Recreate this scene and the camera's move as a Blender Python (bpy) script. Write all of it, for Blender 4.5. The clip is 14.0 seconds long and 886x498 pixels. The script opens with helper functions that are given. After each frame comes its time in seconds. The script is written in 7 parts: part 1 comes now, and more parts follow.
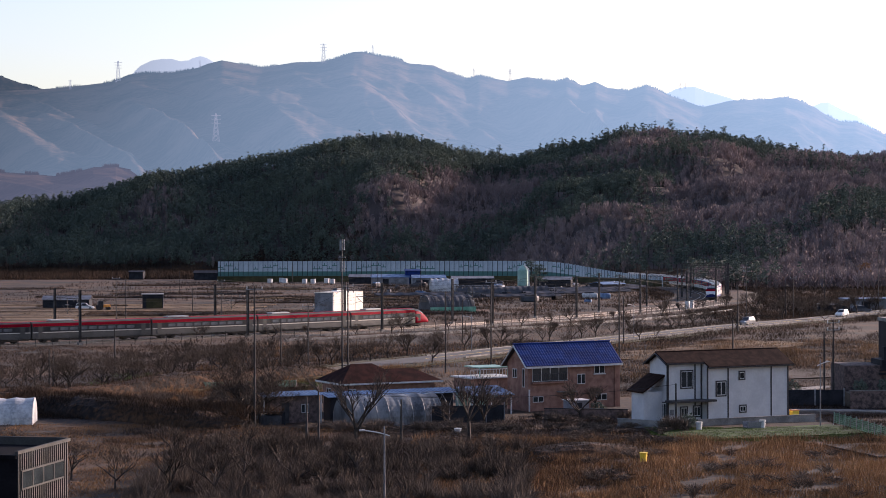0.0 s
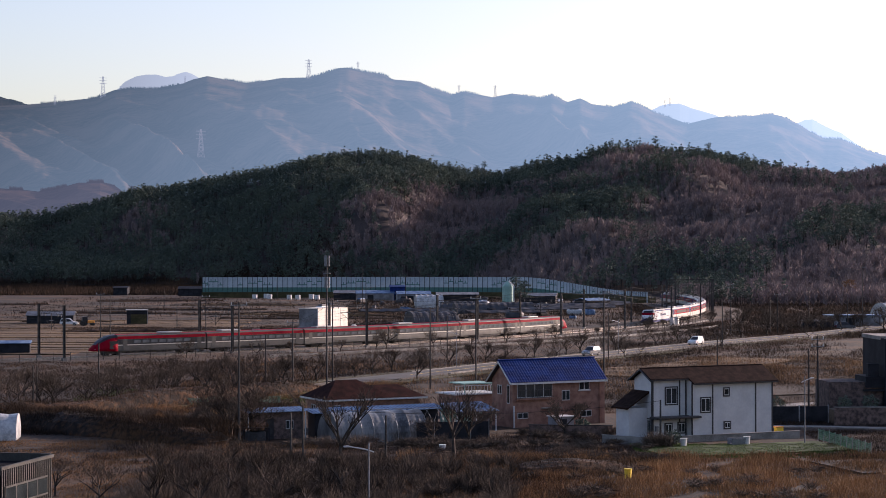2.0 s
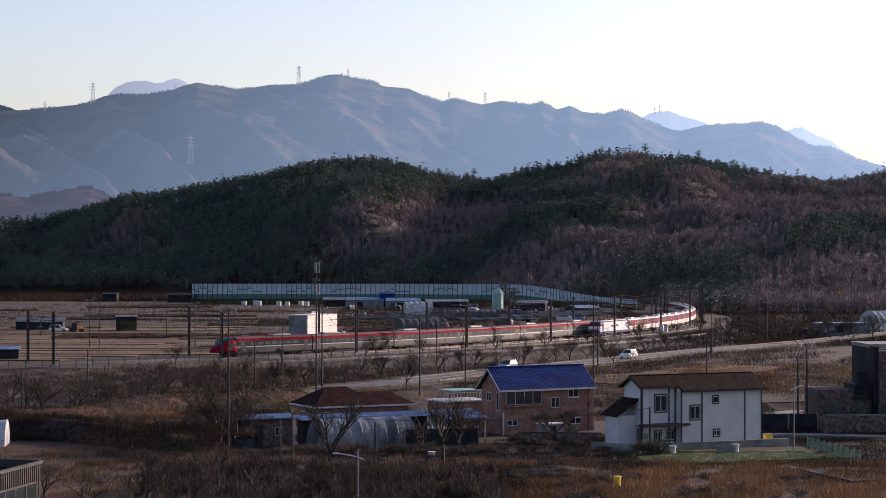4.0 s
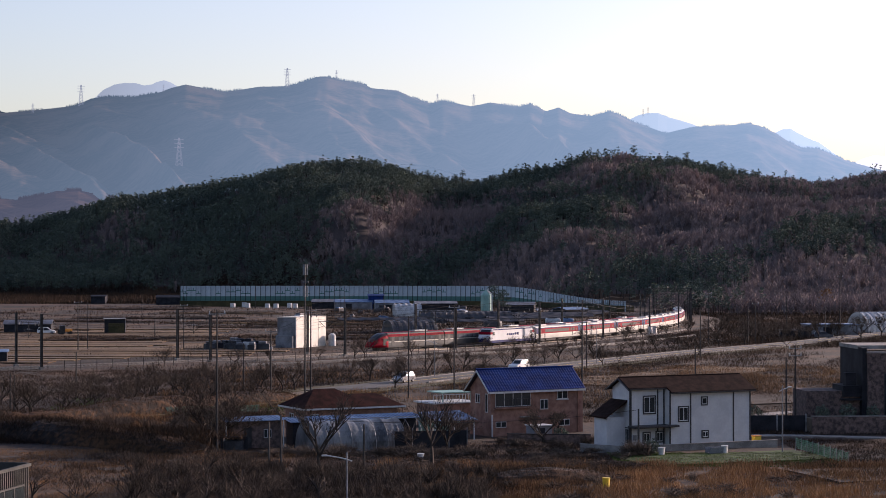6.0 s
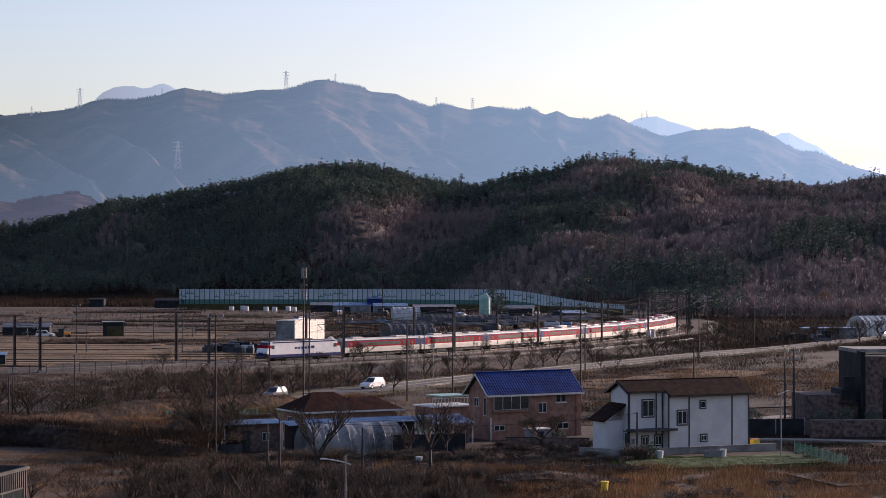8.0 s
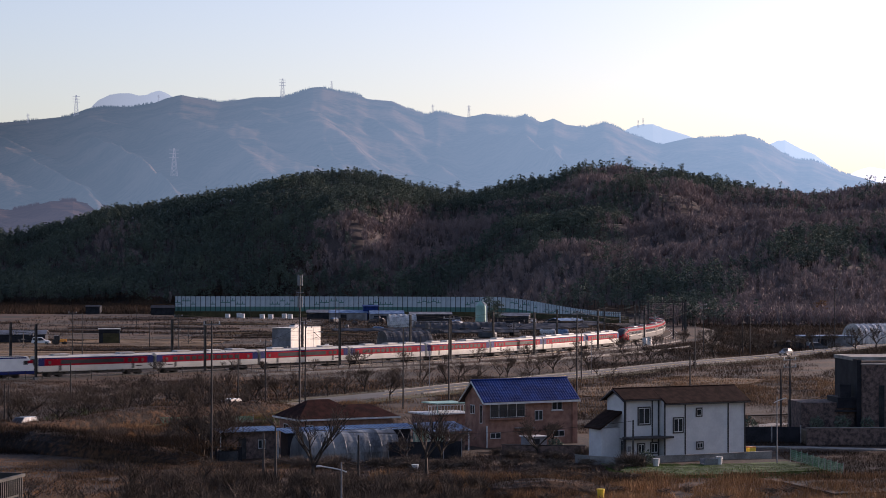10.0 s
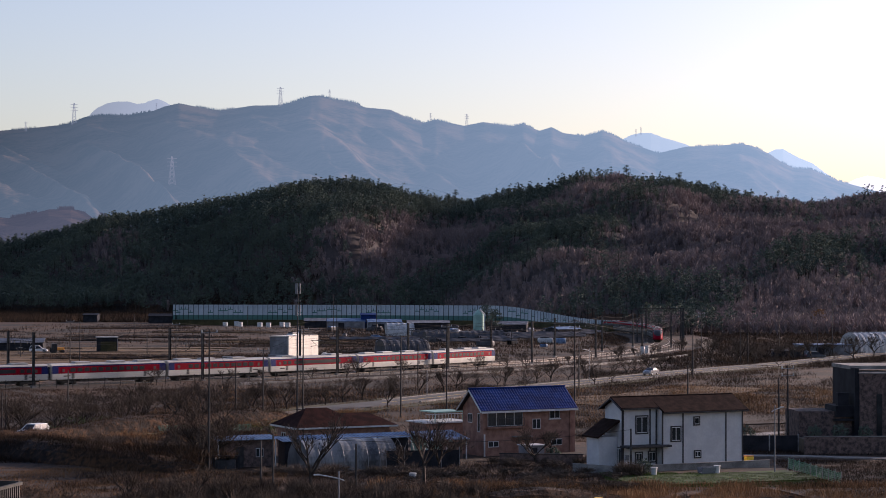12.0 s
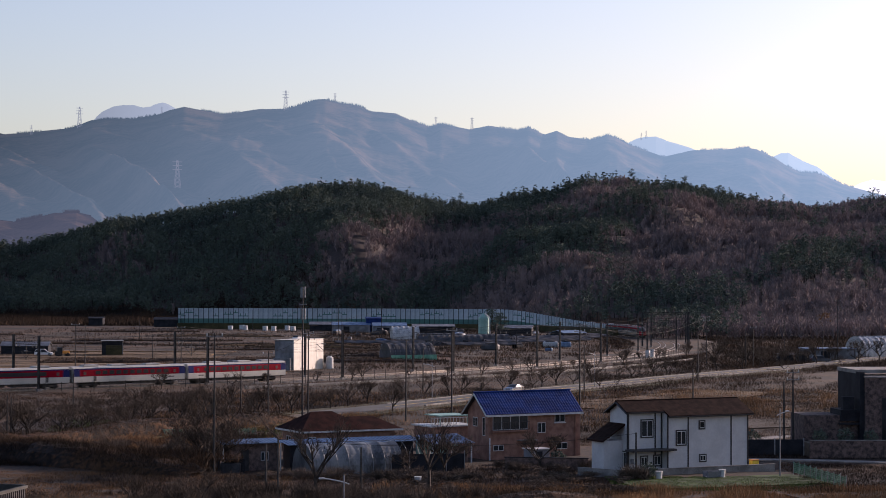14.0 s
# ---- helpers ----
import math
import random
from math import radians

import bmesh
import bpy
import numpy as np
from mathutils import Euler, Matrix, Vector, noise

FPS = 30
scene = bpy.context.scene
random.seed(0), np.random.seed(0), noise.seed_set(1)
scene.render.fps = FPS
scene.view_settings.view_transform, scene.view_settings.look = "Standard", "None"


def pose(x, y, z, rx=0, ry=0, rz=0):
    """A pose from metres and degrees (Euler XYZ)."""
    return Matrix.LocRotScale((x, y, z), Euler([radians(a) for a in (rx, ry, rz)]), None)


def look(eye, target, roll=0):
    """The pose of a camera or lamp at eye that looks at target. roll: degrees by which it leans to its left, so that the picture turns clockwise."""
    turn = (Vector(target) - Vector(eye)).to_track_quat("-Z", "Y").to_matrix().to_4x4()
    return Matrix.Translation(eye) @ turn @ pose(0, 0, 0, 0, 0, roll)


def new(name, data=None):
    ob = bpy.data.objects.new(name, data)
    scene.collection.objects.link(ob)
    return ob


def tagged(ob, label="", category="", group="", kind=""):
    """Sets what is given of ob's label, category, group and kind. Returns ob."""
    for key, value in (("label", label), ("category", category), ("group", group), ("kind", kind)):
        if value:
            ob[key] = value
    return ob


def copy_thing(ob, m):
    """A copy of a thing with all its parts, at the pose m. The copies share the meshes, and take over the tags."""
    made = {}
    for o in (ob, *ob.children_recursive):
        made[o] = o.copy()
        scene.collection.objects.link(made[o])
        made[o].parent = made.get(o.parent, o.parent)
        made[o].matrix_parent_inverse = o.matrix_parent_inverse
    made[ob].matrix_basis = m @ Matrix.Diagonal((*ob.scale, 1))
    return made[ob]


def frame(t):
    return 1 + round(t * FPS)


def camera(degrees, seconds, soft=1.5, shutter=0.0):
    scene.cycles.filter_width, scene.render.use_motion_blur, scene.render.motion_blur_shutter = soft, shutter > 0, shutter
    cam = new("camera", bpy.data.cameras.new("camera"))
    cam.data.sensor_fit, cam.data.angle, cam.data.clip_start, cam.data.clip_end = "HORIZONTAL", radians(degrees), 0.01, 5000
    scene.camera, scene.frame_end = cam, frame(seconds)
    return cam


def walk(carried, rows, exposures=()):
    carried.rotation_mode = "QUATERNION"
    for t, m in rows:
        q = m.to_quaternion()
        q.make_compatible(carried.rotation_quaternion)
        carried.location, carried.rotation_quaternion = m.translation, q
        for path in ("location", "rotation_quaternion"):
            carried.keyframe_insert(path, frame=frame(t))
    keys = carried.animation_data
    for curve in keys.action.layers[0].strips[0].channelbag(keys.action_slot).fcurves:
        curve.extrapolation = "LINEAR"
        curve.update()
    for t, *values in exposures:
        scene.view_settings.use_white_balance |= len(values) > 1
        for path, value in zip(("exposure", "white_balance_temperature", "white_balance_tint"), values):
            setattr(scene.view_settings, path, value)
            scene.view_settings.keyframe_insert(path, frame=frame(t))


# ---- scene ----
EYE_Z = 18.7
cam = camera(25.25, 14.0, soft=0.8, shutter=0.35)


def aim(tilt, turn, roll):
    return pose(0, 0, EYE_Z, tilt, 0, turn) @ pose(0, 0, 0, 0, 0, roll)


walk(cam, [
    (0, aim(89.5914, 1.0403, -0.1715)),
    (0.5, aim(89.7746, 0.9415, -0.0946)),
    (1, aim(89.8780, 0.8763, -0.1259)),
    (1.5, aim(89.9552, 0.7435, -0.1167)),
    (2, aim(90.0571, 0.6010, -0.0906)),
    (2.5, aim(90.2308, 0.4361, -0.0444)),
    (3, aim(90.2596, 0.3705, 0.0014)),
    (5.5, aim(90.2608, 0.0989, -0.0020)),
    (6, aim(90.3141, -0.0249, -0.0287)),
    (6.5, aim(90.2847, -0.0967, -0.0236)),
    (7, aim(90.2285, -0.0222, -0.0721)),
    (7.5, aim(90.3110, 0.0000, 0.0000)),
    (8, aim(90.4110, -0.0633, 0.0216)),
    (10.5, aim(90.6513, -0.1743, 0.0720)),
    (11, aim(90.6923, -0.1250, 0.0504)),
    (11.5, aim(90.8118, -0.2001, -0.0047)),
    (12, aim(90.8735, -0.2355, 0.1084)),
    (12.5, aim(90.8909, -0.1878, 0.1301)),
    (13, aim(90.9363, -0.1185, 0.1251)),
    (13.5, aim(90.9647, -0.0915, 0.1555)),
    (14, aim(90.9788, -0.0849, 0.1442)),
], exposures=[(0, 0.90, 6370, 31), (1.5, 0.74, 6370, 31), (2.5, 0.65, 6370, 31), (7.5, 0.55, 6370, 31), (14, 0.38, 6370, 31)])

# ---- light: low winter sun from the right and ahead, clear hazy sky ----
SUN_AZ, SUN_EL = 55.0, 14.5     # degrees from +y towards +x, and above the horizon
world = bpy.data.worlds.new("sky")
scene.world = world
world.use_nodes = True
wn = world.node_tree.nodes
sky = wn.new("ShaderNodeTexSky")
sky.sky_type = "NISHITA"
sky.sun_disc = False
sky.sun_elevation, sky.sun_rotation = radians(SUN_EL), radians(SUN_AZ)
sky.air_density, sky.dust_density, sky.ozone_density = 1.0, 1.6, 1.6
world.node_tree.links.new(sky.outputs[0], wn["Background"].inputs[0])
wn["Background"].inputs[1].default_value = 0.136
sun_way = Vector((math.sin(radians(SUN_AZ)) * math.cos(radians(SUN_EL)),
                  math.cos(radians(SUN_AZ)) * math.cos(radians(SUN_EL)), math.sin(radians(SUN_EL))))
sun = new("sun", bpy.data.lights.new("sun", "SUN"))
sun.data.energy, sun.data.angle, sun.data.color = 5.0, radians(0.6), (1.0, 0.85, 0.68)
sun.matrix_basis = look(sun_way * 300, (0, 0, 0))


# ---- materials ----
def material(name, rough=0.8, metal=0.0, spec=0.3):
    m = bpy.data.materials.new(name)
    m.use_nodes = True
    b = m.node_tree.nodes["Principled BSDF"]
    b.inputs["Roughness"].default_value, b.inputs["Metallic"].default_value = rough, metal
    b.inputs["Specular IOR Level"].default_value = spec
    return m, m.node_tree.nodes, m.node_tree.links, b


def surface(name, a, b, scale=1.0, rough=0.8, metal=0.0, fine=12.0, bump=0.0, stretch=(1, 1, 1), spec=0.3, vary=0.0, c=None, grain=0.45):
    """Two tones mixed by a coarse and a fine noise, in metres of the world; vary: change from object to object."""
    m, n, l, p = material(name, rough, metal, spec)
    co, mp = n.new("ShaderNodeTexCoord"), n.new("ShaderNodeMapping")
    mp.inputs["Scale"].default_value = stretch
    l.new(co.outputs["Object"], mp.inputs["Vector"])
    n1, n2 = n.new("ShaderNodeTexNoise"), n.new("ShaderNodeTexNoise")
    n1.inputs["Scale"].default_value, n2.inputs["Scale"].default_value = scale, scale * fine
    n1.inputs["Detail"].default_value, n2.inputs["Detail"].default_value = 5, 4
    for t in (n1, n2):
        l.new(mp.outputs[0], t.inputs["Vector"])
    add = n.new("ShaderNodeMath")
    add.operation = "MULTIPLY_ADD"
    add.inputs[1].default_value = grain
    l.new(n2.outputs[0], add.inputs[0])
    sub = n.new("ShaderNodeMath")
    sub.operation = "SUBTRACT"
    sub.inputs[1].default_value = grain * 0.5
    l.new(n1.outputs[0], sub.inputs[0])
    l.new(sub.outputs[0], add.inputs[2])
    ramp = n.new("ShaderNodeValToRGB")
    ramp.color_ramp.elements[0].position, ramp.color_ramp.elements[1].position = 0.36, 0.64
    ramp.color_ramp.elements[0].color, ramp.color_ramp.elements[1].color = (*a, 1), (*b, 1)
    if c:
        e = ramp.color_ramp.elements.new(0.5)
        e.color = (*c, 1)
    l.new(add.outputs[0], ramp.inputs[0])
    out = ramp.outputs[0]
    if vary:
        oi, hsv = n.new("ShaderNodeObjectInfo"), n.new("ShaderNodeHueSaturation")
        mr = n.new("ShaderNodeMapRange")
        mr.inputs["To Min"].default_value, mr.inputs["To Max"].default_value = 1 - vary, 1 + vary
        l.new(oi.outputs["Random"], mr.inputs["Value"])
        l.new(mr.outputs[0], hsv.inputs["Value"])
        l.new(out, hsv.inputs["Color"])
        out = hsv.outputs[0]
    l.new(out, p.inputs["Base Color"])
    if bump:
        bp = n.new("ShaderNodeBump")
        bp.inputs["Strength"].default_value, bp.inputs["Distance"].default_value = 0.6, bump
        l.new(n2.outputs[0], bp.inputs["Height"])
        l.new(bp.outputs[0], p.inputs["Normal"])
    return m


def island_surface(name, a, b, rough=0.9, c=None, own=0.35):
    """Leaves and twigs: each loose piece takes its own tone, clumps vary with a broad noise."""
    m, n, l, p = material(name, rough, 0, 0.15)
    g, ramp = n.new("ShaderNodeNewGeometry"), n.new("ShaderNodeValToRGB")
    co, nz, mx = n.new("ShaderNodeTexCoord"), n.new("ShaderNodeTexNoise"), n.new("ShaderNodeMath")
    nz.inputs["Scale"].default_value, nz.inputs["Detail"].default_value = 0.035, 4
    l.new(co.outputs["Object"], nz.inputs["Vector"])
    mx.operation = "MULTIPLY_ADD"
    mx.inputs[1].default_value = own
    l.new(g.outputs["Random Per Island"], mx.inputs[0])
    l.new(nz.outputs[0], mx.inputs[2])
    ramp.color_ramp.elements[0].position, ramp.color_ramp.elements[1].position = 0.4, 0.95
    ramp.color_ramp.elements[0].color, ramp.color_ramp.elements[1].color = (*a, 1), (*b, 1)
    if c:
        e = ramp.color_ramp.elements.new(0.65)
        e.color = (*c, 1)
    l.new(mx.outputs[0], ramp.inputs[0])
    l.new(ramp.outputs[0], p.inputs["Base Color"])
    return m


def haze_glow_surface(name, a, b, glow, strength, scale):
    """Far surface: the haze of kilometres of air is painted on as emission."""
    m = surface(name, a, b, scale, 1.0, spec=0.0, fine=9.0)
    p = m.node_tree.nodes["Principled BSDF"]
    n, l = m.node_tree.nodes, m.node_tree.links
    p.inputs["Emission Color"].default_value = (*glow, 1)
    # the painted haze grows brighter towards the sunward side
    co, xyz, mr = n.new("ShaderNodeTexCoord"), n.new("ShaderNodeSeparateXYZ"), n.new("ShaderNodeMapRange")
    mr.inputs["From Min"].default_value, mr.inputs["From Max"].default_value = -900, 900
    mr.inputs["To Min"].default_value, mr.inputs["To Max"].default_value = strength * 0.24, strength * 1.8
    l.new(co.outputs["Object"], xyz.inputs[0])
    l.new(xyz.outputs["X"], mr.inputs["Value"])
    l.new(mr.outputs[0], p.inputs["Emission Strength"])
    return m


M = {
    "soil": surface("dry_field_soil", (0.005, 0.003, 0.0026), (0.066, 0.031, 0.012), 0.05, 0.95, fine=36, bump=0.12, grain=0.95, c=(0.021, 0.011, 0.0058)),
    "hill": surface("hill_leaf_litter", (0.038, 0.030, 0.028), (0.080, 0.060, 0.052), 0.05, 0.95, fine=30, grain=0.8),
    # Blue haze is painted into these two ranges as emission.
    "mountain": haze_glow_surface("hazy_mountain_woods", (0.007, 0.009, 0.010), (0.066, 0.044, 0.033), (0.116, 0.184, 0.246), 1.0, 0.011),
    "foothill": haze_glow_surface("hazy_brown_foothill", (0.010, 0.010, 0.010), (0.055, 0.036, 0.027), (0.080, 0.100, 0.140), 1.0, 0.012),
    # Farther peaks: paler copies with more haze painted in as glow.
    "haze_peak": haze_glow_surface("hazy_back_peak", (0.02, 0.022, 0.024), (0.05, 0.046, 0.042), (0.52, 0.66, 0.77), 1.0, 0.006),
    "haze_peak_far": haze_glow_surface("hazier_mountain", (0.05, 0.05, 0.05), (0.07, 0.07, 0.07), (0.215, 0.30, 0.365), 1.0, 0.003),
    "haze_peak_faint": haze_glow_surface("haziest_mountain", (0.05, 0.05, 0.05), (0.09, 0.09, 0.09), (0.46, 0.49, 0.52), 1.0, 0.003),
    "pine": island_surface("pine_needles", (0.054, 0.075, 0.066), (0.13, 0.150, 0.105), c=(0.088, 0.113, 0.086), own=0.22),
    "bare_wood": island_surface("bare_woodland_twigs", (0.130, 0.106, 0.110), (0.29, 0.220, 0.200), c=(0.20, 0.156, 0.150), own=0.3),
    "bark": surface("dark_bark", (0.018, 0.014, 0.012), (0.06, 0.048, 0.039), 2.0, 0.95),
    "twig": island_surface("twigs", (0.018, 0.014, 0.011), (0.14, 0.105, 0.08)),
    "reed": island_surface("dry_reeds", (0.080, 0.038, 0.016), (0.33, 0.178, 0.076)),
    "scrub": island_surface("dead_scrub", (0.008, 0.0055, 0.004), (0.10, 0.056, 0.030), c=(0.028, 0.017, 0.011)),
    "grass": island_surface("winter_grass", (0.022, 0.050, 0.008), (0.085, 0.135, 0.028)),
    "asphalt": surface("worn_asphalt", (0.052, 0.052, 0.052), (0.088, 0.087, 0.085), 0.5, 0.85),
    "concrete": surface("concrete", (0.13, 0.124, 0.115), (0.25, 0.237, 0.22), 0.8, 0.9, bump=0.01),
    "ballast": surface("ballast", (0.022, 0.017, 0.014), (0.062, 0.048, 0.038), 0.6, 0.95, fine=10, bump=0.04),
    "rail": surface("rail_steel", (0.22, 0.19, 0.17), (0.42, 0.38, 0.35), 3, 0.35, 0.8),
    "pole": surface("concrete_pole", (0.022, 0.021, 0.021), (0.06, 0.057, 0.054), 1.0, 0.85, vary=0.2),
    "steel": surface("galvanised_steel", (0.13, 0.135, 0.14), (0.24, 0.25, 0.26), 1.5, 0.55, 0.5, vary=0.15),
    "dark_steel": surface("weathered_mast", (0.022, 0.021, 0.020), (0.06, 0.058, 0.056), 1.2, 0.75, 0.1, vary=0.2),
    # Haze is painted on the pylon steel too, as a faint glow.
    "pylon": haze_glow_surface("hazy_pylon_steel", (0.10, 0.10, 0.11), (0.17, 0.17, 0.18), (0.30, 0.37, 0.46), 0.42, 0.5),
    "wire": surface("cable", (0.018, 0.018, 0.018), (0.035, 0.035, 0.035), 1, 0.8, spec=0.1),
    "white_wall": surface("white_siding", (0.43, 0.43, 0.44), (0.51, 0.51, 0.51), 0.7, 0.7, bump=0.004, fine=6),
    "cream": surface("cream_panel", (0.50, 0.47, 0.41), (0.60, 0.57, 0.51), 0.6, 0.6),
    "gray_panel": surface("gray_panel", (0.10, 0.104, 0.112), (0.20, 0.205, 0.22), 0.6, 0.6),
    "trim": surface("dark_trim", (0.018, 0.018, 0.02), (0.04, 0.04, 0.045), 2, 0.5),
    "brown_roof": surface("brown_shingle", (0.013, 0.007, 0.0058), (0.032, 0.0175, 0.014), 1.6, 0.9, bump=0.012, spec=0.05, fine=9, grain=0.7),
    "red_roof": surface("maroon_roof_tile", (0.015, 0.006, 0.0055), (0.038, 0.014, 0.0115), 1.2, 0.9, bump=0.012, spec=0.05, fine=9, grain=0.7),
    "blue_roof": surface("blue_metal_tile", (0.001, 0.013, 0.080), (0.003, 0.030, 0.155), 0.9, 0.5, 0.0, spec=0.12),
    "blue_sheet": surface("faded_blue_sheet", (0.045, 0.10, 0.20), (0.17, 0.25, 0.36), 0.7, 0.5, 0.1),
    "brick": surface("tan_brick", (0.17, 0.088, 0.066), (0.28, 0.158, 0.118), 1.4, 0.9, fine=9),
    "dark_brick": surface("dark_brick", (0.06, 0.044, 0.04), (0.18, 0.125, 0.11), 2.0, 0.9, fine=8),
    "mottled_brick": surface("mottled_brick", (0.035, 0.027, 0.027), (0.15, 0.105, 0.092), 2.2, 0.9, fine=7, grain=0.8),
    "slate": surface("slate_panel", (0.010, 0.011, 0.015), (0.024, 0.026, 0.032), 0.6, 0.7, spec=0.12),
    "glass": surface("window_glass", (0.012, 0.016, 0.018), (0.03, 0.038, 0.042), 0.6, 0.1, spec=0.35),
    "white_frame": surface("white_frame", (0.40, 0.40, 0.40), (0.54, 0.54, 0.53), 2, 0.5),
    "vinyl": surface("greenhouse_vinyl", (0.03, 0.034, 0.040), (0.15, 0.16, 0.165), 0.5, 0.4, spec=0.4, stretch=(1, 1, 0.4)),
    "vinyl_white": surface("white_vinyl", (0.26, 0.27, 0.275), (0.46, 0.46, 0.455), 0.6, 0.4, spec=0.4, fine=6, grain=0.7),
    "barrier_light": surface("pale_noise_panel", (0.30, 0.36, 0.40), (0.41, 0.47, 0.50), 0.3, 0.6, vary=0.08),
    "barrier_green": surface("green_noise_panel", (0.04, 0.125, 0.115), (0.075, 0.18, 0.155), 0.3, 0.6),
    "train_white": surface("train_cream_paint", (0.40, 0.385, 0.345), (0.49, 0.475, 0.43), 0.4, 0.45, spec=0.3),
    "train_red": surface("train_red_paint", (0.20, 0.002, 0.012), (0.27, 0.005, 0.019), 0.4, 0.6, spec=0.05),
    "train_blue": surface("train_blue_paint", (0.007, 0.013, 0.080), (0.014, 0.025, 0.12), 0.4, 0.55, spec=0.1),
    "train_grey": surface("train_grey_paint", (0.045, 0.047, 0.046), (0.072, 0.074, 0.072), 0.4, 0.5, 0.0, spec=0.3),
    "train_glass": surface("train_window", (0.05, 0.06, 0.07), (0.12, 0.135, 0.15), 0.8, 0.12, spec=0.6),
    "train_dark": surface("train_dark_gloss", (0.012, 0.014, 0.018), (0.028, 0.030, 0.036), 0.5, 0.4, spec=0.25),
    "roof_pale": surface("train_roof", (0.30, 0.295, 0.285), (0.42, 0.41, 0.39), 0.4, 0.55, 0.1),
    "under": surface("underframe", (0.022, 0.02, 0.018), (0.07, 0.06, 0.052), 1.5, 0.8),
    "car_white": surface("car_white", (0.62, 0.62, 0.62), (0.70, 0.70, 0.70), 1, 0.25, spec=0.5),
    "car_grey": surface("car_grey", (0.24, 0.25, 0.27), (0.32, 0.33, 0.35), 1, 0.22, 0.5, spec=0.6),
    "car_dark": surface("car_dark", (0.05, 0.06, 0.08), (0.09, 0.1, 0.12), 1, 0.25, 0.3, spec=0.6),
    "tyre": surface("tyre", (0.015, 0.015, 0.015), (0.04, 0.04, 0.04), 3, 0.9),
    "orange": surface("orange_paint", (0.62, 0.24, 0.04), (0.75, 0.34, 0.07), 1.5, 0.5),
    "yellow": surface("yellow_plastic", (0.62, 0.42, 0.03), (0.72, 0.5, 0.06), 1.5, 0.5),
    "net": surface("green_net", (0.08, 0.24, 0.17), (0.17, 0.38, 0.27), 1.0, 0.9),
    "tank_green": surface("pale_green_tank", (0.16, 0.30, 0.26), (0.26, 0.42, 0.36), 0.5, 0.5),
    "fabric_black": surface("black_sheeting", (0.02, 0.022, 0.026), (0.06, 0.062, 0.07), 0.5, 0.6),
    "dark_cladding": surface("dark_metal_rib", (0.036, 0.036, 0.035), (0.060, 0.059, 0.056), 0.8, 0.7, spec=0.1),
    "matte_black": surface("matte_black_board", (0.004, 0.004, 0.005), (0.010, 0.010, 0.012), 0.6, 0.9, spec=0.05),
    "plough": surface("ploughed_soil", (0.020, 0.016, 0.013), (0.055, 0.042, 0.032), 0.6, 0.95, stretch=(0.3, 2.5, 1), bump=0.05),
    "verge": surface("grassy_verge", (0.025, 0.028, 0.011), (0.07, 0.058, 0.025), 0.25, 0.95, c=(0.045, 0.04, 0.018)),
    "garden": surface("garden_green", (0.010, 0.026, 0.004), (0.036, 0.078, 0.010), 0.5, 0.95, c=(0.018, 0.044, 0.007), fine=20, grain=0.8),
    "dirt": surface("dirt_track", (0.05, 0.038, 0.027), (0.125, 0.096, 0.068), 0.4, 0.95, grain=0.7),
    "stubble": surface("paddy_stubble", (0.045, 0.026, 0.012), (0.155, 0.092, 0.040), 0.12, 0.95, stretch=(0.25, 1, 1), fine=14, grain=0.8, c=(0.088, 0.052, 0.024)),
}


# ---- mesh helpers ----
def link_mesh(name, bm, mat, parent=None):
    me = bpy.data.meshes.new(name)
    bmesh.ops.recalc_face_normals(bm, faces=bm.faces)
    bm.to_mesh(me)
    bm.free()
    me.materials.append(mat if not isinstance(mat, str) else M[mat])
    ob = new(name, me)
    if parent:
        ob.parent = parent
    return ob


def part(name, bm, mat, parent, label=""):
    return tagged(link_mesh(name, bm, mat, parent), label)


def share(name, ob, parent, m):
    o = new(name, ob.data)
    o.parent = parent
    o.matrix_basis = m
    return o


def thing(name, m, label, category, group="", kind=""):
    e = new(name)
    e.matrix_basis = m
    return tagged(e, label, category, group, kind)


def box(bm, x0, x1, y0, y1, z0, z1, bevel=0.0, m=None):
    r = bmesh.ops.create_cube(bm, size=1.0, matrix=Matrix.LocRotScale(
        ((x0 + x1) / 2, (y0 + y1) / 2, (z0 + z1) / 2), None, (x1 - x0, y1 - y0, z1 - z0)))
    vs = r["verts"]
    if bevel:
        es = list({e for v in vs for e in v.link_edges})
        out = bmesh.ops.bevel(bm, geom=es, offset=bevel, segments=2, affect="EDGES", profile=0.5)
        vs = list({v for f in out["faces"] for v in f.verts} | {v for v in vs if v.is_valid})
    if m:
        bmesh.ops.transform(bm, matrix=m, verts=vs)
    return bm


def boxes(*dims, bevel=0.0):
    bm = bmesh.new()
    for d in dims:
        box(bm, *d, bevel=bevel)
    return bm


def tube(bm, a, b, r0, r1=None, sides=6):
    """A tapered rod from a to b."""
    a, b = Vector(a), Vector(b)
    r1 = r0 if r1 is None else r1
    q = (b - a).to_track_quat("Z", "Y").to_matrix()
    rings = []
    for c, r in ((a, r0), (b, r1)):
        rings.append([bm.verts.new(c + q @ Vector((r * math.cos(2 * math.pi * i / sides), r * math.sin(2 * math.pi * i / sides), 0))) for i in range(sides)])
    for i in range(sides):
        j = (i + 1) % sides
        bm.faces.new((rings[0][i], rings[0][j], rings[1][j], rings[1][i]))
    bm.faces.new(rings[1])
    bm.faces.new(rings[0][::-1])
    return bm


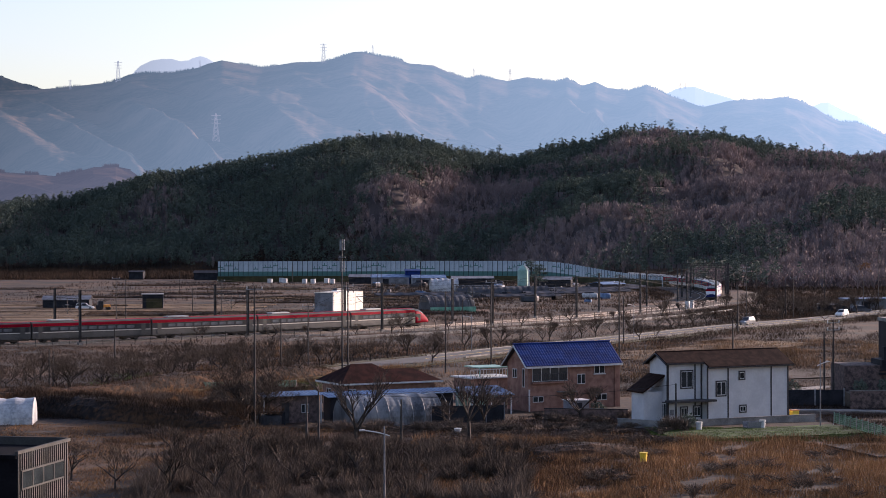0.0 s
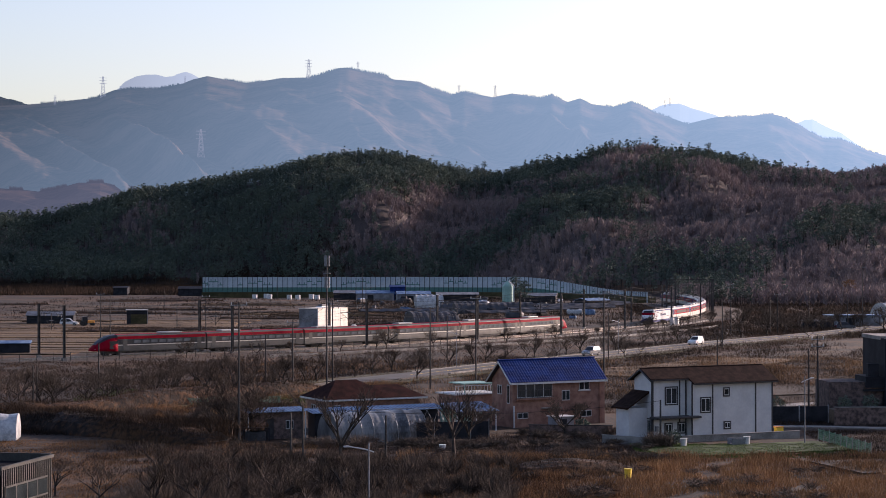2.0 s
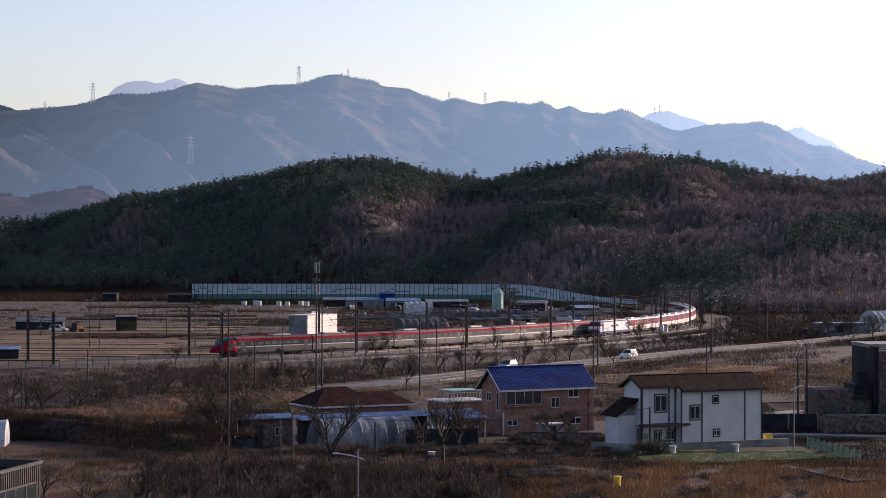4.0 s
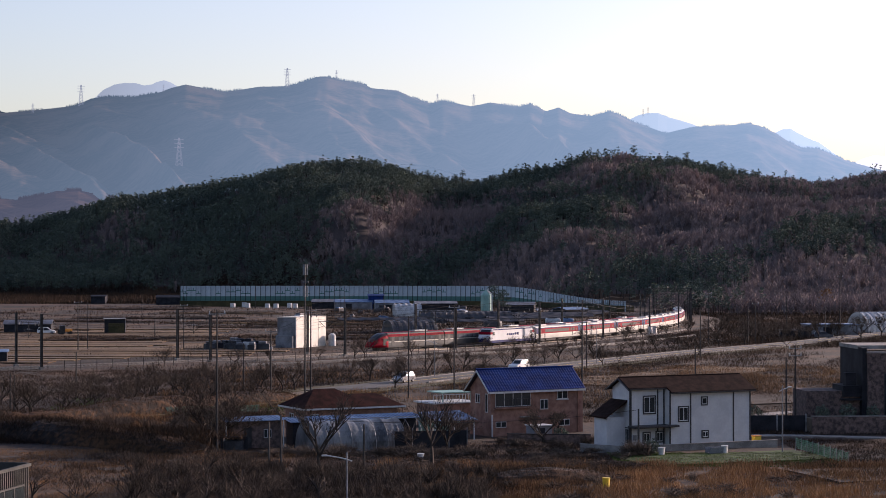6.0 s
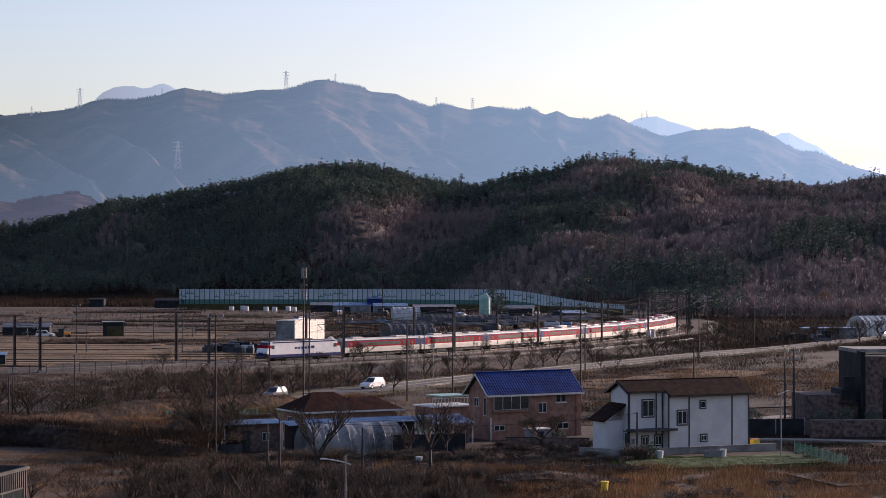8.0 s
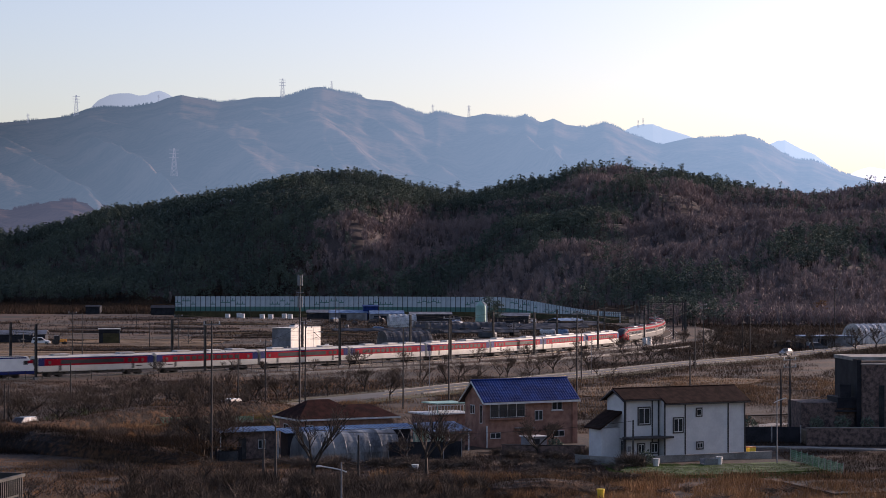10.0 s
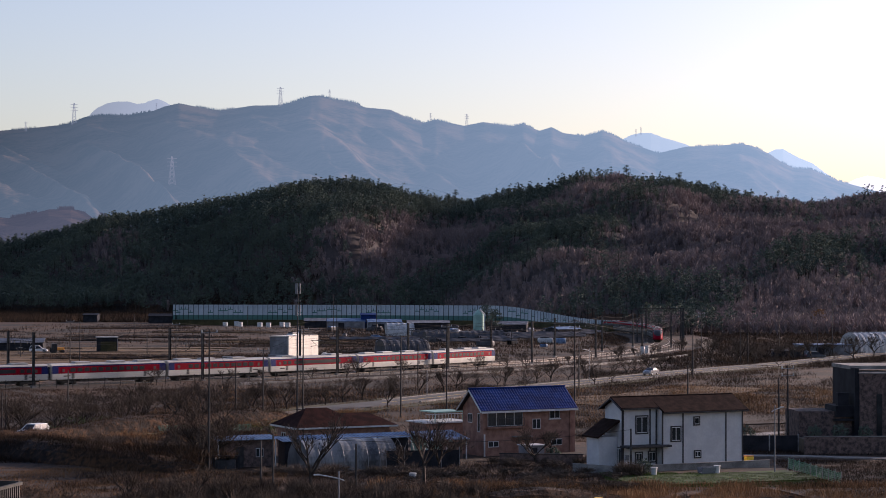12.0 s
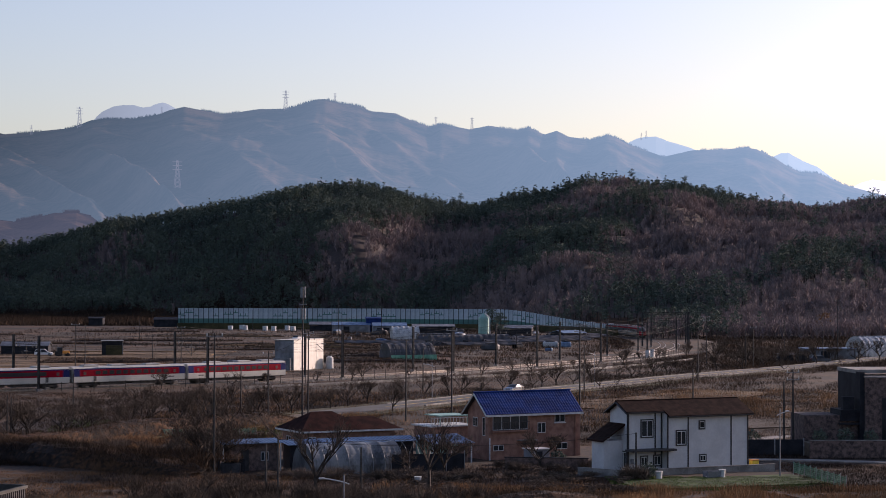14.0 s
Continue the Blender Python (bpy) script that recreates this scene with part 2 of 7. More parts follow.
def solid(bm, profile, axis_len, m=None, start=0.0):
    """A prism: a closed (y, z) outline drawn along x."""
    a = [bm.verts.new((start, y, z)) for y, z in profile]
    b = [bm.verts.new((start + axis_len, y, z)) for y, z in profile]
    n = len(profile)
    fs = [bm.faces.new(a[::-1]), bm.faces.new(b)]
    for i in range(n):
        j = (i + 1) % n
        fs.append(bm.faces.new((a[i], a[j], b[j], b[i])))
    if m:
        bmesh.ops.transform(bm, matrix=m, verts=a + b)
    return bm


def mesh_from(name, verts, faces, mat, smooth=False):
    me = bpy.data.meshes.new(name)
    me.from_pydata(verts.tolist() if hasattr(verts, "tolist") else verts, [], faces.tolist() if hasattr(faces, "tolist") else faces)
    me.materials.append(M[mat])
    if smooth:
        me.shade_smooth()
    return me


def strip(name, pts, width, z, mat, thick=0.06, label="", kind="structure", shift=0.0):
    """A slab that follows a line on the ground, with real sides."""
    P = np.array(pts, float)
    d = np.gradient(P, axis=0)
    d /= np.linalg.norm(d, axis=1)[:, None]
    nrm = np.stack([d[:, 1], -d[:, 0]], 1)
    bm = bmesh.new()
    rows = []
    for p, q in zip(P, nrm):
        a, b = p + q * (shift - width / 2), p + q * (shift + width / 2)
        rows.append([bm.verts.new((a[0], a[1], z)), bm.verts.new((b[0], b[1], z)), bm.verts.new((b[0], b[1], z - thick)), bm.verts.new((a[0], a[1], z - thick))])
    for r, s in zip(rows, rows[1:]):
        for i in range(4):
            j = (i + 1) % 4
            bm.faces.new((r[i], r[j], s[j], s[i]))
    bm.faces.new(rows[0])
    bm.faces.new(rows[-1][::-1])
    return tagged(link_mesh(name, bm, mat), label, kind=kind)


def triangles(name, centres, size, mat, tall=1.0, rng=None, group=None):
    """Very many loose leaf-sized triangles, one mesh."""
    n = len(centres)
    d = rng.normal(size=(n, 3, 3)) * np.asarray(size).reshape(-1, 1, 1)
    d[:, :, 2] *= tall
    v = (centres[:, None, :] + d).reshape(-1, 3)
    f = np.arange(n * 3).reshape(-1, 3)
    return mesh_from(name, v, f, mat)


# ---- the railway's line: a long left-hand bend ----
LINE_START, LINE_HEADING = (-70.30, 345.05), 53.83
BEND_AT = [0, 86.7, 173.3, 260, 346.7, 433.3, 520]
BEND = [-0.003112, -0.002869, -0.002674, -0.002551, -0.002384, -0.002215, -0.002046]
_s = np.arange(-400, 901, 1.0)
_k = np.interp(_s, BEND_AT, BEND)
_k[_s < -40] = -0.0008
_th = np.cumsum(_k)
_th += radians(LINE_HEADING) - _th[400]
_x, _y = np.cumsum(np.sin(_th)), np.cumsum(np.cos(_th))
_x += LINE_START[0] - _x[400]
_y += LINE_START[1] - _y[400]
RAIL_Z = 0.0


def on_line(s, off=0.0):
    """Place and heading at s metres along the near track; off: metres to its far side."""
    h = float(np.interp(s, _s, _th))
    return (float(np.interp(s, _s, _x)) - off * math.cos(h), float(np.interp(s, _s, _y)) + off * math.sin(h), h)


def line_points(s0, s1, step, off):
    return [on_line(s, off)[:2] for s in np.arange(s0, s1 + 0.1, step)]


FAR_TRACK = 4.2


# ---- ground, hill and mountains ----
def smooth(a, b, x):
    t = np.clip((x - a) / (b - a), 0, 1)
    return t * t * (3 - 2 * t)


def waves(x, y, scale, seed, octaves=4):
    """Cheap smooth noise from sums of rotated sines, about -1 to 1."""
    r = np.random.default_rng(seed)
    out, amp, total = 0, 1.0, 0.0
    for o in range(octaves):
        for k in range(4):
            a, p = r.uniform(0, 2 * math.pi, 2)
            w = 2 * math.pi / scale * (2 ** o) * r.uniform(0.7, 1.3)
            out = out + amp * np.sin(w * (x * math.cos(a) + y * math.sin(a)) + p)
        total += amp * 2.0
        amp *= 0.5
    return out / total


# crest of the wooded hill by bearing (metres across per metre ahead): height of the ground there
HILL_BEARING = [-0.40, -0.2526, -0.224, -0.2097, -0.1954, -0.1811, -0.1668, -0.1526, -0.1383, -0.124, -0.1097, -0.0954, -0.0811, -0.0669, -0.0526, -0.0411, -0.0297, -0.0183,
                -0.0069, 0.0046, 0.0189, 0.0331, 0.0503, 0.0617, 0.0731, 0.0931, 0.1003, 0.1188, 0.1303, 0.1474, 0.176, 0.1874, 0.1988, 0.2103, 0.224, 0.2617, 0.40]
HILL_HEIGHT = [20, 26.7, 29.5, 33.1, 38.7, 44.4, 48.7, 50.8, 54.3, 57.5, 61.1, 63.9, 68.2, 71, 73.1, 73.5, 71, 67.1,
               63.5, 61.5, 60, 65, 68.5, 71.5, 77.5, 80, 76.5, 74, 71, 67, 64, 61.5, 63, 66, 68, 72, 72]
CREST_AT = 1240.0


def hill_height(x, y):
    b = x / np.maximum(y, 1)
    top = np.interp(b, HILL_BEARING, HILL_HEIGHT)
    foot = 1035 - 75 * smooth(-0.14, -0.02, b) - 145 * smooth(-0.01, 0.06, b) - 60 * smooth(0.105, 0.16, b)
    t = np.clip((y - foot) / (CREST_AT - foot), 0, 1)
    up = 1 - (1 - t) ** (1.75 - 0.6 * smooth(-0.07, 0.02, b))
    down = 1 - 0.75 * smooth(CREST_AT, CREST_AT + 420, y)
    fold = waves(x, y * 0.5, 190, 5, 3) + 0.5 * waves(x, y, 70, 15, 2)
    h = top * up * down + 9.0 * fold * smooth(0, 0.35, t) * (1 - smooth(0.72, 0.97, t))
    # a low spur in front on the right
    spur = 10.5 * np.exp(-((y - 868 + 14 * np.sin(b * 60)) / 34) ** 2) * smooth(0.125, 0.19, b)
    return np.where(y > foot - 120, np.maximum(h * (y > foot), spur), 0.0)


def ground_height(x, y):
    near = 0.22 * waves(x, y, 24, 3, 3) * smooth(560, 300, y)
    # the line, the road and the house plots are level
    return hill_height(x, y) + np.minimum(near, 0) - 0.05


def make_ground():
    xs = np.concatenate([[-5000, -2500, -1200, -700], np.arange(-480, -140, 17), np.arange(-140, 180, 2.5), np.arange(180, 520, 17), [700, 1200, 2500, 5000]])
    ys = np.concatenate([[-1500, -300, 0, 60], np.arange(90, 300, 2.5), np.arange(300, 640, 6), np.arange(640, 1700, 14), [1900, 2400, 3200, 4900]])
    X, Y = np.meshgrid(xs, ys)
    Z = ground_height(X, Y)
    v = np.stack([X, Y, Z], -1).reshape(-1, 3)
    nx, ny = len(xs), len(ys)
    i = np.arange(nx * ny).reshape(ny, nx)
    f = np.stack([i[:-1, :-1], i[:-1, 1:], i[1:, 1:], i[1:, :-1]], -1).reshape(-1, 4)
    ob = new("ground", mesh_from("ground", v, f, "soil", True))
    ob.data.materials.append(M["hill"])
    c = Y[:-1, :-1].reshape(-1)
    hz = hill_height(X, Y)[:-1, :-1].reshape(-1)
    ob.data.polygons.foreach_set("material_index", ((hz > 4) | (c > 1250)).astype(np.int32))
    tagged(ob, "dry brown winter farmland running to a wooded hill", kind="structure")


def ridge(name, bearing, height, dist, depth, mat, relief, seed, label, fringe=0.0, slant=0.10):
    """A mountain range: a crest whose spurs run down slantwise into the valley."""
    bearing = [a / 1000 for a in bearing]
    b = np.linspace(bearing[0], bearing[-1], 620)
    t = np.concatenate([np.linspace(0, 1, 90), np.linspace(1.05, 1.3, 4)])
    B, T = np.meshgrid(b, t)
    D = dist - depth * (1 - T)
    X, Y = B * D, D
    Z = np.interp(B, bearing, height) * np.where(T <= 1, T ** 1.1, 1 - (T - 1) * 1.2) + slope_relief(B, T, relief, seed, slant)
    # no shoulder stands above the crest behind it
    Z = np.minimum(Z, EYE_Z + (np.interp(B, bearing, height) - EYE_Z) * D / dist - 0.02 * relief * (1 - T) - 60 * (1 - T) * T)
    v = np.stack([X, Y, Z - 4 * (1 - np.clip(T * 4, 0, 1))], -1).reshape(-1, 3)
    n, m = len(b), len(t)
    i = np.arange(n * m).reshape(m, n)
    f = np.stack([i[:-1, :-1], i[:-1, 1:], i[1:, 1:], i[1:, :-1]], -1).reshape(-1, 4)
    tagged(new(name, mesh_from(name, v, f, mat, True)), label, kind="structure")
    if fringe:
        # a fringe of bare trees along the skyline
        rng = np.random.default_rng(seed)
        n = 7000
        fb = rng.uniform(bearing[0], bearing[-1], n)
        fh = np.interp(fb, bearing, height)
        ht = fringe * rng.uniform(0.2, 1.0, n) * (0.25 + 0.75 * (waves(fb * 4000, fb * 0, 160, 3, 3) > -0.05))
        a = np.stack([fb * dist, 0 * fb + dist, fh - 3], -1)
        w = rng.uniform(0.4, 1.1, (n, 1)) * np.array([1.0, 0, 0])
        tip = a + np.stack([rng.normal(size=n) * 1.0, 0 * fb, ht + 3], -1)
        tv = np.stack([a - w, a + w, tip], 1).reshape(-1, 3)
        tagged(new("ridge_trees", mesh_from("ridge_trees", tv, np.arange(3 * n).reshape(-1, 3), mat)), "hazy fringe of bare trees on the crest", "woodland", kind="stuff")


def slope_relief(B, T, relief, seed, slant):
    c = (B - slant * (1 - T)) * 3600
    spur = 1 - 1.7 * np.abs(waves(c, T * 60, 560, seed, 2))
    gully = 1 - 1.7 * np.abs(waves(c + 90 * T, T * 240, 210, seed + 4, 2))
    fine = waves(c, T * 900, 70, seed + 9, 3)
    mid = smooth(0.02, 0.35, T) * (1 - smooth(0.55, 0.99, T))
    return mid * relief * (spur - 0.4) + relief * (0.20 * (gully - 0.4) + 0.06 * fine) * smooth(0, 0.2, T) * (1 - smooth(0.8, 0.985, T))


RANGE_BEARING = [-367, -281, -224, -206.8, -186.8, -176.8, -169.7, -155.4, -142.6, -136.8, -129.7, -124, -109.7, -101.1, -92.6, -78.3, -71.1, -63.4, -58.3, -51.1, -41.1, -35.4, -22.6, -15.4, -5.4, 0,
                 14.6, 24.6, 38.9, 44.6, 52.6, 58.9, 65.1, 76, 84.6, 88.9, 94.6, 113.1, 127.4, 144.6, 154.6, 160.3, 168.8, 174.6, 181.7, 190.3, 204.6, 221.7, 261.7, 347.4]
RANGE_HEIGHT = [271, 281, 286, 291, 299, 313, 316, 316, 324, 332, 338, 334, 325, 329, 334, 335, 342, 352, 353, 346, 341, 331, 327, 315, 303, 309,
                298, 305, 297, 303, 289, 296, 285, 280, 289, 285, 273, 249, 261, 263, 267, 263, 249, 235, 222, 221, 199, 182, 152, 132]


def range_height(b, y):
    """Ground of the main range at a bearing (per thousand) and distance."""
    T = 1 - (3600 - y) / 1800
    return float(np.interp(b, RANGE_BEARING, RANGE_HEIGHT)) * T ** 1.1 + float(slope_relief(np.array([b / 1000]), np.array([T]), 44, 21, 0.10)[0])


def make_mountains():
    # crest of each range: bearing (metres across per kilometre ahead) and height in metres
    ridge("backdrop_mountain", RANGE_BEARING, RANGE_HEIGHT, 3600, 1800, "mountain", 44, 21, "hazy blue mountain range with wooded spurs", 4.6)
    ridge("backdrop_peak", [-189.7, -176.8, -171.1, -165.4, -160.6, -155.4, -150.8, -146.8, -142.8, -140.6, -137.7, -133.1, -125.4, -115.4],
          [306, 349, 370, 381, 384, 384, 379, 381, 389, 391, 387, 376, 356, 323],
          4100, 500, "haze_peak", 16, 8, "pale hazy mountain peak behind the range", 2.5)
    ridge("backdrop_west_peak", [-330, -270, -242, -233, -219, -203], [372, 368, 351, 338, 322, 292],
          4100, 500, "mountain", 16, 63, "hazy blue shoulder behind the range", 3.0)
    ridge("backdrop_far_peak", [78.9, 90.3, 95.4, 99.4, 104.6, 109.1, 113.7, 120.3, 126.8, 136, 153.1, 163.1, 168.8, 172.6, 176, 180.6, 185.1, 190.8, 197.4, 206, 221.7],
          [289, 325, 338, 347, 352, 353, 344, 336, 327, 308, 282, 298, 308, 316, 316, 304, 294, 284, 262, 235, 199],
          4500, 600, "haze_peak_far", 12, 30, "very pale hazy far peaks", 2.0)
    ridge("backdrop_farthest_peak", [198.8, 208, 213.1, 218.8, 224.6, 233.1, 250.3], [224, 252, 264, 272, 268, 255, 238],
          4800, 400, "haze_peak_faint", 8, 33, "faintest mountain on the horizon")
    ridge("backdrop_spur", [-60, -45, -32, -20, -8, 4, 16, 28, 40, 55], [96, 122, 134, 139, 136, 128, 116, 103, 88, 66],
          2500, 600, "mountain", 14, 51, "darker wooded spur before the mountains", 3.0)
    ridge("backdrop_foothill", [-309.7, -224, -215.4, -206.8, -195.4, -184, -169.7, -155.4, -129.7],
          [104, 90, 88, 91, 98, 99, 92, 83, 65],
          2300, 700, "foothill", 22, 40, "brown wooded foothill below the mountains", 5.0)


ROAD = [(160.0, 580.0), (125.4, 516.0), (110.1, 495.8), (76.8, 436.3), (50.6, 399.1), (33.2, 367.7), (21.5, 348.1), (6.1, 324.0), (-4.5, 301.6), (-16.8, 282.1), (-27.5, 261.0), (-38.7, 244.5), (-46.5, 231.0), (-56, 214), (-75, 183)]


def along(pts, q):
    P = np.array(pts, float)
    d = np.concatenate([[0], np.cumsum(np.hypot(*np.diff(P, axis=0).T))])
    x, y = np.interp(q, d, P[:, 0]), np.interp(q, d, P[:, 1])
    x2, y2 = np.interp(q + 1.0, d, P[:, 0]), np.interp(q + 1.0, d, P[:, 1])
    return float(x), float(y), math.degrees(math.atan2(y2 - y, x2 - x))


def smooth_line(pts, step=6.0):
    P = np.array(pts, float)
    d = np.concatenate([[0], np.cumsum(np.hypot(*np.diff(P, axis=0).T))])
    q = np.arange(0, d[-1], step)
    x, y = np.interp(q, d, P[:, 0]), np.interp(q, d, P[:, 1])
    k = np.ones(7) / 7
    xp, yp = np.pad(x, 3, mode="edge"), np.pad(y, 3, mode="edge")
    return list(zip(np.convolve(xp, k, "valid"), np.convolve(yp, k, "valid")))


ROAD_LINE = smooth_line(ROAD)


def bank(pts, high, wide, mat, label):
    """A rough field bank with sloping, lumpy sides."""
    P = np.array(smooth_line(pts, 1.6))
    d = np.gradient(P, axis=0)
    d /= np.linalg.norm(d, axis=1)[:, None]
    nrm = np.stack([d[:, 1], -d[:, 0]], 1)
    rng = random.Random(int(abs(pts[0][0]) * 10))
    bm = bmesh.new()
    rows = []
    for i, (p, q) in enumerate(zip(P, nrm)):
        w = wide * (1 + 0.12 * math.sin(i * 0.4))
        h = high * (1 + 0.15 * math.sin(i * 0.33 + 1)) * min(1, 0.15 + i / 8, 0.15 + (len(P) - 1 - i) / 8)
        rows.append([bm.verts.new((*(p + q * (o + rng.uniform(-0.03, 0.03)) * w), z * h - 0.25 * (z == 0) + rng.uniform(-0.12, 0.12) * high))
                     for o, z in ((-0.5, 0), (-0.4, 0.42), (-0.28, 0.78), (-0.12, 0.95), (0.04, 1.0), (0.2, 0.92), (0.36, 0.55), (0.5, 0))])
    for r, t in zip(rows, rows[1:]):
        for i in range(7):
            bm.faces.new((r[i], r[i + 1], t[i + 1], t[i]))
    grid = np.array([[v.co[:] for v in r] for r in rows])
    ob = tagged(link_mesh("field_bank", bm, mat), label, kind="structure")
    r = np.random.default_rng(len(P))
    far = float(P[:, 1].mean()) / 200
    n = int(len(P) * 240 / far)
    i, j, u, v = r.integers(0, len(P) - 1, n), r.integers(0, 7, n), r.random((n, 1)), r.random((n, 1))
    q = (grid[i, j] * (1 - u) + grid[i + 1, j] * u) * (1 - v) + (grid[i, j + 1] * (1 - u) + grid[i + 1, j + 1] * u) * v
    blades("dead_scrub", q[:, 0], q[:, 1], q[:, 2], r.uniform(0.15, 0.75, n), 0.016 * far, 0.5, "scrub", "brown dead weeds on a field bank", "scrub", len(P))
    return ob


BANK_X, BANK_Y, BANK_HIGH = [-66, -50, -42, -34, -27, -21], [223, 215, 210, 201, 196, 193], 1.6


def make_banks():
    bank(list(zip(BANK_X, BANK_Y)), BANK_HIGH, 7.5, "soil", "dark weedy terrace bank across the dry field")
    rng = random.Random(14)
    for i in range(22):
        y = rng.uniform(430, 770)
        x0 = rng.uniform(-150, -20) * (y / 600)
        L = rng.uniform(18, 60)
        t = rng.uniform(-0.15, 0.35)
        pts = [(x0 + L * f, y + L * f * t + 2 * math.sin(f * 5 + i)) for f in (0, 0.25, 0.5, 0.75, 1.0)]
        if any(abs(p[0] - float(np.interp(p[1], _y[350:760], _x[350:760]))) < 17 for p in pts):
            continue
        bank(pts, rng.uniform(0.3, 0.8), rng.uniform(4, 8), rng.choice(("soil", "stubble", "soil")), "low weedy bank between the fields")
    bank([(3, 169.5), (8, 170), (12, 170.3), (17, 171)], 1.2, 6.5, "soil", "dark heap of earth and cuttings")
    # the lane to the left runs below the edge of the near field
    P = np.array([p for p in ROAD_LINE if p[0] < -20])
    d = np.gradient(P, axis=0)
    d /= np.linalg.norm(d, axis=1)[:, None]
    bank(list(zip(P[:, 0] - 3.9 * d[:, 1], P[:, 1] + 3.9 * d[:, 0])), 1.75, 4.2, "soil", "low earth bank beside the farm lane")


def make_ways():
    strip("road", [p for p in ROAD_LINE if p[0] > -18], 6.6, 0.16, "asphalt", 0.4, "grey asphalt country road")
    strip("lane", [p for p in ROAD_LINE if p[0] <= -14], 3.4, 0.15, "dirt", 0.4, "narrow earthy farm lane")
    for side in (3.4, -3.4):
        strip("kerb", [p for p in ROAD_LINE if p[0] > -6], 0.2, 0.27, "concrete", 0.45, "pale concrete kerb", shift=side)
    strip("road_marking", [p for p in ROAD_LINE if p[0] > -10], 0.14, 0.166, "yellow", 0.02, "faded yellow centre line")
    strip("verge", ROAD_LINE, 3.2, 0.05, "verge", 0.3, "grassy roadside verge", shift=5.3)
    strip("verge", ROAD_LINE, 3.2, 0.05, "verge", 0.3, "grassy roadside verge", shift=-5.3)
    strip("ballast_bed", line_points(-200, 700, 8, FAR_TRACK / 2), 10.5, -0.16, "ballast", 0.5, "brown stone ballast bed")
    for off in (0, FAR_TRACK):
        for g in (-0.75, 0.75):
            strip("rail", line_points(-200, 640, 4, off + g), 0.08, 0.0, "rail", 0.15, "worn steel rail")
    # fence and drain on the near side of the line
    strip("drain_wall", line_points(40, 230, 5, -7.5), 0.35, 0.25, "concrete", 0.5, "pale concrete drain wall beside the track")
    strip("drain_wall", line_points(30, 190, 5, -19.0), 0.35, 0.35, "concrete", 0.6, "pale concrete drain wall beside the road")


# ---- woods on the hill ----
def make_woods():
    rng = np.random.default_rng(11)
    n = 21000
    b = rng.uniform(-0.262, 0.262, n)
    y = 755 + (1268 - 755) * rng.random(n) ** 0.7
    x = b * y
    h = hill_height(x, y)
    keep = h > 0.6
    x, y, h = x[keep], y[keep], h[keep]
    # thin woods on the flat at the hill's foot
    fb, fy = rng.uniform(0.105, 0.262, 900), rng.uniform(665, 800, 900)
    x, y = np.concatenate([x, fb * fy]), np.concatenate([y, fy])
    h = np.concatenate([h, hill_height(fb * fy, fy)])
    # taller single pines along the crest
    cb = np.concatenate([rng.uniform(-0.012, 0.03, 12), rng.uniform(0.03, 0.085, 46), rng.uniform(0.03, 0.14, 34), rng.uniform(-0.22, 0.26, 22)])
    cy = rng.uniform(1195, 1245, len(cb))
    x, y = np.concatenate([x, cb * cy]), np.concatenate([y, cy])
    h = np.concatenate([h, hill_height(cb * cy, cy)])
    lone = np.arange(len(x)) >= len(x) - len(cb)
    # pines on the crown and in stands, bare trees elsewhere
    q = x / y
    stand = waves(x, y, 170, 17, 3) + 0.45 * smooth(1120, 1220, y) * smooth(0.17, 0.12, q) + 0.62 * smooth(0.02, -0.06, q) + 0.2 * smooth(-0.06, -0.14, q) - 0.22 * smooth(0.04, 0.10, q) * smooth(1200, 1120, y) - 0.2 * smooth(0.13, 0.17, q)
    pine = ((stand + rng.normal(size=len(x)) * 0.22 > 0.20)) | lone
    bare = ~pine & (rng.random(len(x)) < 0.8)
    pine_wood(x[pine], y[pine], h[pine], lone[pine], rng)
    bare_wood(x[bare], y[bare], h[bare], rng)


def pine_wood(x, y, z, lone, rng):
    """Pines: a trunk and seven boughs each, every bough a flat tuft of needle sprays."""
    k, boughs, per = len(x), 7, 17
    tall = np.where(lone, rng.uniform(9.0, 13.5, k), rng.uniform(6.0, 10.5, k))
    wide = np.where(lone, rng.uniform(1.5, 2.4, k), rng.uniform(1.7, 3.0, k))
    f = (np.arange(boughs) + rng.uniform(0, 1, (k, boughs))) / boughs
    a = rng.uniform(0, 2 * math.pi, (k, boughs))
    reach = wide[:, None] * (1 - 0.72 * f ** 1.6) * rng.uniform(0.35, 0.8, (k, boughs))
    c = np.stack([x[:, None] + reach * np.cos(a), y[:, None] + reach * np.sin(a), z[:, None] + tall[:, None] * (0.34 + 0.64 * f)], -1)
    u = rng.normal(size=(k, boughs, per, 3))
    u /= np.linalg.norm(u, axis=-1)[..., None]
    size = (wide[:, None] * (0.62 - 0.34 * f))[..., None, None] * rng.uniform(0.55, 1.0, (k, boughs, per, 1))
    p = (c[:, :, None, :] + u * size * np.array([1.0, 1.0, 0.62])).reshape(-1, 3)
    d = rng.normal(size=(len(p), 3, 3)) * 0.33
    d[:, :, 2] *= 0.7
    v = (p[:, None, :] + d).reshape(-1, 3)
    tagged(new("pine_wood", mesh_from("pine_wood", v, np.arange(len(v)).reshape(-1, 3), "pine")), "dark green pine wood on the hill", "woodland", kind="stuff")
    stems("pine_trunks", x, y, z, tall * 0.9, 0.22, "bark", "dark pine trunks on the hill", rng)


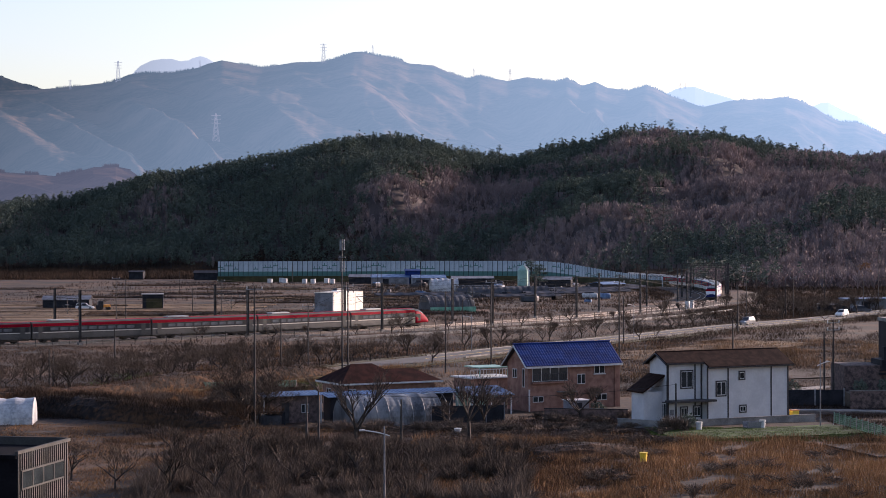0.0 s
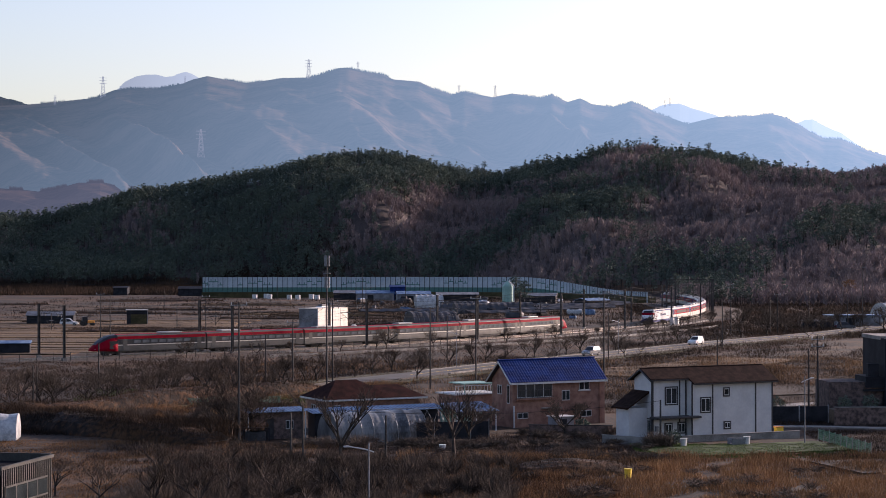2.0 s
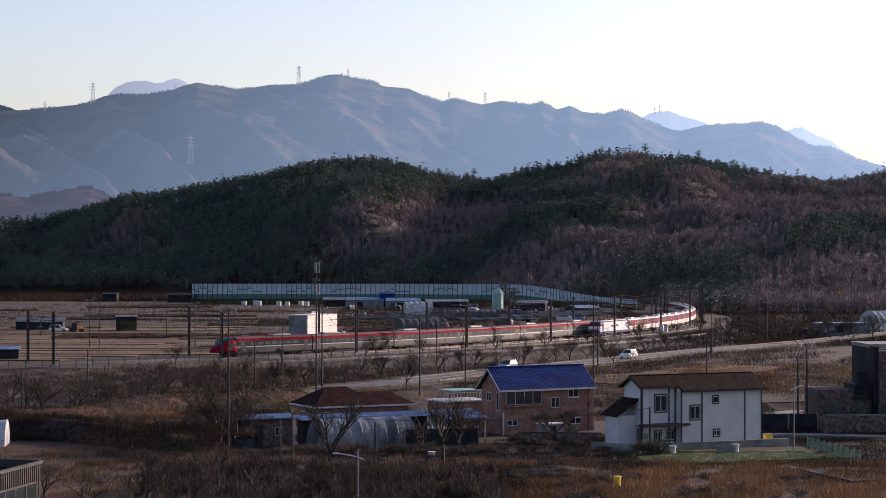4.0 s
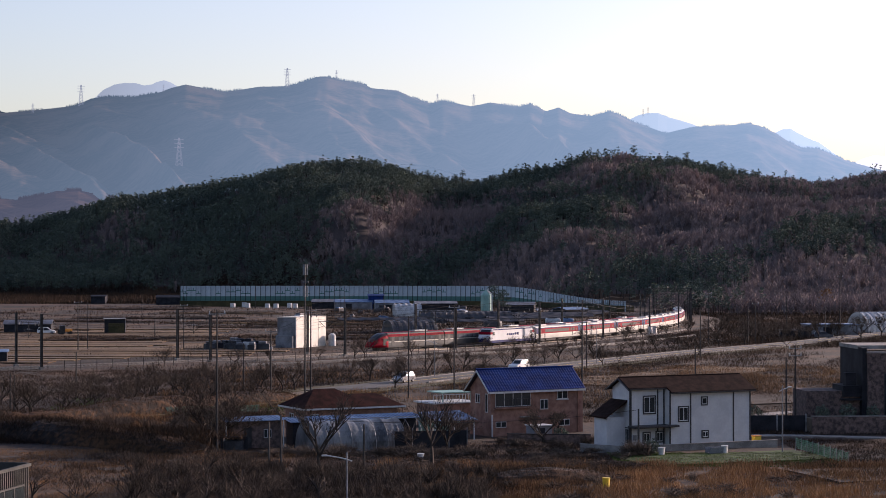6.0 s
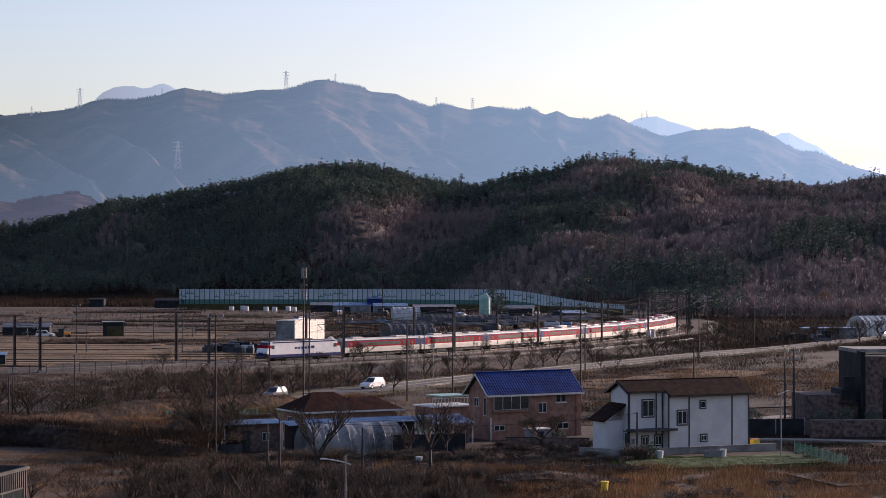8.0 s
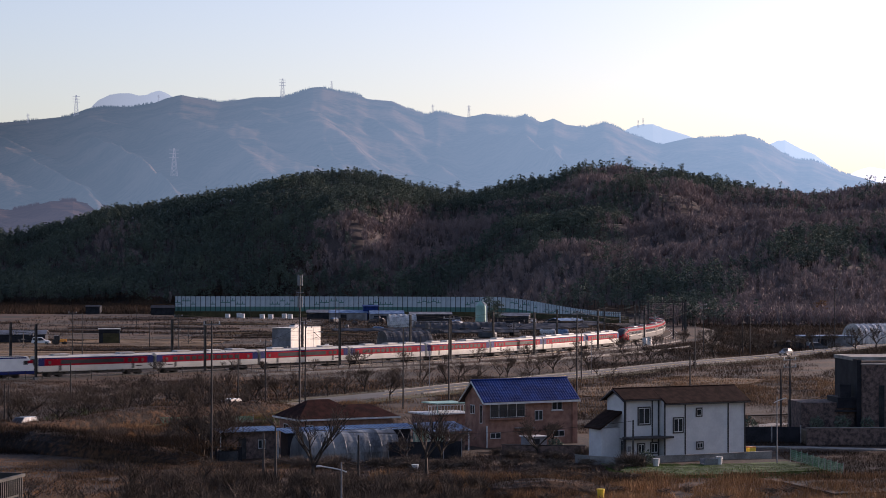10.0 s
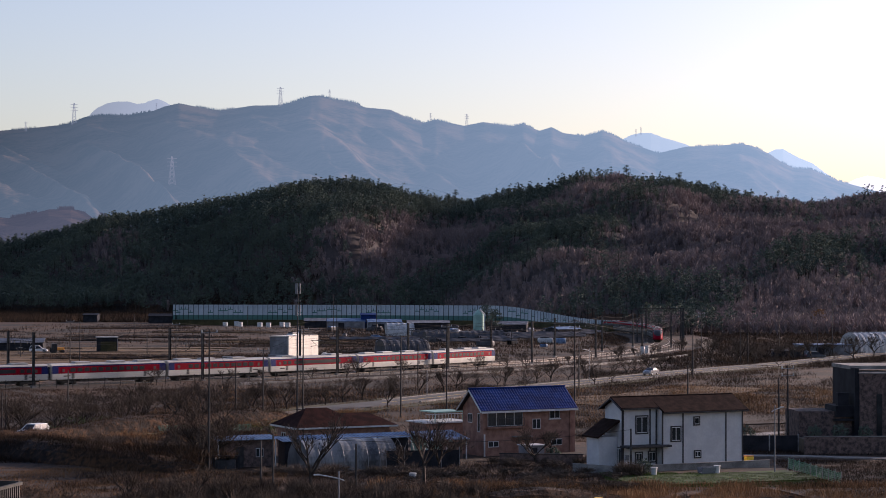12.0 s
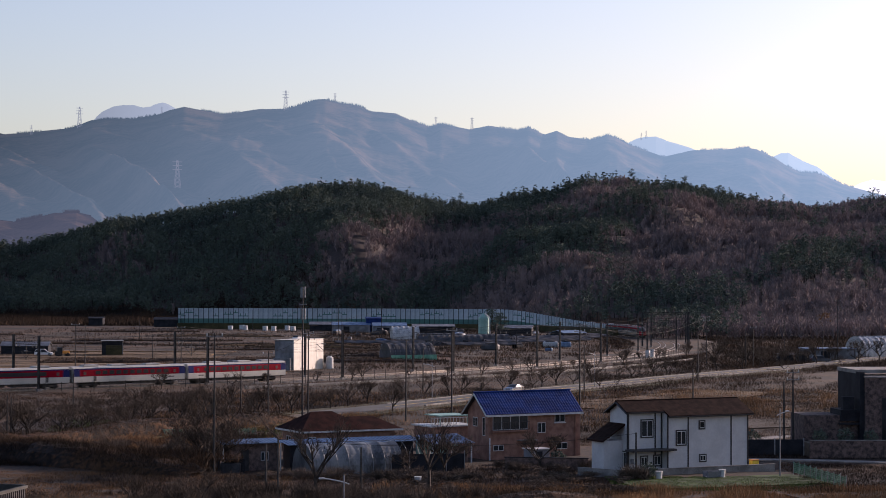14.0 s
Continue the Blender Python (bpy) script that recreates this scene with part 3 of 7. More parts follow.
def stems(name, x, y, z, tall, w, mat, label, rng):
    a = rng.uniform(0, 2 * math.pi, len(x))
    ring = [np.stack([x + w * np.cos(a + o), y + w * np.sin(a + o), z - 0.5], -1) for o in (0, 2.1, 4.2)]
    tip = np.stack([x + rng.normal(size=len(x)) * 0.5, y, z + tall], -1)
    v = np.stack(ring + [tip], 1).reshape(-1, 3)
    i = 4 * np.arange(len(x))[:, None]
    f = np.concatenate([i + np.array([p]) for p in ((0, 1, 3), (1, 2, 3), (2, 0, 3))])
    tagged(new(name, mesh_from(name, v, f, mat)), label, "woodland", kind="stuff")


def bare_wood(x, y, z, rng):
    """Leafless trees: fine upright twigs that fan out of each trunk."""
    k, per = len(x), 74
    tall, wide = rng.uniform(5.0, 9.0, k)[:, None], rng.uniform(1.5, 2.7, k)[:, None]
    a, r = rng.uniform(0, 2 * math.pi, (k, per)), np.sqrt(rng.random((k, per)))
    f0 = rng.uniform(0.05, 0.75, (k, per))
    f1 = f0 + rng.uniform(0.16, 0.42, (k, per)) * (1.1 - f0)
    r0, r1 = r * wide * f0 * 0.75, r * wide * np.sin(np.clip(f1, 0, 1) * 2.5 + 0.35)
    p0 = np.stack([x[:, None] + r0 * np.cos(a), y[:, None] + r0 * np.sin(a), z[:, None] + tall * f0], -1)
    p1 = np.stack([x[:, None] + r1 * np.cos(a), y[:, None] + r1 * np.sin(a), z[:, None] + tall * f1], -1)
    s = rng.normal(size=p0.shape) * np.array([0.13, 0.13, 0.03])
    v = np.stack([p0 - s, p0 + s, p1], 2).reshape(-1, 3)
    tagged(new("bare_wood", mesh_from("bare_wood", v, np.arange(len(v)).reshape(-1, 3), "bare_wood")), "leafless brown woodland on the hill", "woodland", kind="stuff")
    stems("bare_trunks", x, y, z, tall[:, 0] * 0.95, 0.17, "bare_wood", "grey leafless trunks on the hill", rng)


def single_tree(x, y, h, wide, mat, label, seed, name="pine_tree"):
    """A lone tree: tapered trunk, boughs, and a crown of loose sprays in uneven tufts."""
    rng = np.random.default_rng(seed)
    t = thing(name, pose(x, y, float(hill_height(np.array([x]), np.array([y]))[0])), label, "tree")
    trunk = tube(bmesh.new(), (0, 0, -0.6), (0.3, 0, h * 0.93), h * 0.025, h * 0.006, 7)
    tufts = []
    for i in range(11):
        f = 0.35 + 0.62 * i / 10
        a = 2.4 * i + rng.uniform(-0.4, 0.4)
        r = wide * (1.05 - 0.7 * (f - 0.35) / 0.62) * rng.uniform(0.5, 1.0)
        tip = (r * math.cos(a), r * math.sin(a), h * f + 0.1 * h * rng.uniform(0, 0.6))
        tube(trunk, (0.1, 0, h * f * 0.92), tip, h * 0.009, h * 0.004, 4)
        tufts.append(tip)
    part("trunk", trunk, "bark", t)
    n = 150
    u = rng.normal(size=(len(tufts), n, 3))
    u /= np.linalg.norm(u, axis=-1)[..., None]
    c = np.array(tufts)[:, None, :] + u * rng.uniform(0.3, 1.0, (len(tufts), n, 1)) * np.array([wide * 0.5, wide * 0.5, h * 0.075])
    o = new("crown", triangles("crown", c.reshape(-1, 3), np.full(len(tufts) * n, 0.17), mat, 0.7, rng))
    o.parent = t


def make_single_trees():
    single_tree(17.5, 668, 9.5, 3.4, "pine", "dark evergreen tree beside the feed silo", 1)
    single_tree(20.5, 672, 8.0, 2.8, "pine", "dark evergreen tree beside the feed silo", 2)
    single_tree(84.0, 905, 15.0, 6.0, "pine", "broad flat-topped pine on the slope", 3)
    single_tree(78.0, 925, 12.0, 4.0, "pine", "pine tree on the slope", 4)
    single_tree(136.0, 700, 8.0, 3.2, "reed", "bare tree holding dry yellow leaves", 5, "autumn_tree")
    for i, (x, y, h) in enumerate(((8, 1216, 13), (12.5, 1220, 15), (30, 1210, 12), (150, 1214, 14), (171, 1216, 12), (-9, 1218, 12), (45, 1214, 12), (118, 1218, 13))):
        single_tree(x, y, h, 3.0, "pine", "tall single pine on the hill's crest", 20 + i)


# ---- trains ----
def tau(t):
    """The clip runs at a quarter of its pace between 2.55 and 4.77 s."""
    if t < 2.55:
        return t
    return 2.55 + 0.25 * (t - 2.55) if t < 4.77 else 3.105 + (t - 4.77)


RED_TAIL = ([0, 4.835, 8.635, 9.635, 10.635, 11.635, 12.335], [-54.5, 96, 217, 257, 301, 346, 375])
CAR = 23.5


def red_tail(t):
    return float(np.interp(tau(t), *RED_TAIL))


def white_rear(t):
    return 84 - 33.7 * (tau(t) - 5.835)


def body_section(w, top, bottom, lean=0.12, r=0.5):
    """Half-rounded coach outline in (y, z)."""
    pts = [(-w + 0.03, bottom), (-w, bottom + 0.5), (-w, 1.9), (-w + lean, top - r)]
    pts += [(-(w - lean - r) - r * math.cos(a), top - r + r * math.sin(a)) for a in (0.5, 0.95, 1.35)]
    return pts + [(-y, z) for y, z in pts[::-1]]


def bogies(parent, spots):
    for x in spots:
        bm = boxes((x - 1.5, x + 1.5, -1.1, 1.1, 0.35, 0.75), bevel=0.06)
        b = part("bogie", bm, "under", parent, "dark steel bogie")
        for dx in (-1.1, 1.1):
            w = bmesh.new()
            tube(w, (x + dx, -0.85, 0.45), (x + dx, 0.85, 0.45), 0.45, sides=14)
            part("wheelset", w, "under", b)


def side_parts(name, x0, x1, z0, z1, w, out, mat, parent, label=""):
    for y0, y1 in ((-w - out, -w + 0.02), (w - 0.02, w + out)):
        part(name, boxes((x0, x1, y0, y1, z0, z1)), mat, parent, label)


def window_row(parent, x0, x1, n, z0, z1, w, gap=0.28, mat="train_dark"):
    step = (x1 - x0) / n
    half = step * (0.5 - gap / 2)
    for y0, y1 in ((-w - 0.02, -w + 0.02), (w - 0.02, w + 0.02)):
        first = part("window", boxes((-half, half, y0, y1, z0, z1)), mat, parent)
        first.location.x = x0 + step / 2
        for i in range(1, n):
            share("window", first, parent, pose(x0 + step * (i + 0.5), 0, 0))


def make_coach(m, kind):
    """White coach with a red window band and blue ends; kind 0 has many small windows, 1 a long band of glass."""
    t = thing("passenger_coach", m, "cream railway coach with red window band and blue ends", "railway coach", "coaches of the locomotive train")
    L, W = 22.9, 1.5
    bm = bmesh.new()
    solid(bm, body_section(W, 3.7, 1.0), L, start=-L / 2)
    part("body", bm, "train_white", t)
    bm = bmesh.new()
    solid(bm, [(-W + 0.32, 3.42), (-W + 0.55, 3.66), (-0.6, 3.76), (0.6, 3.76), (W - 0.55, 3.66), (W - 0.32, 3.42)], L - 0.1, start=-L / 2 + 0.05)
    part("roof", bm, "roof_pale", t, "pale grey coach roof")
    side_parts("red_band", -L / 2 + 1.28, L / 2 - 1.28, 2.04, 3.2, W - 0.04, 0.05, "train_red", t, "red window band")
    side_parts("blue_line", -L / 2 + 0.1, L / 2 - 0.1, 3.203, 3.4, W - 0.115, 0.07, "train_blue", t, "blue line under the eaves")
    for x in (-L / 2 + 0.65, L / 2 - 0.65):
        side_parts("end_panel", x - 0.63, x + 0.63, 2.04, 3.2, W - 0.03, 0.045, "train_blue", t, "blue end panel")
        xd = x + (1.6 if x < 0 else -1.6)
        side_parts("door", xd - 0.42, xd + 0.42, 2.04, 3.18, W - 0.02, 0.045, "train_red", t, "red sliding door")
        side_parts("door_window", xd - 0.2, xd + 0.2, 2.3, 2.85, W + 0.01, 0.03, "train_grey", t)
    if kind == 0:
        window_row(t, -L / 2 + 4.2, L / 2 - 3.4, 11, 2.32, 2.98, W + 0.015)
    else:
        side_parts("window_band", -L / 2 + 4.4, L / 2 - 6.0, 2.32, 2.98, W - 0.0, 0.025, "train_dark", t, "dark ribbon window")
        window_row(t, L / 2 - 5.4, L / 2 - 3.0, 2, 2.32, 2.98, W + 0.015)
    for x in ((-7.5, -2.0, 5.0) if kind == 0 else (-6.5, 6.5)):
        part("roof_unit", boxes((x - 1.5, x + 1.5, -0.85, 0.85, 3.72, 4.02), bevel=0.06), "roof_pale", t, "pale air-conditioning unit")
    for x0 in (-L / 2 + 4.0, L / 2 - 4.4):
        side_parts("grey_flash", x0, x0 + 0.55, 1.15, 2.04, W - 0.03, 0.04, "train_grey", t, "grey slanted flash")
    side_parts("number_bar", L / 2 - 3.6, L / 2 - 2.3, 1.5, 1.68, W - 0.02, 0.03, "under", t, "dark unreadable lettering")
    part("underframe", boxes((-6.0, -1.0, -1.2, 1.2, 0.45, 1.0), (0.5, 5.8, -1.2, 1.2, 0.5, 1.0), (-L / 2 + 0.2, L / 2 - 0.2, -1.3, 1.3, 0.85, 1.02)), "under", t, "dark underframe equipment")
    for x in (-L / 2 - 0.3, L / 2):
        part("gangway", boxes((x, x + 0.3, -0.75, 0.75, 1.0, 3.2)), "under", t, "black gangway bellows")
    bogies(t, (-7.9, 7.9))
    return t


def make_locomotive(m):
    t = thing("electric_locomotive", m, "white electric locomotive with red cab tops and blue skirt", "locomotive")
    L, W = 19.4, 1.5
    bm = bmesh.new()
    prof = [(-9.7, 1.0), (-9.75, 1.9), (-9.3, 2.6), (-8.5, 3.75), (8.5, 3.75), (9.3, 2.6), (9.75, 1.9), (9.7, 1.0)]
    a = [bm.verts.new((x, -W, z)) for x, z in prof]
    b = [bm.verts.new((x, W, z)) for x, z in prof]
    bm.faces.new(a)
    bm.faces.new(b[::-1])
    for i in range(len(prof)):
        j = (i + 1) % len(prof)
        bm.faces.new((a[i], b[i], b[j], a[j]))
    bmesh.ops.bevel(bm, geom=[e for e in bm.edges if abs(e.verts[0].co.y) > 1 and e.verts[0].co.y == e.verts[1].co.y], offset=0.18, segments=2, affect="EDGES")
    part("body", bm, "car_white", t)
    part("skirt", boxes((-9.72, 9.72, -1.53, 1.53, 0.72, 1.28), bevel=0.05), "train_blue", t, "dark blue skirt band")
    for sx in (-1, 1):
        bm = bmesh.new()
        solid(bm, [(-1.44, 2.55), (-1.36, 2.9), (1.36, 2.9), (1.44, 2.55)], 0.1, start=-0.05)
        bmesh.ops.transform(bm, matrix=pose(sx * 9.28, 0, 0.05, 0, sx * -28, 0), verts=bm.verts)
        part("cab_nose", boxes((sx * 8.9 - 0.5, sx * 8.9 + 0.5, -1.515, 1.515, 2.5, 3.1), bevel=0.08), "train_red", t, "red cab corner")
        bm.free()
        g = boxes((-0.05, 0.05, -1.2, 1.2, -0.5, 0.5), bevel=0.03)
        bmesh.ops.transform(g, matrix=pose(sx * 8.98, 0, 3.18, 0, sx * -35, 0), verts=g.verts)
        part("windscreen", g, "train_dark", t, "raked dark windscreen")
        part("front_panel", boxes((sx * 9.74 - 0.06, sx * 9.74 + 0.06, -1.3, 1.3, 1.25, 1.7), bevel=0.04), "train_blue", t, "dark blue front panel")
        for y in (-0.9, 0.9):
            part("headlight", boxes((sx * 9.8 - 0.05, sx * 9.8 + 0.05, y - 0.16, y + 0.16, 1.5, 1.72), bevel=0.02), "car_white", t, "clear headlight")
        side_parts("cab_window", sx * 8.05 - 0.4, sx * 8.05 + 0.4, 2.35, 3.05, W, 0.02, "train_dark", t)
        part("buffer_beam", boxes((sx * 9.9 - 0.2, sx * 9.9 + 0.2, -1.3, 1.3, 0.55, 0.95), bevel=0.04), "under", t)
    side_parts("roof_stripe", -8.2, 8.2, 3.42, 3.66, W - 0.02, 0.03, "train_blue", t, "blue stripe along the eaves")
    part("roof", boxes((-8.0, 8.0, -1.1, 1.1, 3.74, 3.86), bevel=0.04), "train_grey", t, "grey locomotive roof")
    part("roof_gear", boxes((-3, 0.5, -0.7, 0.7, 3.86, 4.1), (2, 4, -0.5, 0.5, 3.86, 4.05), bevel=0.05), "under", t, "dark roof gear")
    for z0, z1, x0, x1 in ((2.2, 2.75, -2.6, -1.7), (2.2, 2.75, -1.5, -0.9), (2.2, 2.62, -0.7, 0.0), (2.2, 2.62, 0.2, 0.9), (2.2, 2.62, 1.1, 1.7), (2.2, 2.62, 1.9, 2.5)):
        side_parts("emblem_bar", x0, x1, z0, z1, W, 0.012, "train_blue", t, "plain blue emblem shape")
    part("underframe", boxes((-2.6, 2.6, -1.2, 1.2, 0.35, 0.8), bevel=0.05), "under", t)
    bm = bmesh.new()
    for y in (-0.6, 0.6):
        tube(bm, (5.5, y, 3.85), (7.0, y, 4.5), 0.03)
        tube(bm, (7.0, y, 4.5), (5.6, y, 5.2), 0.025)
    tube(bm, (5.6, -0.8, 5.2), (5.6, 0.8, 5.2), 0.04)
    part("pantograph", bm, "under", t, "raised pantograph")
    bogies(t, (-5.6, 5.6))
    return t


def nose_mesh(sx, z_lo, z_hi, dz, width=1.5):
    """The rounded wedge of a streamlined end car, between two heights, as a lofted shell."""
    bm = bmesh.new()
    rings = []
    for k in range(9):
        f = k / 8
        x = 4.6 * f
        top = 3.72 - 2.35 * f ** 2.1
        w = width * (1 - 0.42 * f ** 2.4)
        zb = 0.75 + 0.12 * f
        ring = []
        for y, z in ((-1, 0), (-1.02, 0.3), (-1.0, 0.55), (-0.9, 0.82), (-0.6, 0.97), (0, 1.0), (0.6, 0.97), (0.9, 0.82), (1.0, 0.55), (1.02, 0.3), (1, 0)):
            zz = zb + (top - zb) * z
            ring.append(bm.verts.new((sx * x, y * w, min(max(zz, z_lo), z_hi + 9) + dz)))
        rings.append(ring)
    for r, s in zip(rings, rings[1:]):
        for i in range(10):
            bm.faces.new((r[i], r[i + 1], s[i + 1], s[i]))
        bm.faces.new((r[10], r[0], s[0], s[10]))
    bm.faces.new(rings[-1])
    bm.faces.new(rings[0][::-1])
    return bm


def make_red_car(m, end=0):
    """Grey multiple-unit car with a red roof edge; end: +1 or -1 for a streamlined cab at that end."""
    t = thing("multiple_unit_car", m, "grey multiple-unit train car with red roof edge and dark windows" if not end else "red-nosed streamlined end car of a grey train", "train car", "cars of the red train")
    L, W = 23.0, 1.5
    x0, x1 = -L / 2 + (4.4 if end < 0 else 0), L / 2 - (4.4 if end > 0 else 0)
    bm = bmesh.new()
    solid(bm, body_section(W, 3.72, 0.75), x1 - x0, start=x0)
    part("body", bm, "train_grey", t)
    side_parts("red_shoulder", x0 + 0.05, x1 - 0.05, 2.9, 3.42, W - 0.1, 0.05, "train_red", t, "red band below the roof")
    bm = bmesh.new()
    solid(bm, [(-W + 0.10, 3.2), (-W + 0.3, 3.5), (-W + 0.7, 3.72), (-0.5, 3.77), (0.5, 3.77), (W - 0.7, 3.72), (W - 0.3, 3.5), (W - 0.10, 3.2)], x1 - x0 - 0.06, start=x0 + 0.03)
    part("roof", bm, "train_red", t, "red rounded roof")
    side_parts("window_band", x0 + 0.3, x1 - 0.3, 2.0, 2.88, W - 0.03, 0.045, "train_dark", t, "black window band")
    window_row(t, x0 + 3.2, x1 - 3.2, 9 if not end else 7, 2.18, 2.7, W + 0.018, 0.2, "train_glass")
    side_parts("white_line", x0 + 0.1, x1 - 0.1, 1.78, 1.92, W - 0.03, 0.045, "train_white", t, "white waist line")
    for x in (x0 + 1.5, x1 - 1.5):
        side_parts("door", x - 0.45, x + 0.45, 1.0, 2.9, W - 0.02, 0.05, "train_grey", t, "grey sliding door")
    for x in ((-4.5 * end,) if end else (-5.5,)):
        part("roof_unit", boxes((x - 2.2, x + 2.2, -0.85, 0.85, 3.76, 4.02), bevel=0.06), "roof_pale", t, "pale roof equipment box")
    if not end:
        bm = bmesh.new()
        for y in (-0.5, 0.5):
            tube(bm, (5.5, y, 3.8), (7.3, y, 4.35), 0.03)
            tube(bm, (7.3, y, 4.35), (5.8, y, 5.1), 0.025)
        tube(bm, (5.8, -0.8, 5.1), (5.8, 0.8, 5.1), 0.04)
        part("pantograph", bm, "under", t, "dark pantograph")
    part("underframe", boxes((x0 + 0.2, x1 - 0.2, -1.25, 1.25, 0.5, 0.8), (-5, 4.5, -1.2, 1.2, 0.35, 0.6)), "under", t, "dark underframe")
    if end:
        e = x1 if end > 0 else x0
        bm = nose_mesh(end, 0, 9, 0)
        bmesh.ops.translate(bm, verts=bm.verts, vec=(e, 0, 0))
        nose = part("nose", bm, "train_red", t, "glossy red streamlined nose")
        for p in nose.data.polygons:
            p.use_smooth = True
        g = nose_mesh(end, 0, 9, 0, 1.46)
        bmesh.ops.delete(g, geom=[v for v in g.verts if v.co.z < 1.75 or abs(v.co.x) > 4.3], context="VERTS")
        bmesh.ops.translate(g, verts=g.verts, vec=(e, 0, 0.045))
        part("windscreen", g, "train_dark", nose, "black wraparound windscreen")
        side_parts("side_sweep", min(e, e + end * 1.6), max(e, e + end * 1.6), 1.2, 2.6, W - 0.02, 0.03, "train_dark", nose, "black sweep behind the cab")
        for y in (-0.75, 0.75):
            part("headlight", boxes((e + end * 4.3 - 0.1, e + end * 4.3 + 0.1, y - 0.2, y + 0.2, 1.15, 1.3), bevel=0.02), "car_white", nose, "clear headlight")
    for x in ((-L / 2 - 0.25) if end >= 0 else None, (L / 2) if end <= 0 else None):
        if x is not None:
            part("gangway", boxes((x, x + 0.25, -0.75, 0.75, 0.9, 3.2)), "under", t, "black gangway bellows")
    bogies(t, (-7.8, 7.8))
    return t


TRAINS = []


# ---- houses and sheds of the near village ----
def lap_wall(x0, x1, z0, z1, y, step=0.24, deep=0.034):
    """Lapped boards: a saw-toothed skin on a wall that faces -y."""
    bm = bmesh.new()
    prof, z = [(y + 0.05, z0)], z0
    while z < z1 - 0.01:
        top = min(z + step, z1)
        prof += [(y - deep, z), (y - 0.004, top)]
        z = top
    prof.append((y + 0.05, z1))
    return solid(bm, prof, x1 - x0, start=x0)


def window(parent, x0, x1, z0, z1, y, panes=2, frame="white_frame", surround=None, rot=None, sill=False, label="", fw=0.07):
    """A framed window on a wall that faces -y, set on that wall."""
    w = new("window")
    w.parent = parent
    if rot:
        w.matrix_basis = rot
    if label:
        tagged(w, label)
    if surround:
        s = 0.12
        part("surround", boxes((x0 - s, x1 + s, y - 0.05, y + 0.02, z1, z1 + s), (x0 - s, x1 + s, y - 0.05, y + 0.02, z0 - s, z0),
                               (x0 - s, x0, y - 0.05, y + 0.02, z0, z1), (x1, x1 + s, y - 0.05, y + 0.02, z0, z1)), surround, w, "dark window surround")
    dims = [(x0, x1, y - 0.04, y + 0.02, z1 - fw, z1), (x0, x1, y - 0.04, y + 0.02, z0, z0 + fw)]
    step = (x1 - x0) / panes
    for i in range(panes + 1):
        c = x0 + i * step
        dims.append((max(c - fw / 2, x0), min(c + fw / 2, x1), y - 0.042, y + 0.02, z0 + fw, z1 - fw))
    part("frame", boxes(*dims), frame, w)
    for i in range(panes):
        part("pane", boxes((x0 + i * step + fw / 2, x0 + (i + 1) * step - fw / 2, y - 0.018 - 0.006 * (i % 2), y - 0.005, z0 + fw, z1 - fw)), "glass", w)
    if sill:
        part("sill", boxes((x0 - 0.12, x1 + 0.12, y - 0.12, y, z0 - 0.1, z0)), "white_frame", w, "pale window sill")
    return w


LEFT = pose(0, 0, 0, 0, 0, -90)      # a wall facing -y becomes one facing -x


def gable_roof(y0, y1, ze0, ze1, yr, zr, x0, x1, thick=0.18):
    bm = bmesh.new()
    return solid(bm, [(y0, ze0), (yr, zr), (y1, ze1), (y1, ze1 - thick), (yr, zr - thick), (y0, ze0 - thick)], x1 - x0, start=x0)


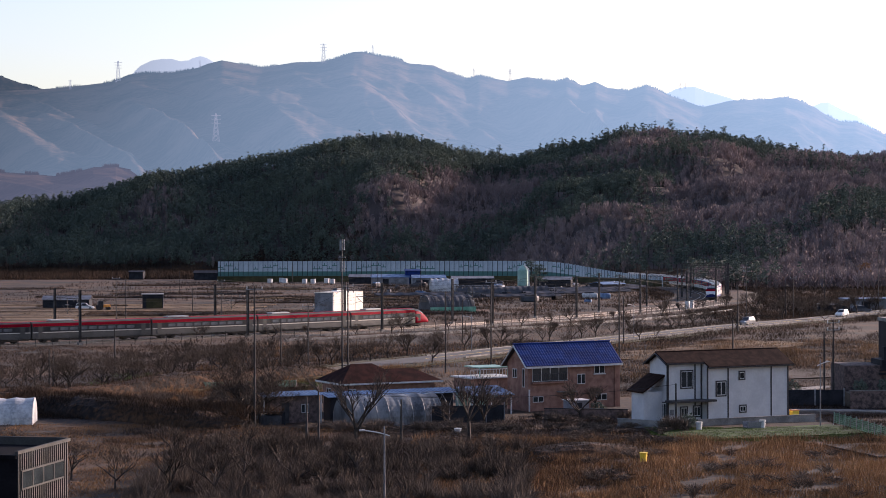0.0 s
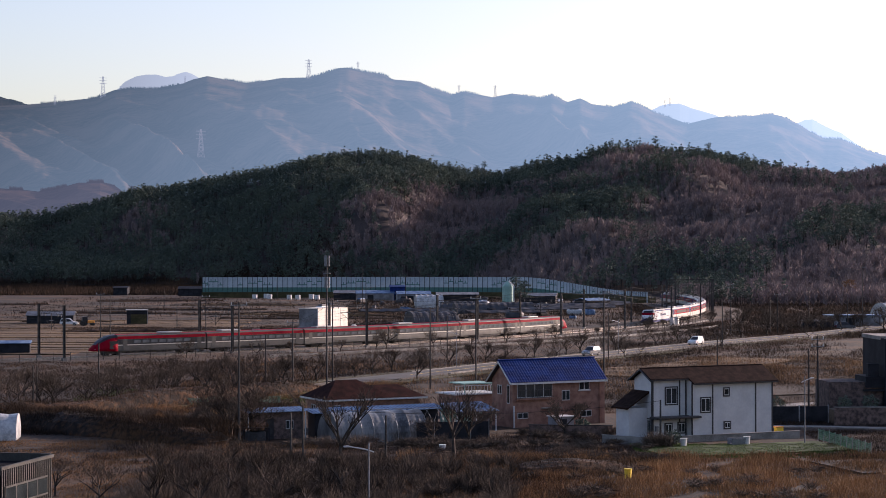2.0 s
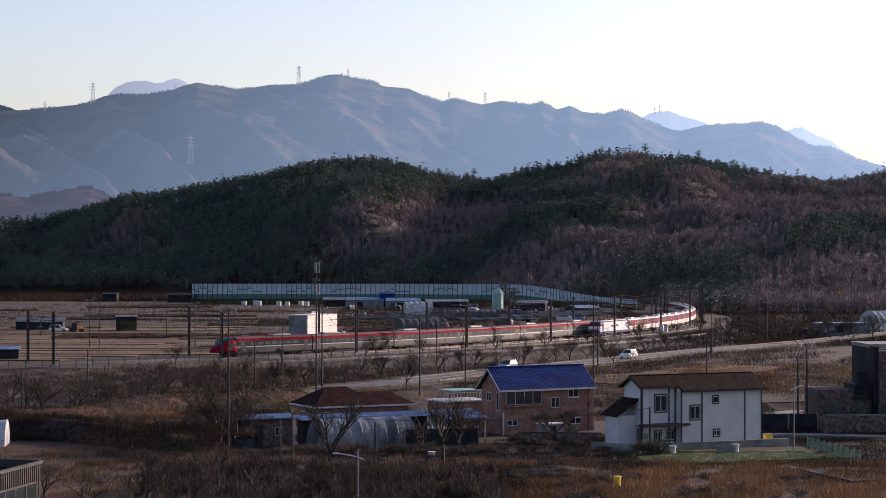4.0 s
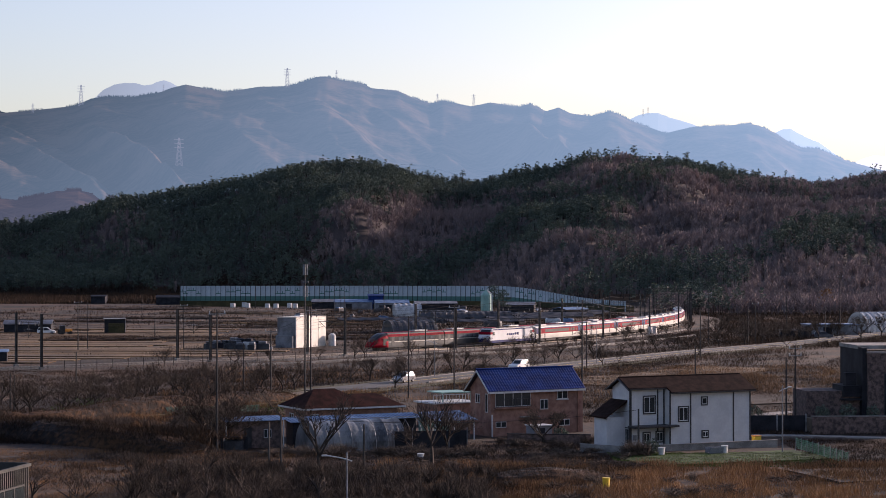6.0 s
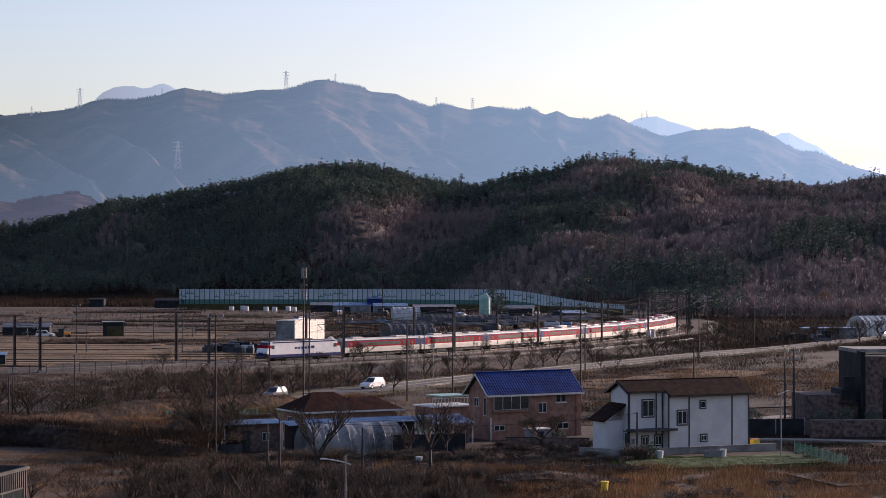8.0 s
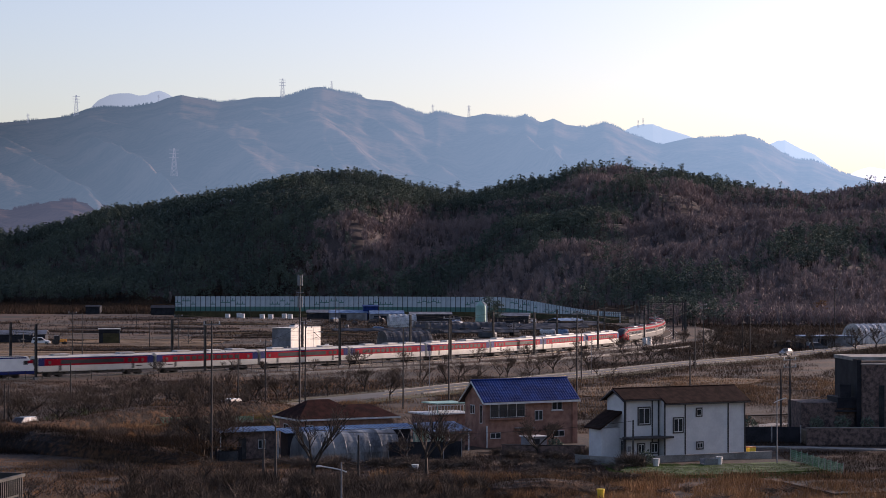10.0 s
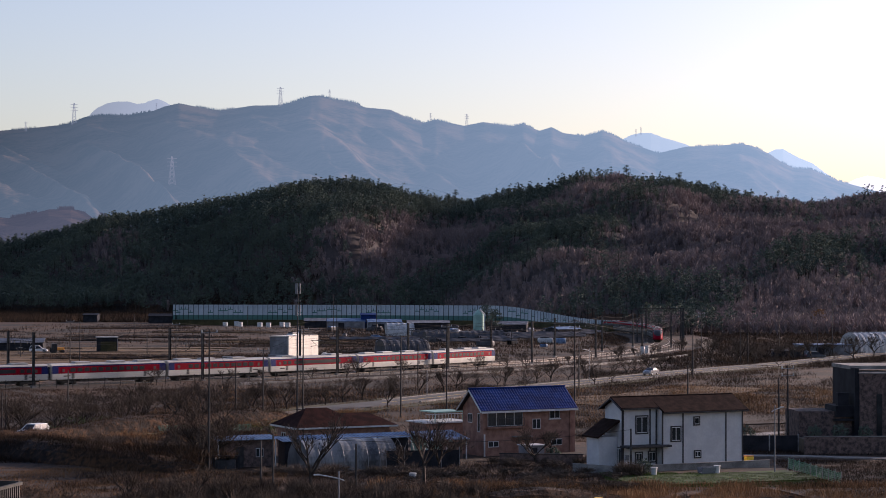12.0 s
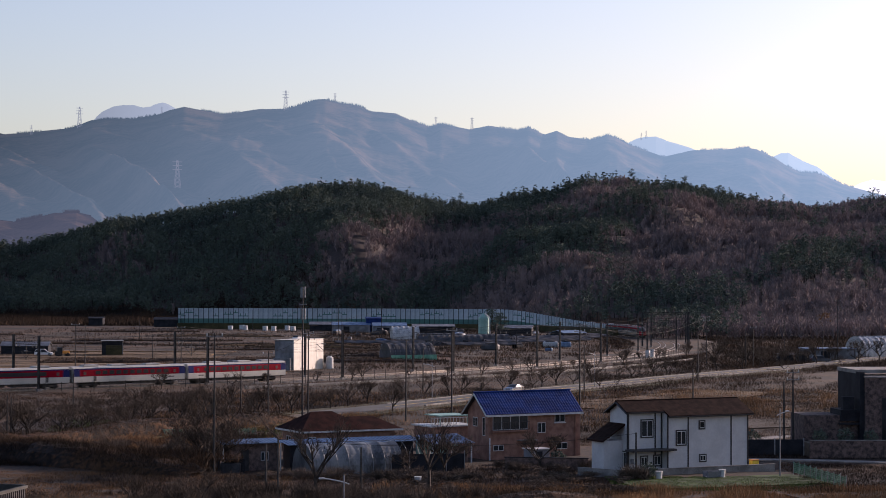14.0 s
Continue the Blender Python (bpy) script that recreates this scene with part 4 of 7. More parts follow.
def make_white_house():
    h = thing("white_house", pose(18.2, 194.2, 0, 0, 0, 26.5), "two-storey white clapboard house with dark trim and brown roof", "house")
    h.matrix_basis = h.matrix_basis @ Matrix.LocRotScale((0.35, 0, -0.3), None, (0.968, 1.0, 1.035))
    bm = bmesh.new()
    solid(bm, [(0, -0.3), (0, 6.2), (1.6, 6.95), (3.4, 6.1), (3.4, -0.3)], 4.1, start=0)
    part("wall", bm, "white_wall", h)
    bm = bmesh.new()
    solid(bm, [(-0.9, -0.3), (-0.9, 5.78), (1.6, 6.95), (3.4, 6.1), (3.4, -0.3)], 9.95, start=4.1)
    part("wall", bm, "white_wall", h)
    part("siding", lap_wall(0.02, 4.08, 0, 6.2, -0.005), "white_wall", h, "lapped white boards")
    part("siding", lap_wall(4.12, 14.03, 0, 5.78, -0.905), "white_wall", h, "lapped white boards")
    part("roof", gable_roof(-0.42, 3.9, 6.18, 6.03, 1.6, 7.15, -0.45, 4.05), "brown_roof", h)
    part("roof", gable_roof(-1.35, 3.9, 5.76, 6.03, 1.6, 7.15, 4.052, 14.5), "brown_roof", h)
    part("ridge_cap", boxes((-0.45, 14.5, 1.5, 1.7, 7.11, 7.19)), "brown_roof", h)
    part("gutter", boxes((-0.4, 4.0, -0.52, -0.42, 5.99, 6.12)), "trim", h, "black gutter")
    part("gutter", boxes((4.0, 14.45, -1.45, -1.35, 5.57, 5.7)), "trim", h, "black gutter")
    bm = bmesh.new()
    for a, b in (((-0.42, 6.0), (1.6, 6.97)), ((3.9, 5.85), (1.6, 6.97))):
        tube(bm, (-0.48, a[0], a[1]), (-0.48, b[0], b[1]), 0.09, sides=4)
    part("bargeboard", bm, "trim", h, "dark bargeboard")
    for x, y, z in ((0.0, -0.03, 6.15), (3.2, -0.03, 6.1), (3.95, -0.03, 6.1), (4.12, -0.93, 5.75), (6.6, -0.93, 5.7), (11.9, -0.93, 5.7), (13.98, -0.93, 5.7)):
        part("corner_trim", boxes((x - 0.07, x + 0.07, y - 0.05, y + 0.04, 0, z)), "trim", h, "black vertical trim")
    window(h, 1.55, 2.85, 3.75, 5.3, -0.06, 2, surround="trim")
    window(h, 1.5, 2.2, 0.95, 1.85, -0.06, 2, surround="trim")
    window(h, 3.05, 3.8, 1.0, 1.9, -0.06, 2, surround="trim")
    window(h, 5.2, 6.25, 2.95, 4.25, -0.96, 2, surround="trim")
    window(h, 8.0, 8.55, 4.45, 5.1, -0.96, 1, surround="trim")
    window(h, 8.05, 8.7, 1.3, 1.85, -0.96, 2, surround="trim")
    window(h, -1.3, -0.35, 0.8, 2.3, 0.0, 2, surround="trim", rot=LEFT)
    part("canopy", boxes((-0.4, 4.9, -1.5, -0.02, 2.42, 2.62), bevel=0.04), "trim", h, "dark canopy over the entrance")
    bm = bmesh.new()
    solid(bm, [(1.0, -0.3), (3.38, -0.3), (3.38, 3.4), (1.0, 3.4)], 2.2, start=-2.2)
    part("annex", bm, "white_wall", h, "low white annex")
    bm = bmesh.new()
    for v in ((-2.6, 0.6, 3.45), (0.0, 0.6, 5.0), (0.0, 3.7, 5.0), (-2.6, 3.7, 3.45), (-2.6, 0.6, 3.3), (0.0, 0.6, 4.8), (0.0, 3.7, 4.8), (-2.6, 3.7, 3.3)):
        bm.verts.new(v)
    bm.verts.ensure_lookup_table()
    for f in ((0, 1, 2, 3), (7, 6, 5, 4), (0, 4, 5, 1), (1, 5, 6, 2), (2, 6, 7, 3), (3, 7, 4, 0)):
        bm.faces.new([bm.verts[i] for i in f])
    part("annex_roof", bm, "brown_roof", h, "dark lean-to roof")
    part("downpipe", boxes((-0.12, -0.02, 0.0, 0.1, 0, 6.0)), "trim", h, "black downpipe")
    part("meter_box", boxes((0.25, 0.6, -0.2, -0.03, 1.2, 1.7), bevel=0.02), "gray_panel", h)
    part("vent", boxes((10.1, 10.25, -1.0, -0.9, 0.35, 0.5)), "trim", h)
    # low wall before it
    w = thing("garden_wall", pose(18.2, 192.0, 0, 0, 0, 24.5), "low grey concrete garden wall before the white house", "wall")
    part("wall", boxes((-1.0, 17.0, -0.1, 0.1, -0.4, 0.55), bevel=0.02), "concrete", w)
    part("coping", boxes((-1.05, 17.05, -0.14, 0.14, 0.552, 0.62), bevel=0.015), "concrete", w)
    w = thing("garden_wall", pose(13.6, 194.3, 0, 0, 0, -36), "low grey concrete wall beside the white house", "wall")
    part("wall", boxes((0, 4.6, -0.1, 0.1, -0.4, 0.6), bevel=0.02), "concrete", w)
    part("coping", boxes((-0.05, 4.65, -0.14, 0.14, 0.602, 0.67), bevel=0.015), "concrete", w)
    a = thing("gas_bottle_box", pose(31.7, 200.6, -0.05, 0, 0, 26), "bright orange-yellow plastic box beside the white house", "box")
    part("body", boxes((0, 0.8, 0, 0.6, 0, 0.8), bevel=0.05), "yellow", a)
    part("lid", boxes((-0.03, 0.83, -0.03, 0.63, 0.802, 0.92), bevel=0.03), "orange", a)


def tile_roof(y0, z0, y1, z1, x0, x1, pitch=0.32, course=0.4):
    """Pressed metal tiles: ribs that run down the slope and steps across it."""
    bm = bmesh.new()
    n, k = int((x1 - x0) / (pitch / 2)), max(2, int(math.hypot(y1 - y0, z1 - z0) / course))
    rows = []
    for j in range(k + 1):
        for step in ((0,) if j in (0,) else (1, 0) if j < k else (1,)):
            f = j / k
            y, z = y0 + (y1 - y0) * f, z0 + (z1 - z0) * f
            rows.append([bm.verts.new((x0 + (x1 - x0) * i / n, y, z + (0.06 if i % 2 else 0.0) - 0.03 * step + 0.03)) for i in range(n + 1)])
    for r, s in zip(rows, rows[1:]):
        for i in range(n):
            bm.faces.new((r[i], r[i + 1], s[i + 1], s[i]))
    return bm


def make_blue_house():
    h = thing("brick_house", pose(5.15, 209.8, -0.15, 0, 0, 30), "two-storey tan brick house with bright blue tiled metal roof", "house")
    bm = bmesh.new()
    solid(bm, [(0, -0.3), (0, 5.15), (2.1, 6.85), (4.2, 5.15), (4.2, -0.3)], 11.75)
    part("wall", bm, "brick", h)
    part("roof_deck", gable_roof(-0.5, 4.75, 4.85, 4.8, 2.1, 7.08, -0.5, 11.75, 0.16), "trim", h, "dark roof edge")
    part("roof", tile_roof(-0.56, 4.86, 2.1, 7.12, -0.52, 11.77), "blue_roof", h, "bright blue pressed metal tiles")
    part("roof", tile_roof(4.8, 4.8, 2.1, 7.12, -0.52, 11.77), "blue_roof", h, "bright blue pressed metal tiles")
    part("ridge_cap", boxes((-0.55, 11.8, 1.95, 2.25, 7.1, 7.25), bevel=0.04), "blue_roof", h)
    part("fascia", boxes((-0.5, 11.75, -0.62, -0.56, 4.66, 4.86)), "white_frame", h, "pale gutter")
    bm = bmesh.new()
    for a, b in (((-0.5, 4.74), (2.1, 6.98)), ((4.75, 4.7), (2.1, 6.98))):
        tube(bm, (-0.53, a[0], a[1]), (-0.53, b[0], b[1]), 0.1, sides=4)
    part("bargeboard", bm, "white_frame", h, "white bargeboard")
    window(h, 0.55, 4.95, 3.2, 4.75, -0.03, 4, label="wide glazed balcony window")
    rail = [(0.5, 5.0, -0.32, -0.28, 4.0, 4.05), (0.5, 5.0, -0.32, -0.28, 3.18, 3.23)] + [(0.5 + 0.3 * i, 0.53 + 0.3 * i, -0.315, -0.285, 3.23, 4.0) for i in range(16)]
    part("balcony_rail", boxes(*rail), "trim", h, "dark balcony railing")
    part("balcony_slab", boxes((0.4, 5.1, -0.4, 0, 3.0, 3.16)), "brick", h)
    window(h, 6.2, 7.2, 2.75, 3.85, -0.03, 2)
    window(h, 8.4, 9.7, 3.8, 4.75, -0.03, 2, sill=True)
    window(h, 0.6, 1.9, 1.0, 1.65, -0.03, 2)
    window(h, 8.6, 10.0, 0.9, 1.6, -0.03, 2)
    window(h, -3.1, -2.2, 3.5, 4.5, 0.0, 2, rot=LEFT)
    window(h, -1.1, -0.6, 2.6, 4.6, 0.0, 1, rot=LEFT)
    part("canopy", boxes((3.6, 5.8, -0.7, 0, 2.0, 2.1)), "concrete", h, "small ledge over the door")
    part("downpipe", boxes((11.0, 11.1, -0.14, -0.02, 0, 4.8)), "brick", h)
    part("drain_pipe", boxes((0.05, 0.16, -0.2, -0.05, 0, 2.4)), "white_frame", h, "pale pipe")
    # terrace block behind
    t = thing("terrace_block", pose(-0.9, 224, 0, 0, 0, 30), "flat-roofed brick annex with a teal terrace rail", "annex")
    part("wall", boxes((0, 5.5, 0, 4, -0.3, 2.35)), "brick", t)
    part("slab", boxes((-0.3, 5.8, -0.3, 4.3, 2.352, 2.5)), "white_frame", t, "pale slab edge")
    dims = [(-0.2, 5.7, -0.2, -0.15, 3.35, 3.42)] + [(-0.2 + 0.42 * i, -0.16 + 0.42 * i, -0.2, -0.16, 2.5, 3.35) for i in range(15)]
    part("rail", boxes(*dims), "white_frame", t, "pale terrace railing")
    part("awning", boxes((1.2, 5.2, 0.3, 3.8, 3.5, 3.62), (1.3, 1.38, 0.4, 0.48, 2.5, 3.5), (5.0, 5.08, 0.4, 0.48, 2.5, 3.5)), "tank_green", t, "teal sheet awning")
    c = thing("lean_to", pose(-0.8, 204.2, 0, 0, 0, 30), "open lean-to shed with dark blue sheet roof", "shed")
    bm = bmesh.new()
    solid(bm, [(-0.3, 2.0), (3.4, 2.7), (3.4, 2.78), (-0.3, 2.08)], 5.0)
    part("roof", bm, "blue_sheet", c)
    for x in (0.15, 2.4, 4.8):
        part("post", boxes((x - 0.06, x + 0.06, 0, 0.12, -0.3, 2.0)), "white_frame", c, "pale post")
    part("back_wall", boxes((0, 5.0, 3.2, 3.35, -0.3, 2.6)), "tank_green", c)
    part("side_wall", boxes((2.5, 4.9, 1.0, 1.1, -0.3, 1.7)), "dark_brick", c)
    s = thing("garden_shed", pose(9.6, 206.0, 0, 0, 0, 30), "small grey garden shed beside the brick house", "shed")
    part("body", boxes((0, 2.2, 0, 1.6, -0.3, 1.35), bevel=0.02), "gray_panel", s)
    part("roof", boxes((-0.12, 2.32, -0.12, 1.72, 1.352, 1.44)), "white_frame", s, "pale flat roof")
    part("door", boxes((0.5, 1.3, -0.03, 0.0, -0.2, 1.15)), "slate", s)
    f = thing("yard_wall", pose(6.6, 201.0, 0, 0, 0, -8), "dark stained concrete yard wall", "wall")
    part("wall", boxes((0, 8.5, -0.08, 0.08, -0.4, 1.0), bevel=0.02), "dark_brick", f)
    part("coping", boxes((-0.04, 8.54, -0.12, 0.12, 1.002, 1.08)), "slate", f)


def hip_roof(x0, x1, y0, y1, ze, zr, rx0, rx1):
    bm = bmesh.new()
    ym = (y0 + y1) / 2
    v = [bm.verts.new(p) for p in ((x0, y0, ze), (x1, y0, ze), (x1, y1, ze), (x0, y1, ze), (rx0, ym, zr), (rx1, ym, zr))]
    lo = [bm.verts.new((*p.co[:2], ze - 0.12)) for p in v[:4]]
    for f in ((0, 1, 5, 4), (1, 2, 5), (2, 3, 4, 5), (3, 0, 4)):
        bm.faces.new([v[i] for i in f])
    for i in range(4):
        j = (i + 1) % 4
        bm.faces.new((v[j], v[i], lo[i], lo[j]))
    bm.faces.new(lo[::-1])
    return bm


def make_red_house():
    h = thing("bungalow", pose(-14.3, 205, 0, 0, 0, 27), "single-storey brick bungalow with maroon hipped roof", "house")
    part("wall", boxes((0.6, 11.0, 0.6, 6.5, -0.3, 3.05)), "brick", h)
    part("roof", hip_roof(0, 8.0, 0, 7.1, 3.25, 5.05, 2.6, 5.0), "red_roof", h, "maroon hipped roof")
    part("roof", hip_roof(6.2, 11.7, 0.06, 6.2, 3.24, 4.45, 6.5, 9.6), "red_roof", h, "lower maroon hipped wing")
    part("fascia", boxes((-0.02, 11.72, -0.05, -0.005, 3.08, 3.24)), "white_frame", h, "white eaves board")
    part("fascia", boxes((-0.05, -0.005, -0.02, 7.1, 3.08, 3.24)), "white_frame", h, "white eaves board")
    part("soffit", boxes((0, 11.68, 0.0, 6.9, 3.05, 3.1)), "white_frame", h)
    window(h, 1.0, 1.9, 1.4, 2.6, 0.57, 2)
    window(h, -5.4, -4.2, 1.4, 2.5, 0.6, 2, rot=LEFT)


def ribbed(x0, x1, y0, z0, y1, z1, pitch=0.4, rib=0.05, thick=0.05):
    """A sheet roof with raised ribs down its slope."""
    bm = bmesh.new()
    n = int((x1 - x0) / pitch)
    prof = []
    for i in range(n):
        a = x0 + (x1 - x0) * i / n
        p = (x1 - x0) / n
        prof += [(a, 0), (a + p * 0.6, 0), (a + p * 0.7, rib), (a + p * 0.9, rib)]
    prof.append((x1, 0))
    top = [[bm.verts.new((x, y, z + d)) for x, d in prof] for y, z in ((y0, z0), (y1, z1))]
    low = [[bm.verts.new((x, y, z - thick)) for x, d in (prof[0], prof[-1])] for y, z in ((y0, z0), (y1, z1))]
    for i in range(len(prof) - 1):
        bm.faces.new((top[0][i], top[0][i + 1], top[1][i + 1], top[1][i]))
    bm.faces.new((low[0][0], low[1][0], low[1][1], low[0][1]))
    bm.faces.new([*top[0][::-1], low[0][0], low[0][1]])
    return bm


def make_sheds():
    s = thing("blue_roof_shed", pose(-21.4, 195.5, 0, 0, 0, 27), "low white shed with ribbed blue sheet roof", "shed")
    # Pale wall given the dark brick tone to hold the front's shade.
    part("wall", boxes((0.9, 6.0, 0.4, 1.8, -0.3, 2.7)), "dark_brick", s)
    part("roof", ribbed(-0.2, 6.3, -0.3, 2.72, 1.9, 3.0), "blue_sheet", s, "ribbed blue sheet roof")
    part("doorway", boxes((2.1, 2.9, 0.36, 0.4, -0.2, 2.0)), "trim", s, "dark doorway")
    window(s, 4.2, 5.0, 0.9, 1.8, 0.37, 2)
    part("cabinet", boxes((0.9, 2.0, -0.6, 0.1, -0.25, 1.3), bevel=0.03), "slate", s, "dark metal cabinet")
    for x in (0.0, 6.1):
        part("post", boxes((x - 0.05, x + 0.05, -0.2, -0.1, -0.3, 2.66)), "white_frame", s)
    s = thing("blue_roof_shed", pose(-15.0, 197.5, 0, 0, 0, 27), "long low shed with faded blue sheet roof", "shed")
    # Slate tone here puts the shade of the front into the wall.
    part("wall", boxes((0.3, 14.0, 0.4, 2.2, -0.3, 2.45)), "slate", s)
    part("roof", ribbed(-0.2, 14.5, -0.2, 2.5, 2.3, 2.82), "blue_sheet", s, "ribbed faded blue sheet roof")
    part("bucket", boxes((5.8, 6.2, 0.8, 1.2, 2.66, 2.95), bevel=0.03), "dirt", s, "weight lying on the roof")
    g = thing("farm_sack_rack", pose(-21.7, 194.4, 0, 0, 0, 15), "dark covered rack of farm goods beside the shed", "rack")
    part("frame", boxes((0, 2.6, 0, 1.4, 1.2, 1.3), (0, 0.1, 0, 0.1, -0.3, 1.2), (2.5, 2.6, 0, 0.1, -0.3, 1.2)), "slate", g)
    part("goods", boxes((0.3, 2.3, 0.3, 1.2, -0.25, 0.9), bevel=0.15), "fabric_black", g, "dark covered heap")


def arch_points(r, h, n=14):
    return [(-r * math.cos(math.pi * i / n), h * math.sin(math.pi * i / n) ** 0.8) for i in range(n + 1)]


def make_tunnel(m, length, r, h, label, skin="vinyl", ribs=True, group="", name="vinyl_greenhouse", bare_from=None):
    g = thing(name, m, label, "greenhouse", group)
    bm = bmesh.new()
    pts = arch_points(r, h)
    end = length if bare_from is None else bare_from
    rng = random.Random(5)
    rows = []
    k = max(3, int(end / 0.9))
    for j in range(k + 1):
        sag = 0.0 if j % 2 == 0 else 0.06
        rows.append([bm.verts.new((end * j / k, y * (1 - sag * 0.5), z * (1 - sag * rng.uniform(0.4, 1.0)) - 0.1)) for y, z in pts])
    for a, b in zip(rows, rows[1:]):
        for i in range(len(pts) - 1):
            bm.faces.new((a[i], a[i + 1], b[i + 1], b[i]))
    bm.faces.new(rows[0])
    bm.faces.new(rows[-1][::-1])
    cover = part("cover", bm, skin, g, "milky plastic cover")
    if ribs:
        x = 0.0
        first = None
        while x <= length + 0.01:
            if first is None:
                b = bmesh.new()
                q = [(0, y * 1.012, z * 1.012 - 0.1) for y, z in pts]
                for p1, p2 in zip(q, q[1:]):
                    tube(b, p1, p2, 0.03, sides=4)
                first = part("hoop", b, "steel", g, "bent steel hoop")
            else:
                share("hoop", first, g, pose(x, 0, 0))
            x += 1.3
        part("purlin", tube(bmesh.new(), (0, 0, h * 1.012 - 0.08), (length, 0, h * 1.012 - 0.08), 0.03, sides=4), "steel", g)
    return g


def make_right_block():
    h = thing("modern_house", pose(46.2, 217.5, 0, 0, 0, 4), "modern dark slate and brick house with flat roofs", "house")
    part("wing", boxes((0.0, 0.5, 0.0, 9, -0.3, 9.0)), "slate", h, "tall dark slate slab")
    part("brick_block", boxes((0.5, 16, -0.4, 9, -0.3, 8.4)), "mottled_brick", h, "dark brick block")
    part("parapet", boxes((-0.1, 7.0, 1.6, 9.1, 8.8, 9.2)), "concrete", h, "pale parapet cap")
    part("parapet", boxes((0.4, 16.1, -0.5, 1.6, 8.402, 8.55)), "concrete", h, "pale parapet cap")
    part("balcony", boxes((-2.0, 0.0, 0.5, 5, 3.6, 4.8)), "slate", h, "dark balcony box")
    part("canopy", boxes((-2.2, 0.0, 0.2, 5.2, 3.2, 3.4)), "slate", h)
    part("planter", boxes((-1.6, -0.4, 1.0, 2.0, 4.802, 6.2)), "slate", h, "dark blue rooftop screen")
    part("wall_low", boxes((-6.0, 0.0, 1.0, 7, -0.3, 4.2)), "mottled_brick", h)
    window(h, 2.3, 2.95, 1.5, 6.2, -0.43, 1, "trim")
    window(h, 5.2, 9.0, 4.4, 5.6, -0.43, 3, "trim")
    window(h, 5.6, 7.0, 0.6, 1.6, -0.43, 2, "trim")
    part("pipe", boxes((4.4, 4.55, -0.55, -0.4, 0, 6.6)), "concrete", h, "pale downpipe")
    w = thing("boundary_wall", pose(39.9, 213.5, 0, 0, 0, 2), "brown brick boundary wall with concrete cap", "wall")
    part("wall", boxes((0, 24, -0.12, 0.12, -0.4, 1.75)), "mottled_brick", w)
    part("coping", boxes((-0.05, 24.05, -0.17, 0.17, 1.752, 1.85)), "concrete", w)
    part("planting_bed", boxes((0.2, 16, 0.12, 4.2, -0.4, 1.4)), "dirt", w, "raised earth bed behind the wall")
    g = thing("metal_gate", pose(33.6, 216.0, 0, 0, 0, 3), "blue-grey sheet metal fence and gate", "gate")
    part("panel", boxes((0, 2.9, -0.05, 0.05, -0.3, 1.7)), "slate", g)
    part("panel", boxes((3.05, 6.1, -0.05, 0.05, -0.3, 1.7)), "slate", g)
    for x in (-0.05, 2.97, 6.17):
        part("post", boxes((x - 0.07, x + 0.07, -0.08, 0.08, -0.3, 1.85)), "steel", g)
    strip("driveway", [(30, 210.5), (38, 210.0), (48, 207.0), (75, 199)], 1.9, 0.06, "concrete", 0.3, "pale concrete driveway")
    strip("driveway", [(34.5, 226), (36.5, 236), (42, 242), (52, 244)], 2.6, 0.05, "concrete", 0.3, "pale concrete yard")


def make_left_block():
    """Corrugated metal-clad building, dark inside its parapet."""
    h = thing("metal_clad_building", pose(-24.3, 103.3, 0, 0, 0, 79), "grey ribbed metal building with a strip window", "building")
    part("wall", boxes((0.0, 6.8, -0.02, 9, -1, 7.0)), "matte_black", h, "black flat walls and roof")
    part("cladding", ribbed_wall(0.05, 6.8, 7.25), "dark_cladding", h, "standing ribs of grey metal")
    part("parapet", boxes((-0.1, 6.9, -0.14, 0.04, 7.25, 7.42)), "dark_cladding", h, "bright metal coping")
    part("parapet", boxes((6.75, 6.9, 0.04, 9, 7.0, 7.45)), "dark_cladding", h, "bright metal coping")
    part("parapet", boxes((-0.1, 0.05, 0.04, 9, 7.0, 7.2)), "matte_black", h, "black roof edge")
    window(h, 0.4, 6.0, 5.3, 6.35, -0.1, 4, "dark_cladding", label="dark strip window", fw=0.1)


def ribbed_wall(x0, x1, top, pitch=0.28):
    bm = bmesh.new()
    n = int((x1 - x0) / pitch)
    for i in range(n):
        a = x0 + (x1 - x0) * i / n
        box(bm, a, a + pitch * 0.36, -0.09, -0.03, -1, top)
    return bm


def make_buildings():
    make_white_house()
    make_blue_house()
    make_red_house()
    make_sheds()
    make_right_block()
    make_left_block()
    make_tunnel(pose(-13.4, 194.6, 0, 0, 0, 28), 15.5, 2.5, 2.95, "old vinyl greenhouse with rusty hoops beside the sheds", bare_from=9.8)
    make_tunnel(pose(-55.6, 196.6, 0, 0, 0, 7), 11.0, 2.5, 2.6, "white plastic-covered greenhouse in the dry field", "vinyl_white", False)
    t = thing("tarpaulin_fence", pose(-4.8, 196.0, 0, 0, 0, 12), "dark blue tarpaulin fence", "fence")
    part("sheet", boxes((0, 7.5, -0.03, 0.03, -0.2, 1.7)), "slate", t)
    for i in range(5):
        part("post", boxes((i * 1.85, i * 1.85 + 0.06, -0.1, -0.03, -0.3, 2.0)), "steel", t)


